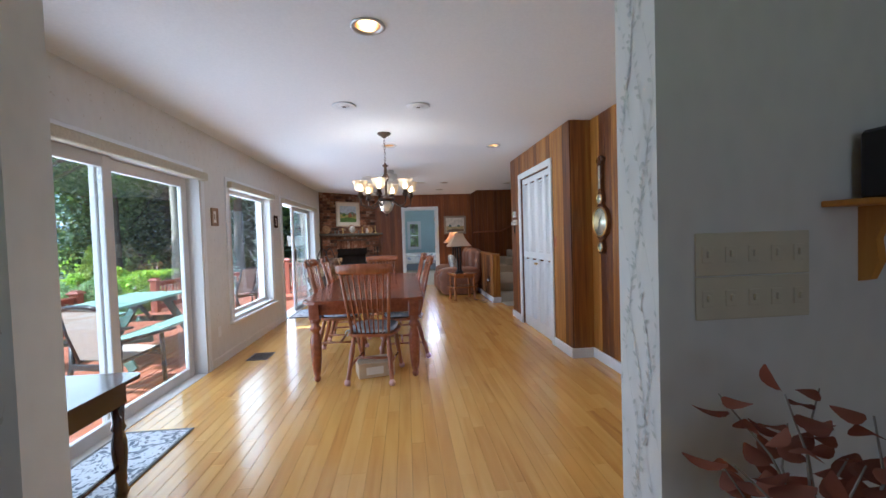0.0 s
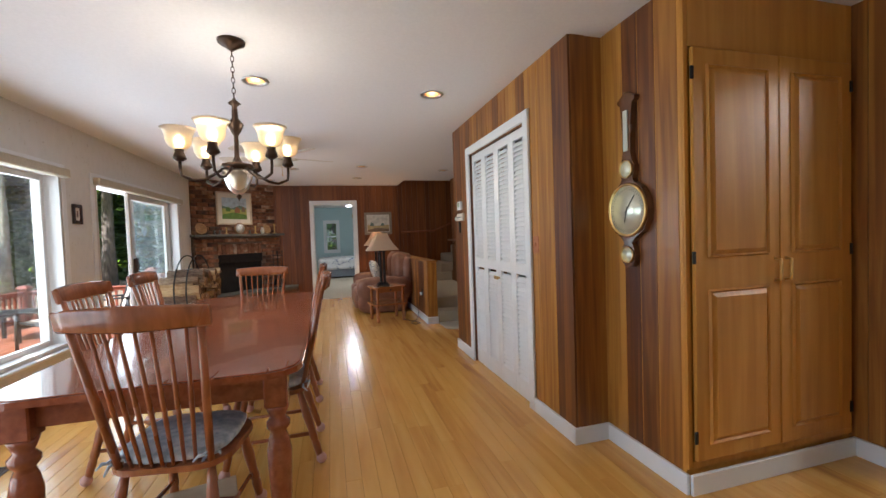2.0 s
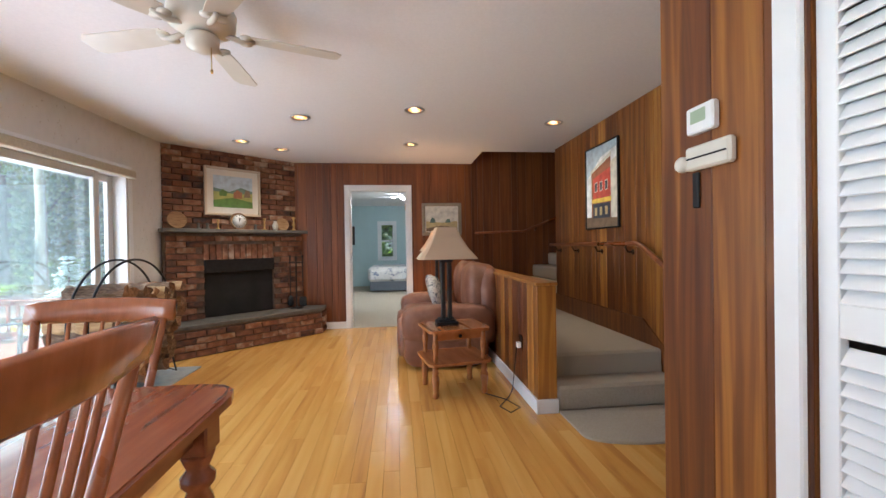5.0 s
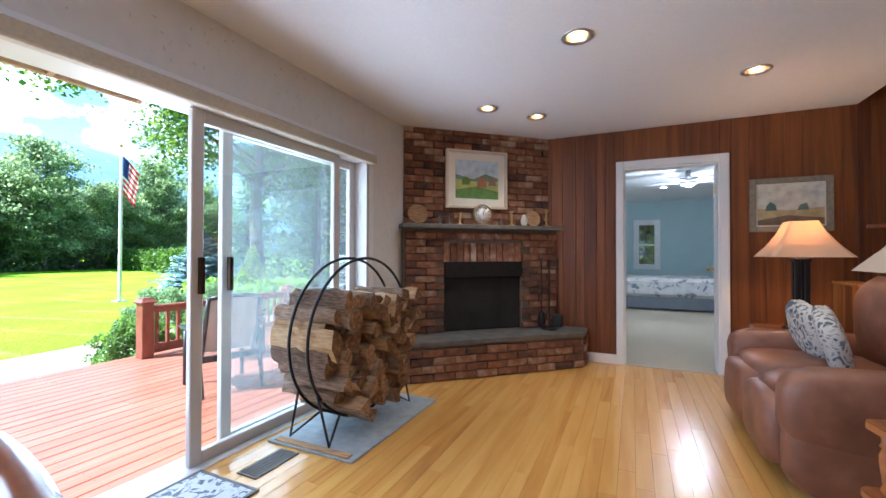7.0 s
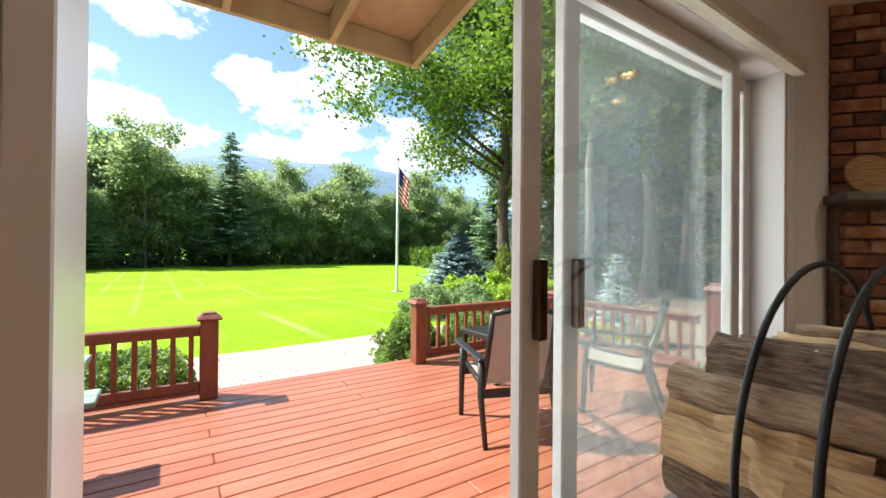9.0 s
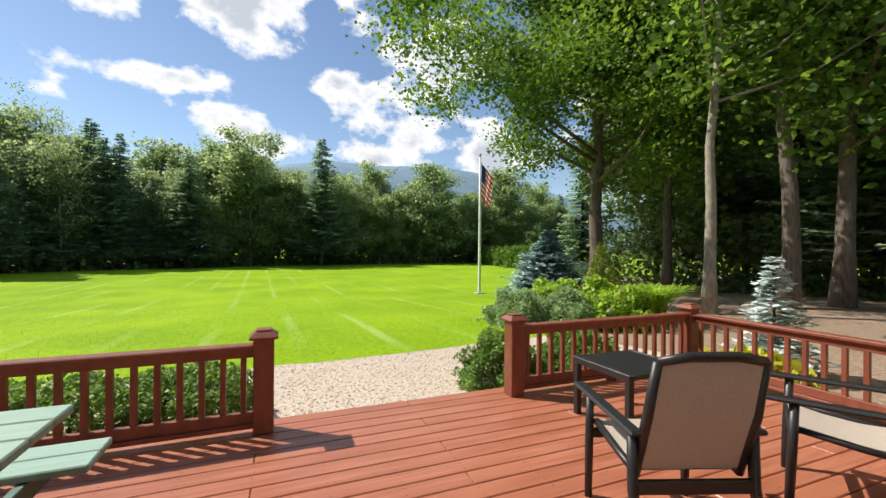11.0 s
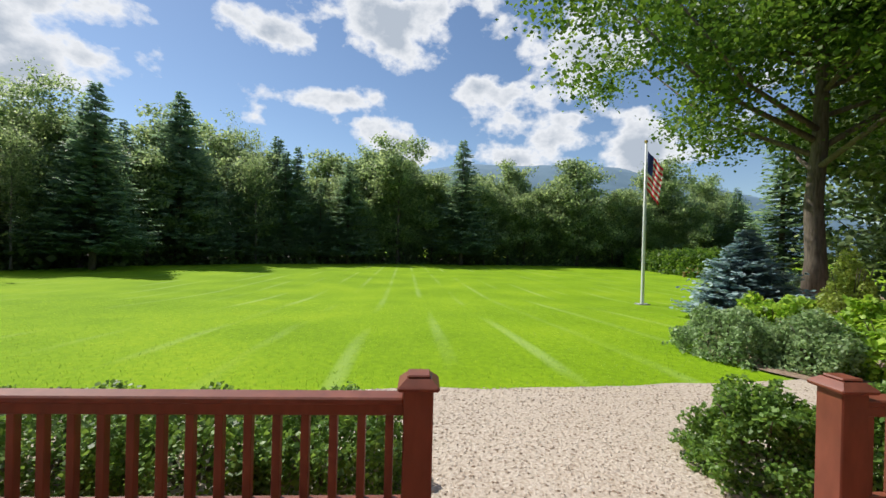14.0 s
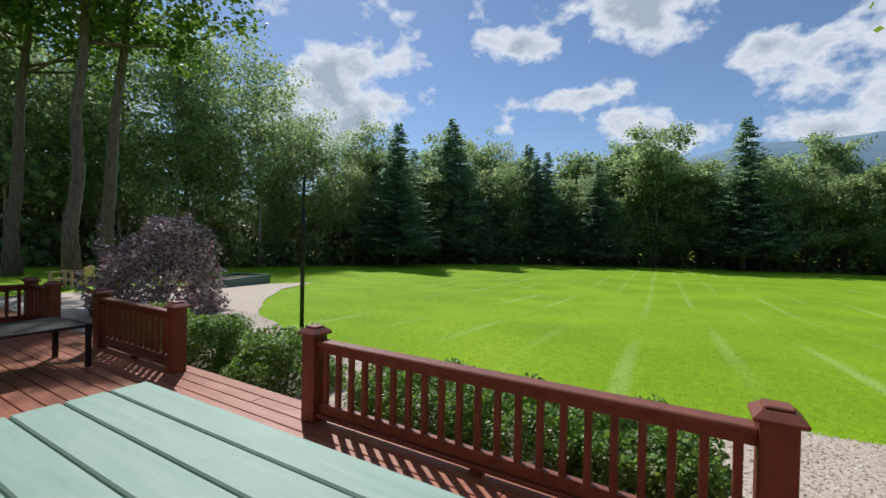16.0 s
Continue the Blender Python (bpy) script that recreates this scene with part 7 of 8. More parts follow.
def log_rack():
    cx, cy, cz, R = -1.17, 8.60, 0.60, 0.52
    spin = Matrix.Translation((cx, cy, 0)) @ Matrix.Rotation(-0.05, 4, "Z")
    t = thing("log_rack", "black iron hoop log rack on splayed feet", "log rack", spin)
    for x in (-0.075, 0.075):
        hoop = [(x, R * math.cos(2 * math.pi * k / 56), cz + R * math.sin(2 * math.pi * k / 56)) for k in range(56)]
        part("hoop", G().tube(hoop, 0.0095, 8, True), M_BLACK, t)
        for s in (-1, 1):
            fx = x * 2.1
            on = lambda a: (x, s * R * math.sin(a), cz - R * math.cos(a))
            part("foot", G().tube([on(1.02), (fx, s * 0.43, 0.024 if s > 0 else 0.034), on(0.50)], 0.0085, 7), M_BLACK, t, "bent iron foot")
    for a in (-0.55, 0.0, 0.55):
        part("tie_bar", G().tube([(-0.075, R * math.sin(a), cz - R * math.cos(a)), (0.075, R * math.sin(a), cz - R * math.cos(a))], 0.008, 7), M_BLACK, t)
    rng = random.Random(3)
    n = 0
    spots = []
    z = cz - R + 0.075
    while z < cz + 0.26:
        half = math.sqrt(max((R - 0.025) ** 2 - (z - cz) ** 2, 0)) - 0.055
        k = max(int(half * 2 / 0.098), 0)
        for j in range(k + 1):
            spots.append((-half + 2 * half * (j / max(k, 1)) + rng.uniform(-0.014, 0.014), z + rng.uniform(-0.016, 0.016)))
        z += 0.077
    for yy, z in spots:
        r = rng.uniform(0.070, 0.105)
        ln = rng.uniform(0.40, 0.50)
        x0 = -0.23 + rng.uniform(-0.06, 0.05)
        a0 = rng.uniform(0, 6.28)
        split = rng.random() < 0.9
        arc = math.pi * (rng.uniform(0.36, 0.8) if split else 2.0)
        if not split:
            r *= 0.6
        m, steps = 8, 7
        ring = [(r * math.cos(a0 + arc * j / m), r * math.sin(a0 + arc * j / m)) for j in range(m + 1)]
        heart = (0.0, 0.0)
        cyy, czz = sum(p[0] for p in ring) / len(ring) * 0.62, sum(p[1] for p in ring) / len(ring) * 0.62
        bend = rng.uniform(-0.03, 0.03)

        def at(p, q, i, rough):
            u = i / steps
            w = 1 + rough * noise.noise(Vector((p * 60 + n, q * 60, u * 6)))
            return (x0 + ln * u, yy + (p - cyy) * w + bend * u * u, z + (q - czz) * w + 0.4 * bend * u)

        log = thing("firewood_log", "split firewood log with rough peeling bark, stacked in the rack", "log", spin, "stacked firewood")
        outer = [[at(p, q, i, 0.30) for p, q in ring] for i in range(steps + 1)]
        k = m + 1
        part("bark", G().add([v for row in outer for v in row], [(i * k + j, i * k + j + 1, (i + 1) * k + j + 1, (i + 1) * k + j) for i in range(steps) for j in range(m)], False), M_BARKLOG, log)
        if split:
            core = [at(*heart, i, 0.5) for i in range(steps + 1)]
            for e in (0, m):
                vs = []
                for i in range(steps + 1):
                    o, c = Vector(outer[i][e]), Vector(core[i])
                    mid = o.lerp(c, 0.5) + Vector((0, rng.uniform(-0.005, 0.005), rng.uniform(-0.005, 0.005)))
                    vs += [tuple(o), tuple(mid), tuple(c)]
                part("split_face", G().add(vs, [(i * 3 + j, i * 3 + j + 1, i * 3 + j + 4, i * 3 + j + 3) for i in range(steps) for j in (0, 1)], False), M_LOGEND, log, "pale tan split wood")
        for i in (0, steps):
            vs = outer[i] + ([core[i]] if split else [])
            part("cut_end", G().add(vs, [tuple(range(len(vs)))]), M_CUT, log, "sawn end with its shade put into the dark brown")
        n += 1
    solid("stone_slab", G().box(-1.47, -0.83, 8.11, 9.18, 0.001, 0.014, 0.004), M_STONE, "thin gray slab under the log rack", "slab")
    solid("wood_strip", G().at(pose(-1.145, 8.145, 0.024)).box(-0.275, 0.275, -0.026, 0.026, -0.0095, 0.0, 0.003), M_LOGEND, "pale wooden strip on the slab", "wood strip")


def floor_grille(x0, x1, y0, y1):
    t = thing("floor_register", "dark metal floor heating register", "floor vent", Matrix.Translation(((x0 + x1) / 2, (y0 + y1) / 2, 0)), "floor registers")
    hx, hy = (x1 - x0) / 2, (y1 - y0) / 2
    part("frame", G().box(-hx, hx, -hy, -hy + 0.014, 0.001, 0.006).box(-hx, hx, hy - 0.014, hy, 0.001, 0.006).box(-hx, -hx + 0.014, -hy + 0.014, hy - 0.014, 0.001, 0.006).box(hx - 0.014, hx, -hy + 0.014, hy - 0.014, 0.001, 0.006), M_BRONZE, t)
    part("backing", G().box(-hx + 0.014, hx - 0.014, -hy + 0.014, hy - 0.014, 0.0005, 0.0015), M_SOOT, t)
    y = -hy + 0.026
    me = G().box(-hx + 0.014, hx - 0.014, -0.003, 0.003, 0.0016, 0.005).mesh("slat", M_BRONZE)
    while y < hy - 0.02:
        o = part("slat", me, M_BRONZE, t)
        o.location = (0, y, 0)
        y += 0.012


def door_mat(x0, x1, y0, y1):
    t = thing("door_mat", "gray and white leaf-patterned mat inside the glass door", "mat", None, "door mats")
    part("woven_face", G().box(x0, x1, y0, y1, 0.001, 0.010, 0.003), M_RUG, t)
    b = 0.02
    part("border", G().box(x0 - b, x1 + b, y0 - b, y0, 0.001, 0.011, 0.003).box(x0 - b, x1 + b, y1, y1 + b, 0.001, 0.011, 0.003).box(x0 - b, x0, y0, y1, 0.001, 0.011, 0.003).box(x1, x1 + b, y0, y1, 0.001, 0.011, 0.003), M_SLATE, t, "gray woven border")


def end_table(x, y, turn=0.0, hy=0.27, tall=1.0):
    t = thing("end_table", "maple end table with a lower shelf and turned legs", "table", pose(x, y, 0, 0, 0, turn) @ Matrix.Diagonal((1, 1, tall, 1)))
    hx = 0.255
    part("tabletop", G().prism(rounded(-hx, hx, -hy, hy, 0.05, 4), 0.535, 0.56), M_OAKRED, t)
    for y0 in (-hy + 0.05, hy - 0.07):
        part("apron", G().box(-hx + 0.05, hx - 0.05, y0, y0 + 0.02, 0.47, 0.534), M_OAKRED, t)
    part("drawer_knob", G().at(Matrix.Translation((0, -hy + 0.05, 0.50)) @ Matrix.Rotation(radians(90), 4, "X")).lathe([(0.008, 0), (0.015, 0.015), (0, 0.022)], 10), M_BLACK, t)
    part("shelf", G().prism(rounded(-hx - 0.01, hx + 0.01, -hy - 0.01, hy + 0.01, 0.05, 4), 0.27, 0.292), M_OAKRED, t)
    for sx in (-1, 1):
        for sy in (-1, 1):
            part("upright", turned(G(), sx * 0.2, sy * (hy - 0.055), 0.293, 0.5345, 0.024, 12, 2), M_OAKRED, t)
            part("leg", turned(G(), sx * 0.205, sy * (hy - 0.05), 0, 0.269, 0.03, 12, 2), M_OAKRED, t)
    return t


M_OAKRED = grained("reddish_maple", [(0.25, (0.26, 0.085, 0.025)), (0.6, (0.36, 0.13, 0.04)), (0.9, (0.45, 0.19, 0.065))], (20, 3, 20), 1.0, 0.25, 0, 0.3, 0.02, 0.05, distortion=0.4)
M_LINEN = base("linen_shade", 0.9)[0]
_b = M_LINEN.node_tree.nodes["Principled BSDF"]
_b.inputs["Base Color"].default_value = (0.62, 0.50, 0.36, 1)
_t = M_LINEN.node_tree.nodes.new("ShaderNodeBsdfTranslucent")
_t.inputs["Color"].default_value = (0.85, 0.62, 0.38, 1)
_m = M_LINEN.node_tree.nodes.new("ShaderNodeMixShader")
_m.inputs["Fac"].default_value = 0.35
M_LINEN.node_tree.links.new(_b.outputs["BSDF"], _m.inputs[1])
M_LINEN.node_tree.links.new(_t.outputs["BSDF"], _m.inputs[2])
M_LINEN.node_tree.links.new(_m.outputs["Shader"], M_LINEN.node_tree.nodes["Material Output"].inputs["Surface"])


def table_lamp(x, y, z, s, label, lit):
    t = thing("table_lamp", label, "lamp", Matrix.Translation((x, y, z)))
    part("base", G().box(-0.085 * s, 0.085 * s, -0.085 * s, 0.085 * s, 0, 0.03, 0.006).box(-0.065 * s, 0.065 * s, -0.065 * s, 0.065 * s, 0.03, 0.05, 0.004), M_BLACK, t)
    for sx in (-1, 1):
        for sy in (-1, 1):
            part("column", G().box(sx * 0.026 * s - 0.015 * s, sx * 0.026 * s + 0.015 * s, sy * 0.026 * s - 0.015 * s, sy * 0.026 * s + 0.015 * s, 0.05, 0.49 * s, 0.004), M_BLACK, t)
    part("cap", G().box(-0.05 * s, 0.05 * s, -0.05 * s, 0.05 * s, 0.49 * s, 0.515 * s, 0.005).lathe([(0.012, 0.515 * s), (0.012, 0.60 * s)], 10), M_BLACK, t)
    # square flared shade
    n = 8
    vs = []
    prof = [(0.225 * s, 0.52 * s), (0.162 * s, 0.60 * s), (0.112 * s, 0.685 * s), (0.08 * s, 0.765 * s)]
    sq = lambda r: [(r * px, r * py) for px, py in ((-1, -0.86), (-0.86, -1), (0.86, -1), (1, -0.86), (1, 0.86), (0.86, 1), (-0.86, 1), (-1, 0.86))]
    for r, zz in prof:
        vs += [(px, py, zz) for px, py in sq(r)]
    for r, zz in prof[::-1]:
        vs += [(px, py, zz) for px, py in sq(r - 0.004)]
    k = len(prof) * 2
    part("shade", G().add(vs, [(i * n + j, i * n + (j + 1) % n, ((i + 1) % k) * n + (j + 1) % n, ((i + 1) % k) * n + j) for i in range(k) for j in range(n)], False), M_LINEN, t, "flared square linen shade")
    part("bulb", G(True).blob(0, 0, 0.63 * s, 0.028, 0.028, 0.04, 10), M_BULB if lit else M_CREAM, t)
    if lit:
        lamp(x, y, z + 0.66 * s, 3.2, (1.0, 0.52, 0.22), 0.04)


def loveseat():
    """Back against the low wall, facing the windows."""
    t = thing("loveseat", "plump brown leather reclining loveseat against the low wall", "sofa", pose(1.66, 9.36, 0, 0, 0, 90))
    # local: x along the seat, -y is the back... front faces +y
    W, D = 0.66, 0.44
    part("base", G().box(-W + 0.06, W - 0.06, -D + 0.04, D - 0.1, 0.06, 0.30, 0.03), M_LEATHER, t)
    part("plinth", G().box(-W + 0.1, W - 0.1, -D + 0.08, D - 0.16, 0.0, 0.06), M_BLACK, t)
    for sx in (-1, 1):
        part("arm", G(True).blob(sx * (W - 0.09), 0.0, 0.42, 0.115, D + 0.02, 0.2, 22, 0.5, 0.04, sx).blob(sx * (W - 0.09), 0.03, 0.25, 0.10, D - 0.02, 0.24, 20, 0.45, 0.04, 3 + sx), M_LEATHER, t)
        part("seat_cushion", G(True).blob(sx * 0.275, 0.04, 0.40, 0.27, 0.40, 0.11, 22, 0.5, 0.06, 5 + sx), M_LEATHER, t)
        part("footrest", G(True).blob(sx * 0.275, D - 0.02, 0.26, 0.265, 0.09, 0.18, 20, 0.5, 0.06, 8 + sx), M_LEATHER, t)
        part("back_cushion", G(True).blob(sx * 0.275, -D + 0.10, 0.72, 0.285, 0.15, 0.29, 22, 0.6, 0.07, 11 + sx), M_LEATHER, t)
    part("back", G(True).blob(0, -D + 0.02, 0.58, W - 0.06, 0.12, 0.42, 22, 0.45, 0.03, 2), M_LEATHER, t)
    for x, a, mt in ((0.34, 12, M_PILLOW), (0.0, -10, M_PILLOW)):
        solid("throw_pillow", G(True).blob(0, 0, 0, 0.19, 0.06, 0.18, 22, 0.62, 0.05), mt, "gray and white patterned throw pillow on the sofa", "pillow", pose(1.60, 9.36 + x, 0.66, 0, -18, 90 + a) @ pose(0, 0, 0, -16), "sofa pillows")


M_PILLOW = grained("print_pillow", [(0.44, (0.10, 0.12, 0.14)), (0.5, (0.52, 0.5, 0.46)), (0.62, (0.60, 0.57, 0.52)), (0.68, (0.16, 0.18, 0.2))], (9, 9, 9), 1.2, 0.95, 0, 0, 0.2, detail=1.0, distortion=2.0)


def handrails():
    t = thing("stair_handrail", "varnished round wooden handrail on metal brackets", "handrail")
    part("rail", G().tube([(3.17, 7.30, 0.83), (3.17, 7.96, 1.175), (3.17, 8.05, 1.19), (3.17, 9.95, 1.19)], 0.021, 10), M_CHAIR, t)
    part("end_block", G().box(3.15, 3.235, 7.27, 7.31, 0.78, 0.85, 0.005), M_CHAIR, t)
    for y, z in ((7.55, 0.955), (8.2, 1.185), (8.75, 1.185), (9.3, 1.185), (9.8, 1.185)):
        part("bracket", G().tube([(3.249, y, z - 0.07), (3.20, y, z - 0.07), (3.172, y, z - 0.02)], 0.008, 6).at(Matrix.Translation((3.248, y, z - 0.07)) @ Matrix.Rotation(radians(-90), 4, "Y")).lathe([(0.025, 0), (0.022, 0.006), (0, 0.008)], 12), M_BRONZE, t)
    t = thing("stair_handrail", "dark wooden handrail rising along the stairwell wall", "handrail")
    part("rail", G().tube([(2.34, YB - 0.07, 1.385), (3.10, YB - 0.07, 1.40), (4.4, YB - 0.07, 1.92)], 0.018, 9), M_CHAIR, t)
    for x, z in ((2.5, 1.387), (3.3, 1.48)):
        part("bracket", G().tube([(x, YB - 0.001, z - 0.06), (x, YB - 0.05, z - 0.06), (x, YB - 0.07, z - 0.016)], 0.007, 6), M_BRONZE, t)


def wall_devices():
    # thermostat group on the closet wall's end
    t = thing("thermostat", "white wall thermostat on the board wall", "thermostat", Matrix.Translation((XC, 6.02, 1.60)))
    part("cover", G().box(-0.028, 0, -0.06, 0.06, -0.045, 0.045, 0.006), M_WHITE, t)
    part("display", G().box(-0.030, -0.0282, -0.03, 0.035, -0.012, 0.03), M_GREENLCD, t)
    t = thing("door_chime_box", "beige wall control box with a slot", "control box", Matrix.Translation((XC, 5.99, 1.475)))
    part("cover", G().box(-0.03, 0, -0.095, 0.095, -0.04, 0.04, 0.008), M_CREAM, t)
    part("slot", G().box(-0.0315, -0.0302, -0.085, 0.085, -0.004, 0.002), M_BLACK, t)
    t = thing("night_light", "round frosted night light on the board wall", "night light", Matrix.Translation((XC, 6.10, 1.463)))
    part("globe", G(True).blob(-0.025, 0, 0, 0.025, 0.028, 0.028, 14), M_CREAM, t)
    solid("key_tag", G().box(-0.012, -0.001, -0.014, 0.014, -0.06, 0.06, 0.004), M_BLACK, "black tag hanging from the control box", "tag", Matrix.Translation((XC, 6.06, 1.37)))
    t = thing("switch_plate", "copper-coloured switch plate beside the closet", "light switch", Matrix.Translation((XC, 4.36, 1.20)))
    part("plate", G().box(-0.006, 0, -0.037, 0.037, -0.058, 0.058, 0.002), M_COPPER, t)
    part("toggle", G().box(-0.016, -0.006, -0.005, 0.005, -0.012, 0.012, 0.002), M_COPPER, t)
    t = thing("switch_plate", "dark wooden switch plate on the stair wall", "light switch", Matrix.Translation((3.249, 7.55, 1.19)))
    part("plate", G().box(-0.008, 0, -0.07, 0.07, -0.06, 0.06, 0.002), M_PANEL_SHADED, t)
    t = thing("wall_outlet", "dark outlet with a white plug on the low wall", "outlet", Matrix.Translation((2.14, 7.95, 0.42)))
    part("plate", G().box(-0.006, 0, -0.035, 0.035, -0.055, 0.055, 0.002), M_BLACK, t)
    part("plug", G().box(-0.04, -0.006, -0.02, 0.02, -0.045, 0.0, 0.005), M_WHITE, t)
    solid("lamp_cord", G().tube([(2.10, 7.95, 0.38), (2.06, 7.94, 0.05), (2.02, 7.9, 0.008), (1.9, 7.72, 0.007), (1.95, 7.6, 0.007), (2.04, 7.68, 0.007), (1.98, 7.85, 0.007), (1.85, 8.0, 0.007)], 0.004, 6), M_BLACK, "black lamp cord trailing on the floor", "cord")
    t = thing("wall_outlet", "small white outlet under the window", "outlet", Matrix.Translation((XW, 4.45, 0.35)))
    part("plate", G().box(0, 0.006, -0.035, 0.035, -0.055, 0.055, 0.002), M_WHITE, t)
    # bank of switches on the wall stub
    t = thing("switch_bank", "two rows of ivory light switches in one wide plate", "light switch", Matrix.Translation((1.533, 1.028, 1.151)) @ Matrix.Scale(0.824, 4))
    for r in range(2):
        p = part("plate", G().box(-0.225, 0.225, -0.007, 0, -0.158 + 0.16 * r, -0.002 + 0.16 * r, 0.003), M_IVORY, t)
        for k in range(5):
            x = -0.18 + 0.09 * k
            part("rocker", G().box(x - 0.022, x + 0.022, -0.011, -0.007, -0.11 + 0.16 * r, -0.05 + 0.16 * r, 0.003).box(x - 0.006, x + 0.006, -0.02, -0.011, -0.09 + 0.16 * r, -0.066 + 0.16 * r, 0.002), M_IVORY, p)
    t = thing("corner_shelf", "small wooden bracket shelf on the wall", "shelf", Matrix.Translation((2.032, 1.028, 1.349)) @ Matrix.Scale(0.824, 4))
    part("board", G().box(-0.33, 0.33, -0.16, 0, 0, 0.022, 0.004), M_OAK, t)
    for x in (-0.16, 0.2):
        part("bracket", G().at(Matrix.Translation((x, 0, 0)) @ Matrix.Rotation(radians(90), 4, "Z") @ Matrix.Rotation(radians(90), 4, "X")).prism([(0, -0.001), (-0.13, -0.001), (-0.12, -0.05), (-0.08, -0.07), (-0.06, -0.12), (-0.07, -0.2), (-0.04, -0.27), (0, -0.28)], -0.015, 0.015), M_OAK, t)
    t = thing("small_radio", "small black radio standing on the shelf", "radio", Matrix.Translation((1.982, 0.962, 1.367)) @ Matrix.Scale(0.824, 4))
    part("body", G().box(-0.15, 0.15, -0.05, 0.05, 0, 0.25, 0.012), M_BLACKP, t)
    part("grille", G().box(-0.13, 0.13, -0.052, -0.0501, 0.02, 0.15), M_SOOT, t)


M_GREENLCD = plain("green_display", (0.35, 0.45, 0.32), 0.3)
M_COPPER = plain("copper_plate", (0.42, 0.17, 0.08), 0.4, 0.6)
M_IVORY = plain("ivory_plastic", (0.62, 0.57, 0.44), 0.4, var=0.04)
M_DRYLEAF = leafy("dried_leaf", [(0.0, (0.16, 0.05, 0.03)), (0.5, (0.26, 0.09, 0.05)), (1.0, (0.36, 0.15, 0.09))], 0.25, 0.7)


def dried_leaves():
    rng = random.Random(17)
    t = thing("dried_branches", "vase of dried branches with russet rounded leaves", "dried leaves", Matrix.Translation((1.45, 0.72, 0)))
    part("vase", G().lathe([(0.07, 0.0), (0.1, 0.1), (0.11, 0.25), (0.07, 0.40), (0.05, 0.46), (0.06, 0.48)], 18), M_DARKWOOD, t)
    for k in range(13):
        a, ln = rng.uniform(0, 6.28), rng.uniform(0.30, 0.50)
        sp = rng.uniform(0.15, 0.85)
        d = Vector((math.cos(a) * sp, math.sin(a) * sp * 0.7, 1)).normalized()
        pts = [Vector((0, 0, 0.44)) + d * ln * u + Vector((0.05 * math.sin(u * 3 + k) * u, 0.03 * math.cos(u * 4 + k) * u, 0)) for u in (0, 0.35, 0.7, 1.0)]
        br = part("branch", G().tube(pts, [0.004, 0.0035, 0.003, 0.002], 5), M_BIRCH, t)
        g = G(True)
        for q in range(7):
            u = 0.42 + 0.58 * q / 6
            i = min(int(u * 3), 2)
            p = pts[i].lerp(pts[i + 1], u * 3 - i)
            b = rng.uniform(0, 6.28)
            e = Vector((math.cos(b), math.sin(b), rng.uniform(-0.3, 0.5))).normalized()
            w = e.cross(Vector((rng.uniform(-0.4, 0.4), rng.uniform(-0.4, 0.4), 1))).normalized()
            nn = e.cross(w).normalized()
            L, Wd = rng.uniform(0.05, 0.085), rng.uniform(0.022, 0.034)
            vs = []
            for j in range(6):
                f = j / 5
                hw = Wd * math.sin(math.pi * min(f * 0.92 + 0.06, 1)) ** 0.7
                c = p + e * (0.012 + L * f) - nn * 0.02 * f * f
                vs += [tuple(c - w * hw + nn * hw * 0.35), tuple(c), tuple(c + w * hw + nn * hw * 0.35)]
            fs = [(r * 3 + s, r * 3 + s + 1, r * 3 + s + 4, r * 3 + s + 3) for r in range(5) for s in range(2)]
            g.add(vs, fs, True)
        part("leaves", g, M_DRYLEAF, br, "russet dried leaves")


def near_chair():
    """Dark furniture beside the opening."""
    t = thing("drop_leaf_table", "dark polished drop-leaf table with turned legs by the glass door", "table", pose(-1.21, 1.88, 0) @ Matrix.Diagonal((1, 1, 0.87, 1)))
    part("tabletop", G(True).prism(rounded(-0.36, 0.30, -0.34, 0.30, 0.06, 6), 0.70, 0.722), M_DARKWOOD, t)
    part("drawer_box", G().box(-0.30, 0.24, -0.28, 0.24, 0.56, 0.6995, 0.004), M_DARKWOOD, t)
    for sx, sy in ((-0.27, -0.25), (0.21, -0.25), (-0.27, 0.21), (0.21, 0.21)):
        part("leg", turned(G(), sx, sy, 0, 0.56, 0.034, 12, 2), M_DARKWOOD, t)
    part("stretcher", G().tube([(-0.27, -0.25, 0.2), (0.21, -0.25, 0.2)], 0.014, 8), M_DARKWOOD, t)
    part("stretcher", G().tube([(0.21, -0.25, 0.2), (0.21, 0.21, 0.2)], 0.014, 8), M_DARKWOOD, t)


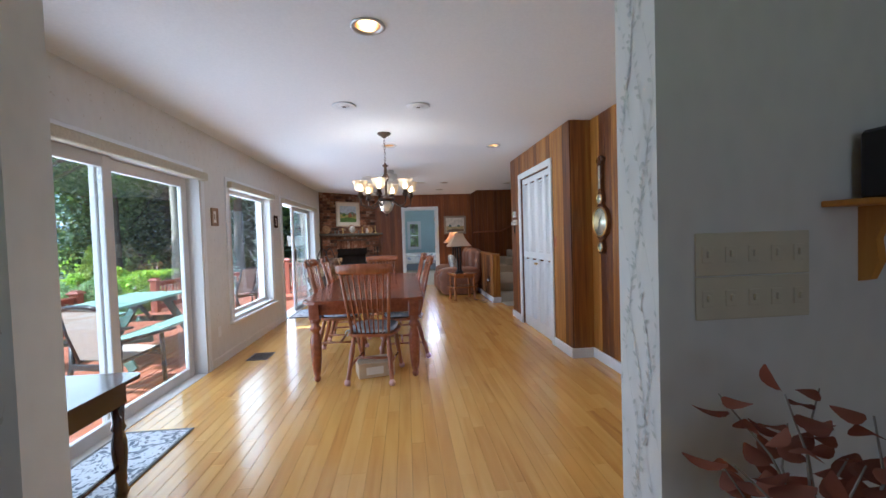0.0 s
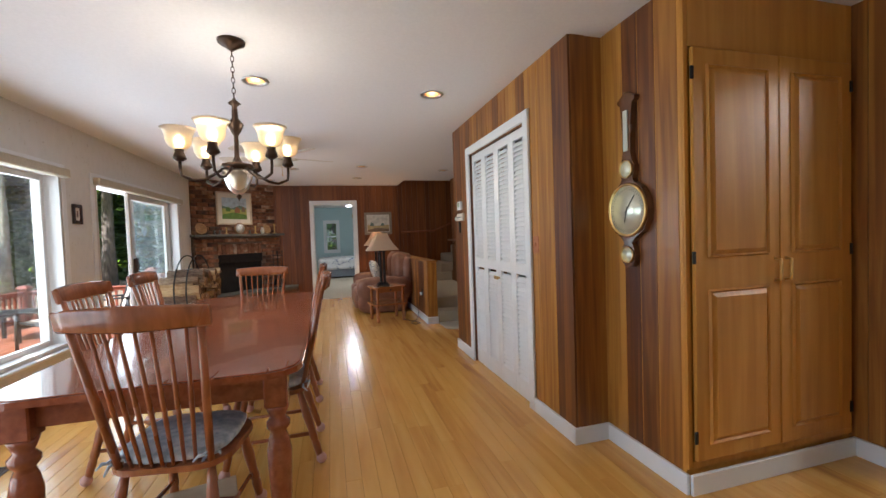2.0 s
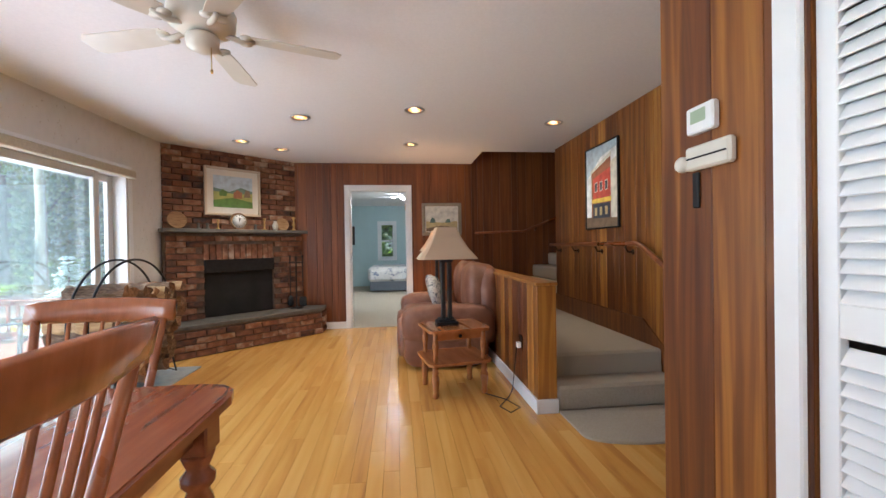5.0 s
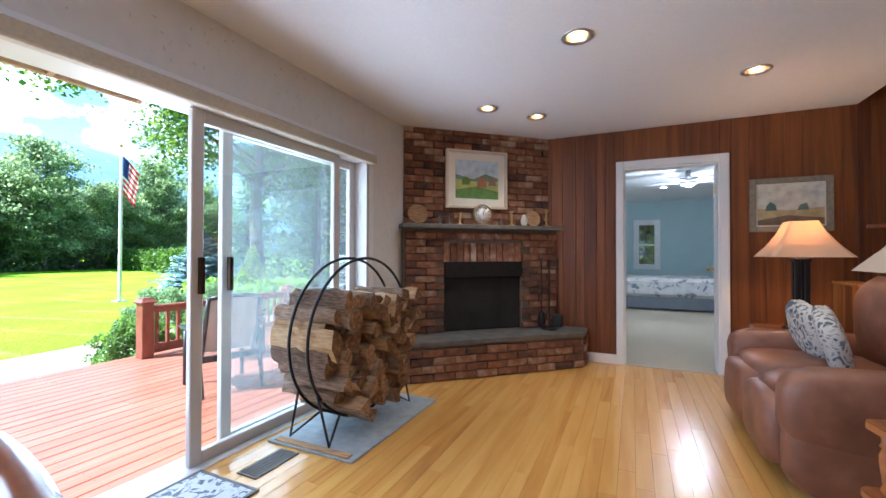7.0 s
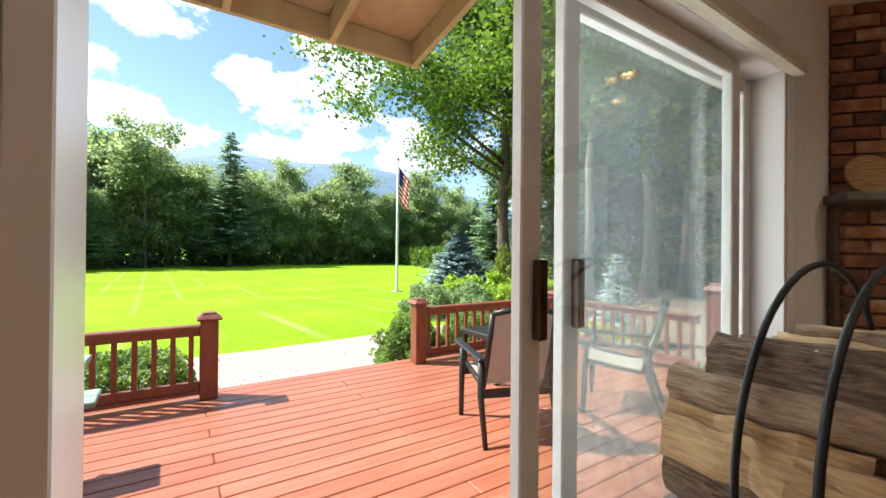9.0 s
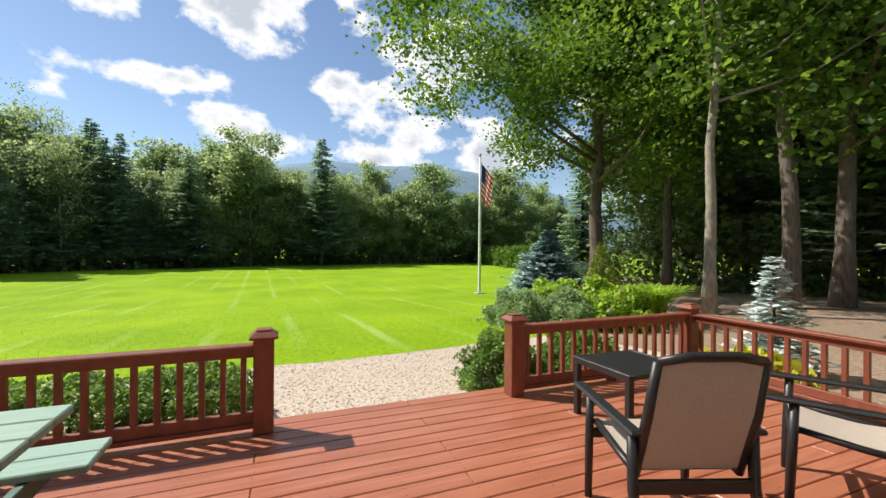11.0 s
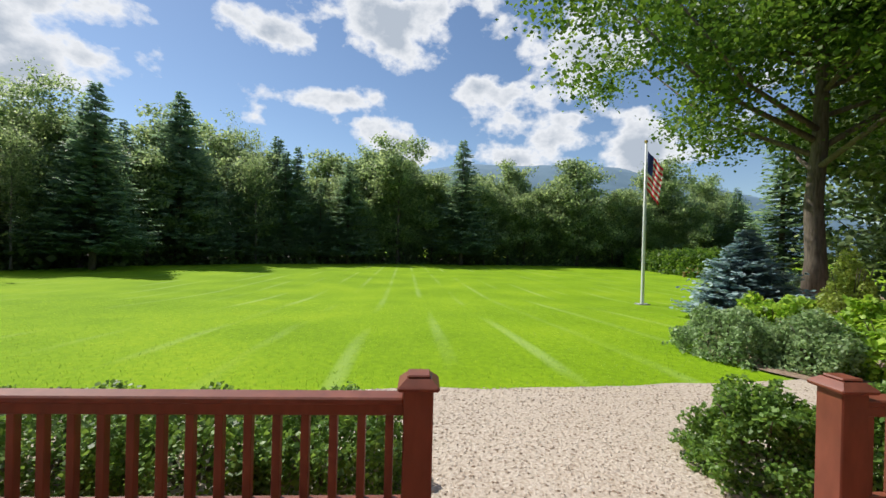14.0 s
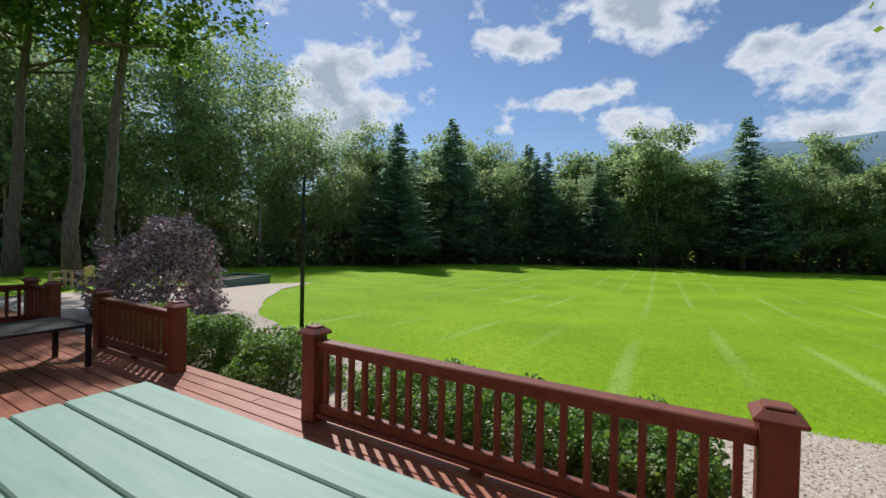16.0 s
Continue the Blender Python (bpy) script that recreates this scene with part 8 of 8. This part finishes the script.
def kitchen():
    t = thing("kitchen_counter", "low pine counter end with a wooden top", "counter", None)
    part("top", G().box(1.60, 3.3, 1.252, 1.70, 0.865, 0.90, 0.006), M_OAK, t)
    part("body", G().box(1.63, 3.3, 1.252, 1.67, 0.0, 0.864, 0.003), M_CREAMW, t)
    part("corner_post", G().box(1.623, 1.67, 1.63, 1.677, 0.0, 0.864, 0.004), M_CREAMW, t)
    t = thing("refrigerator", "stainless steel refrigerator with a water dispenser", "refrigerator", Matrix.Translation((4.62, 3.5, 0)))
    part("body", G().box(0.0, 0.75, -0.5, 0.45, 0.03, 1.78, 0.01), M_CHROME, t)
    for y0, y1 in ((-0.5, -0.03), (-0.02, 0.45)):
        d = part("door", G().box(-0.06, -0.002, y0, y1, 0.08, 1.77, 0.012), M_CHROME, t)
        part("handle", G().tube([(-0.06, y1 - 0.05 if y0 < -0.1 else y0 + 0.05, 0.6), (-0.1, y1 - 0.05 if y0 < -0.1 else y0 + 0.05, 0.64), (-0.1, y1 - 0.05 if y0 < -0.1 else y0 + 0.05, 1.5), (-0.06, y1 - 0.05 if y0 < -0.1 else y0 + 0.05, 1.54)], 0.012, 8), M_CHROME, d)
    part("dispenser", G().box(-0.066, -0.0605, 0.06, 0.32, 1.05, 1.4, 0.004), M_BLACKP, t, "black water dispenser")
    for k, y in enumerate((3.06, 3.54)):
        c = thing("wall_cabinet", "honey-oak kitchen wall cabinet over the refrigerator", "cabinet", Matrix.Translation((4.75, y, 1.86)), "kitchen cabinets")
        part("body", G().box(0, 0.5, 0, 0.47, 0, 0.42), M_OAK, c)
        d = part("door", G().box(-0.02, -0.001, 0.01, 0.46, 0.01, 0.41, 0.004), M_OAK, c)
        part("panel", G().box(-0.026, -0.0201, 0.09, 0.38, 0.09, 0.33, 0.004), M_OAK, d)
        part("handle", G().tube([(-0.02, 0.42 if k == 0 else 0.05, 0.05), (-0.045, 0.42 if k == 0 else 0.05, 0.06), (-0.045, 0.42 if k == 0 else 0.05, 0.13), (-0.02, 0.42 if k == 0 else 0.05, 0.14)], 0.005, 6), M_BRASS, d)
    # fill lamp added to brighten the kitchen; it has no fixture
    lamp(5.0, 2.2, 2.38, 22, (1.0, 0.93, 0.82), 0.2)


M_CREAMW = grained("pale_pine", [(0.3, (0.50, 0.33, 0.17)), (0.8, (0.62, 0.44, 0.25))], (18, 18, 1.5), 1.0, 0.5, 0, 0, 0.03)


def bedroom():
    f = tagged(new("window_2"), "white bedroom window looking onto trees", "window", "", "structure")
    y0, y1 = BY - 0.03, BY + 0.08
    g = G().box(0.66, 0.70, y0, y1, 0.86, 1.90, 0.004).box(1.04, 1.08, y0, y1, 0.86, 1.90, 0.004).box(0.70, 1.04, y0, y1, 1.86, 1.90, 0.004).box(0.70, 1.04, y0, y1, 0.86, 0.90, 0.004).box(0.70, 1.04, y0 + 0.03, y1 - 0.03, 1.36, 1.395, 0.003)
    part("window_frame", g, M_WHITE, f)
    y2, y3 = BY - 0.024, BY - 0.001
    part("casing", G().box(0.58, 0.66, y2, y3, 0.78, 1.98, 0.004).box(1.08, 1.16, y2, y3, 0.78, 1.98, 0.004).box(0.66, 1.08, y2, y3, 1.90, 1.98, 0.004).box(0.66, 1.08, y2, y3, 0.78, 0.86, 0.004), M_WHITE, f)
    p = part("pane", G().box(0.70, 1.04, BY + 0.035, BY + 0.04, 0.90, 1.86), M_CLEAR, f)
    p.visible_shadow = False
    t = thing("bed", "bed with a white floral quilt and gray bed skirt", "bed", pose(1.66, 16.40, 0))
    part("mattress", G().box(-1.25, 0.9, -0.75, 0.75, 0.32, 0.62, 0.05), M_WHITE, t)
    part("quilt", G().box(-1.27, 0.45, -0.78, 0.775, 0.27, 0.66, 0.07), M_QUILT, t, "white quilt with blue flowers")
    part("bed_skirt", G().box(-1.22, 0.88, -0.72, 0.72, 0.03, 0.32, 0.02), M_SKIRT, t, "gray pleated bed skirt")
    for y in (-0.35, 0.35):
        part("pillow", G(True).blob(0.62, y, 0.80, 0.14, 0.32, 0.2, 20, 0.6, 0.05), M_QUILT, t)
    d = tagged(new("door_3"), "white bedroom door standing open", "door", "", "structure")
    d.matrix_basis = Matrix.Translation((1.318, YB + 0.15, 0)) @ Matrix.Rotation(radians(82), 4, "Z")
    part("leaf", G().box(0, 0.80, -0.018, 0.018, 0.012, 2.02, 0.004), M_WHITE, d)
    part("door_handle", G().at(Matrix.Translation((0.74, 0.018, 0.98)) @ Matrix.Rotation(radians(-90), 4, "X")).lathe([(0.03, 0), (0.026, 0.008), (0.01, 0.012), (0.01, 0.035), (0.027, 0.05), (0.02, 0.07), (0, 0.073)], 14), M_BRASS, d)
    part("hinge", G().box(-0.012, 0.004, -0.022, 0.022, 1.75, 1.84), M_BRASS, d)
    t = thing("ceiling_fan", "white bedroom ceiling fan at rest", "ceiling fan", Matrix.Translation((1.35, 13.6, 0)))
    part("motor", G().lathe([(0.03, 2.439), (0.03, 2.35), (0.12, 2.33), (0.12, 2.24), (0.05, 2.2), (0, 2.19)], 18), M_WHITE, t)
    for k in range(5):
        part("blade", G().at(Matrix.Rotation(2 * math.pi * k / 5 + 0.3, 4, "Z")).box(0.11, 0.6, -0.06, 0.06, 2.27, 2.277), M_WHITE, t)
    for x, y in ((0.9, 12.6), (1.9, 12.9), (1.1, 15.2)):
        recessed(x, y)
    # added bedroom fill below the fan, which carries no bulb
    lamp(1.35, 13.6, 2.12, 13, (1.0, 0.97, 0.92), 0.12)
    # flat black panel on the far wall, no lamp
    t = thing("nightstand_lamp", "dark switch-like wall panel in the bedroom", "wall panel", Matrix.Translation((-0.1, BY - 0.01, 1.55)))
    part("panel", G().box(-0.25, 0.0, -0.03, 0, -0.28, 0.28, 0.01), M_BLACKP, t)


M_QUILT = grained("floral_quilt", [(0.40, (0.20, 0.24, 0.36)), (0.47, (0.66, 0.66, 0.66)), (0.7, (0.76, 0.76, 0.76))], (7, 7, 7), 1.0, 0.95, 0, 0, 0.15, detail=2.0, distortion=1.0)
M_SKIRT = plain("gray_skirt", (0.20, 0.22, 0.26), 0.95)

dining_set()
chandelier()
for x, y in CANS:
    recessed(x, y)
for x, y in ((0.01, 3.455), (0.643, 3.473)):
    recessed(x, y, cover=True)
ceiling_fan()
closet_doors()
tall_cabinet()
barometer()
pictures()
mantel_things()
fire_tools()
log_rack()
floor_grille(-1.30, -1.07, 4.5, 4.8)
floor_grille(-1.32, -1.18, 7.78, 8.08)
door_mat(-1.49, -1.10, 6.95, 7.70)
door_mat(-1.49, -1.05, 1.98, 2.85)
end_table(1.62, 8.17, 10, 0.225, 0.96)
table_lamp(1.57, 8.19, 0.538, 1.06, "black iron column lamp with a pale linen shade", False)
end_table(1.72, 10.36)
table_lamp(1.72, 10.25, 0.56, 1.1, "black iron column lamp with a glowing linen shade", True)
loveseat()
handrails()
wall_devices()
dried_leaves()
near_chair()
kitchen()
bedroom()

# ---- things on the deck and in the garden ----
def picnic_table():
    """Long axis along y; A-frame legs, boards in the top and the two benches."""
    t = thing("picnic_table", "pale green painted wooden picnic table with attached benches", "picnic table", pose(-3.315, 5.65, DZ, 0, 0, 0.8))
    L = 0.97
    for k in range(5):
        x = -0.395 + 0.158 * k
        part("top_board", G().box(x + 0.004, x + 0.154, -L, L, 0.715, 0.75, 0.006), M_GREENP, t)
    for sx in (-1, 1):
        for k in range(2):
            x = sx * 0.66 - 0.143 + 0.143 * k
            part("bench_board", G().box(x + 0.003, x + 0.140, -L, L, 0.415, 0.45, 0.006), M_GREENP, t)
    for sy in (-0.72, 0.72):
        part("cleat", G().box(-0.34, 0.34, sy - 0.02, sy + 0.02, 0.63, 0.7145, 0.004), M_GREEND, t)
        part("bench_bearer", G().box(-0.78, 0.78, sy + 0.021, sy + 0.059, 0.33, 0.4145, 0.004), M_GREEND, t)
        for sx in (-1, 1):
            a = math.atan2(0.42, 0.70)
            part("leg", G().at(Matrix.Translation((sx * 0.38, sy, 0.355)) @ Matrix.Rotation(-sx * a, 4, "Y")).box(-0.05, 0.05, -0.0195, 0.0205, -0.40, 0.41, 0.004), M_GREEND, t)
        part("brace", G().tube([(0, sy * 0.96, 0.36), (0, sy * 0.45, 0.70)], 0.025, 6), M_GREEND, t)


M_GREEND = grained("green_stain_legs", [(0.3, (0.045, 0.10, 0.085)), (0.8, (0.08, 0.15, 0.125))], (30, 30, 3), 1.0, 0.6, 0, 0, 0.05)


def patio_chair(m, label):
    """Sling chair with arms; faces local -y... the back is at +y."""
    t = thing("patio_chair", label, "chair", m, "patio chairs")
    for s in (-1, 1):
        x = s * 0.27
        part("front_leg", G().tube([(x, -0.27, 0.0), (x, -0.26, 0.3), (x, -0.25, 0.56)], [0.02, 0.024, 0.022], 8), M_BLACKP, t)
        part("rear_leg", G().tube([(x, 0.33, 0.0), (x, 0.22, 0.32), (x, 0.21, 0.58)], [0.018, 0.024, 0.022], 8), M_BLACKP, t)
        part("arm", G().at(Matrix.Translation((x, 0, 0))).box(-0.034, 0.034, -0.42, 0.26, 0.56, 0.585, 0.01), M_BLACKP, t)
        part("back_post", G().tube([(s * 0.235, 0.17, 0.36), (s * 0.235, 0.27, 0.65), (s * 0.225, 0.33, 0.90)], [0.02, 0.022, 0.02], 8), M_BLACKP, t)
        part("seat_rail", G().tube([(s * 0.235, -0.25, 0.42), (s * 0.235, 0.0, 0.385), (s * 0.235, 0.18, 0.37)], 0.018, 8), M_BLACKP, t)
    part("crossbar", G().box(-0.27, 0.27, 0.205, 0.235, 0.30, 0.36, 0.006), M_BLACKP, t)
    part("crossbar", G().box(-0.27, 0.27, -0.27, -0.24, 0.33, 0.38, 0.006), M_BLACKP, t)
    part("top_rail", G(True).tube([(-0.225, 0.33, 0.90), (-0.1, 0.345, 0.925), (0.1, 0.345, 0.925), (0.225, 0.33, 0.90)], 0.021, 8), M_BLACKP, t)
    n = 8
    pts = [(-0.26, 0.425), (-0.1, 0.39), (0.05, 0.375), (0.165, 0.38)]
    g = G(True).add([(sx * 0.228, y, z) for y, z in pts for sx in (-1, 1)] + [(sx * 0.228, y, z - 0.006) for y, z in pts for sx in (-1, 1)], [(2 * k, 2 * k + 1, 2 * k + 3, 2 * k + 2) for k in range(3)] + [(8 + 2 * k + 2, 8 + 2 * k + 3, 8 + 2 * k + 1, 8 + 2 * k) for k in range(3)])
    part("seat", g, M_SLING, t, "taupe woven sling")
    pts = [(0.18, 0.39), (0.225, 0.52), (0.275, 0.66), (0.335, 0.90)]
    g = G(True).add([(sx * 0.228, y, z) for y, z in pts for sx in (-1, 1)] + [(sx * 0.228, y + 0.006, z) for y, z in pts for sx in (-1, 1)], [(2 * k, 2 * k + 1, 2 * k + 3, 2 * k + 2) for k in range(3)] + [(8 + 2 * k + 2, 8 + 2 * k + 3, 8 + 2 * k + 1, 8 + 2 * k) for k in range(3)])
    part("backrest", g, M_SLING, t, "taupe woven sling")
    return t


def side_table(m, w, d, h, label):
    t = thing("patio_table", label, "table", m, "patio tables")
    part("tabletop", G().box(-w / 2 + 0.03, w / 2 - 0.03, -d / 2, d / 2, h - 0.03, h, 0.005), M_BLACKP, t)
    for s in (-1, 1):
        part("edge_rail", G().box(s * (w / 2 - 0.015) - 0.014, s * (w / 2 - 0.015) + 0.014, -d / 2, d / 2, h - 0.05, h + 0.004, 0.006), M_BLACKP, t)
        for q in (-1, 1):
            part("leg", G().box(s * (w / 2 - 0.03) - 0.024, s * (w / 2 - 0.03) + 0.024, q * (d / 2 - 0.03) - 0.024, q * (d / 2 - 0.03) + 0.024, 0, h - 0.031, 0.005), M_BLACKP, t)


def flagpole():
    x, y = -19.35, 16.3
    t = thing("flagpole", "white flagpole with a ball top on a small base", "flagpole", Matrix.Translation((x, y, lawn_z(x, y))))
    part("pole", G().lathe([(0.075, 0), (0.07, 0.1), (0.06, 3.0), (0.04, 6.6)], 12), M_WHITE, t)
    part("base", G().box(-0.22, 0.22, -0.22, 0.22, -0.02, 0.05, 0.01), M_STONE, t)
    part("ball", G(True).blob(0, 0, 6.68, 0.075, 0.075, 0.075, 12), M_BRASS, t)
    part("halyard", G().tube([(0.06, 0.04, 1.3), (0.07, 0.04, 6.4)], 0.006, 5), M_WHITE, t)
    f = thing("flag", "striped red and white flag with a blue canton, hanging limp", "flag", Matrix.Translation((x, y, lawn_z(x, y))))
    stripes = 13
    n = 18
    H0 = 1.60

    def cloth(u, v):
        """u along the fly, v down the hoist; the fly end sags in folds."""
        sag = 0.78 * u ** 1.05
        side = 0.06 + 0.58 * u * (1 - 0.25 * v)
        fold = 0.15 * math.sin(u * 10.0 + v * 2.4) * (0.25 + u)
        return (0.49 * side - 0.87 * fold, 0.87 * side + 0.49 * fold, 6.30 - v * H0 * (1 - 0.08 * u) - sag)

    for k in range(stripes):
        v0, v1 = k / stripes, (k + 1) / stripes
        u0 = 0.4 if k < 7 else 0.0
        us = [u0 + (1 - u0) * j / n for j in range(n + 1)]
        vs = [cloth(u, v) for u in us for v in (v0, v1)]
        part("stripe", G(True).add(vs, [(2 * j, 2 * j + 1, 2 * j + 3, 2 * j + 2) for j in range(n)]), M_FLAGR if k % 2 == 0 else M_FLAGW, f)
    us = [0.4 * j / 8 for j in range(9)]
    vs = [cloth(u, v) for u in us for v in (0, 7 / 26, 7 / 13)]
    part("canton", G(True).add(vs, [(3 * j + q, 3 * j + q + 1, 3 * j + 4 + q, 3 * j + 3 + q) for j in range(8) for q in range(2)]), M_FLAGB, f)


M_FLAGR, M_FLAGW, M_FLAGB = [leafy(n, [(0.0, c), (1.0, c)], 0.4, 0.8) for n, c in (("flag_red", (0.62, 0.03, 0.05)), ("flag_white", (0.78, 0.77, 0.76)), ("flag_blue", (0.03, 0.045, 0.20)))]
for _m in (M_FLAGR, M_FLAGW, M_FLAGB):
    _h = _m.node_tree.nodes["Hue/Saturation/Value"]
    _h.inputs["Hue"].default_value, _h.inputs["Saturation"].default_value, _h.inputs["Value"].default_value = 0.5, 1.0, 1.0


def lamp_pole():
    x, y = -8.35, 0.3
    z = lawn_z(x, y)
    t = thing("bird_feeder_pole", "dark green metal pole with a small hook on top", "pole", Matrix.Translation((x, y, z)))
    part("lower_tube", G().lathe([(0.042, -0.02), (0.042, 2.3), (0.03, 2.32)], 12), M_POLE, t)
    part("upper_tube", G().lathe([(0.028, 2.32), (0.028, 2.98), (0.0, 3.0)], 12), M_POLE, t)
    part("hook", G().tube([(0, 0, 2.97), (-0.05, -0.12, 3.0), (-0.08, -0.25, 3.02)], 0.008, 6), M_POLE, t)


M_POLE = plain("green_black_metal", (0.012, 0.022, 0.020), 0.5, 0.2)


def garden_far():
    t = thing("raised_bed", "low dark green timber raised bed past the path", "planter", pose(-13.0, -9.4, lawn_z(-13, -9.4), 0, 0, 25))
    for a in ((-1.6, 1.6, -0.8, -0.72), (-1.6, 1.6, 0.72, 0.8), (-1.6, -1.52, -0.72, 0.72), (1.52, 1.6, -0.72, 0.72)):
        part("plank", G().box(*a, -0.05, 0.36, 0.01), M_GREEND, t)
    part("soil", G().box(-1.52, 1.52, -0.72, 0.72, 0.0, 0.27), M_SOIL, t)
    for k, (x, y, a) in enumerate(((-8.0, -10.4, 40), (-9.2, -11.2, 75))):
        t = thing("garden_chair", "slatted natural wood lounge chair past the deck", "chair", pose(x, y, lawn_z(x, y), 0, 0, a), "garden chairs")
        for j in range(5):
            part("back_slat", G().at(Matrix.Rotation(radians(-22), 4, "X")).box(-0.26 + 0.105 * j, -0.17 + 0.105 * j, 0.28, 0.30, 0.25, 0.95 - 0.03 * abs(j - 2), 0.004), M_CREAMW, t)
            part("seat_slat", G().box(-0.27, 0.27, -0.3 + 0.12 * j, -0.2 + 0.12 * j, 0.33 - 0.02 * j, 0.35 - 0.02 * j, 0.004), M_CREAMW, t)
        for s in (-1, 1):
            part("arm", G().box(s * 0.34 - 0.06, s * 0.34 + 0.06, -0.42, 0.32, 0.55, 0.575, 0.006), M_CREAMW, t)
            part("leg", G().box(s * 0.31 - 0.02, s * 0.31 + 0.02, -0.36, -0.26, 0, 0.549, 0.004), M_CREAMW, t)
            part("leg", G().box(s * 0.31 - 0.02, s * 0.31 + 0.02, 0.26, 0.34, 0, 0.549, 0.004), M_CREAMW, t)
    # low garden bench by the far hedge
    bx, by = -40.0, 32.4
    t = thing("garden_bench", "small reddish garden bench by the far hedge", "bench", pose(bx, by, lawn_z(bx, by), 0, 0, 10))
    part("seat", G().box(-0.8, 0.8, -0.25, 0.25, 0.42, 0.48, 0.01), M_LOGEND, t)
    part("backrest", G().box(-0.8, 0.8, 0.2, 0.25, 0.5, 0.9, 0.01), M_LOGEND, t)
    for s in (-0.7, 0.7):
        part("leg", G().box(s - 0.04, s + 0.04, -0.22, 0.24, 0, 0.42), M_LOGEND, t)
    # roofed feeder on posts beside the bed
    fx, fy = -3.3, 16.2
    t = thing("roofed_feeder", "small shingle-roofed wooden feeder on two posts", "bird feeder", pose(fx, fy, lawn_z(fx, fy), 0, 0, 20))
    for s in (-0.45, 0.45):
        part("post", G().box(s - 0.05, s + 0.05, -0.05, 0.05, -0.05, 1.5, 0.006), M_BEIGE, t)
    part("tray", G().box(-0.55, 0.55, -0.25, 0.25, 1.0, 1.06, 0.006), M_BEIGE, t)
    for s in (-1, 1):
        part("roof_panel", G().at(Matrix.Translation((0, 0, 1.95)) @ Matrix.Rotation(radians(s * 38), 4, "X")).box(-0.75, 0.75, -0.62 if s > 0 else 0.0, 0.0 if s > 0 else 0.62, -0.03, 0.0, 0.004), M_SLATE, t)


picnic_table()
chair1 = patio_chair(pose(-3.18, 9.09, DZ, 0, 0, -110), "black resin patio chair with a taupe sling seat")
copy_thing(chair1, pose(-2.95, 10.2, DZ, 0, 0, -60))
tagged(copy_thing(chair1, pose(-2.4, 4.2, DZ, 0, 0, 165)), "black resin patio chair beside the picnic table")
side_table(pose(-4.2, 9.94, DZ, 0, 0, 90), 0.64, 0.60, 0.47, "black resin slatted side table on the deck")
side_table(pose(-4.15, 0.9, DZ, 0, 0, 5), 0.95, 0.8, 0.47, "black low patio table at the shady end")
flagpole()
lamp_pole()
garden_far()

# ---- pieces: bricks and floor planks ----
brick_field(FM @ Matrix.Translation((0, 0, 0)), FL, 1.45, H, None, 0.0, as_parts=False)
brick_field(FM @ Matrix.Translation((0, LOW, 0)), FL + 0.04, 0.365, 1.395, lambda u, z: U0 - 0.02 < u < U1 + 0.02 and z < FZ1 + 0.20, 0.0)
k = 0
while U0 - 0.02 + 0.0725 * k < U1 - 0.02:
    o = new("brick", brick_mesh(0.062, 0.195))
    o.matrix_basis = FM @ Matrix.Translation((U0 - 0.012 + 0.0725 * k, LOW - 0.008, FZ1 + 0.006))
    o.parent = fireplace
    k += 1
HA, HE = Vector((-1.53, 9.16, 0)), Vector((0.10, 10.67, 0))
HD = (HE - HA).normalized()
HM = Matrix(((HD.x, HD.y, 0, HA.x), (HD.y, -HD.x, 0, HA.y), (0, 0, 1, 0), (0, 0, 0, 1)))
brick_field(HM, (HE - HA).length, 0.012, 0.318, None, 0.0)
brick_field(Matrix(((0, 1, 0, 0.10), (1, 0, 0, 10.69), (0, 0, 1, 0), (0, 0, 0, 1))), 0.245, 0.012, 0.318, None, 0.0)
if FAR_BRICKS.f:
    FAR_BRICKS.at(None)
    o = part("brickwork", FAR_BRICKS, M_BRICK, fireplace, "courses of old brick above the mantel")
    tagged(o, kind="stuff")

PLANKS = {}
REST = G()


def floor_planks():
    rng = random.Random(9)
    w, n = 0.084, 0
    x, col = XW + 0.002, 0
    while x < 3.54:
        lo, hi = -3.0, (YB - 0.001)
        if x > XC - 0.004:
            hi = 3.97 if x < 2.42 else 3.33
        y = lo - rng.uniform(0, 1.2)
        while y < hi:
            ln = rng.choice((0.7, 0.95, 1.25, 1.6, 2.0))
            a, b = max(y, lo), min(y + ln, hi)
            if b - a > 0.03:
                near = 2.3 < a < 9.2 and -0.6 < x < 2.2 and n < 295
                if near:
                    key = round(b - a, 3)
                    if key not in PLANKS:
                        PLANKS[key] = G().box(0.0004, w - 0.0004, 0.0004, b - a - 0.0004, -0.02, 0, 0.0012).mesh("plank", M_MAPLE)
                    o = new("plank", PLANKS[key])
                    o.location = (x, a, 0)
                    o.parent = floor
                    n += 1
                else:
                    REST.box(x + 0.0004, x + w - 0.0004, a + 0.0004, b - 0.0004, -0.02, 0, 0.0012)
            y += ln
        x += w
        col += 1
    for k in range(13):
        x0 = XC + 0.0725 + k * w
        if x0 < 3.24:
            REST.box(x0 + 0.0004, min(x0 + w, 3.25) - 0.0004, 6.25, 7.57, -0.02, 0, 0.0012)
    o = part("planks", REST, M_MAPLE, floor, "maple floor planks")
    tagged(o, kind="stuff")


floor_planks()
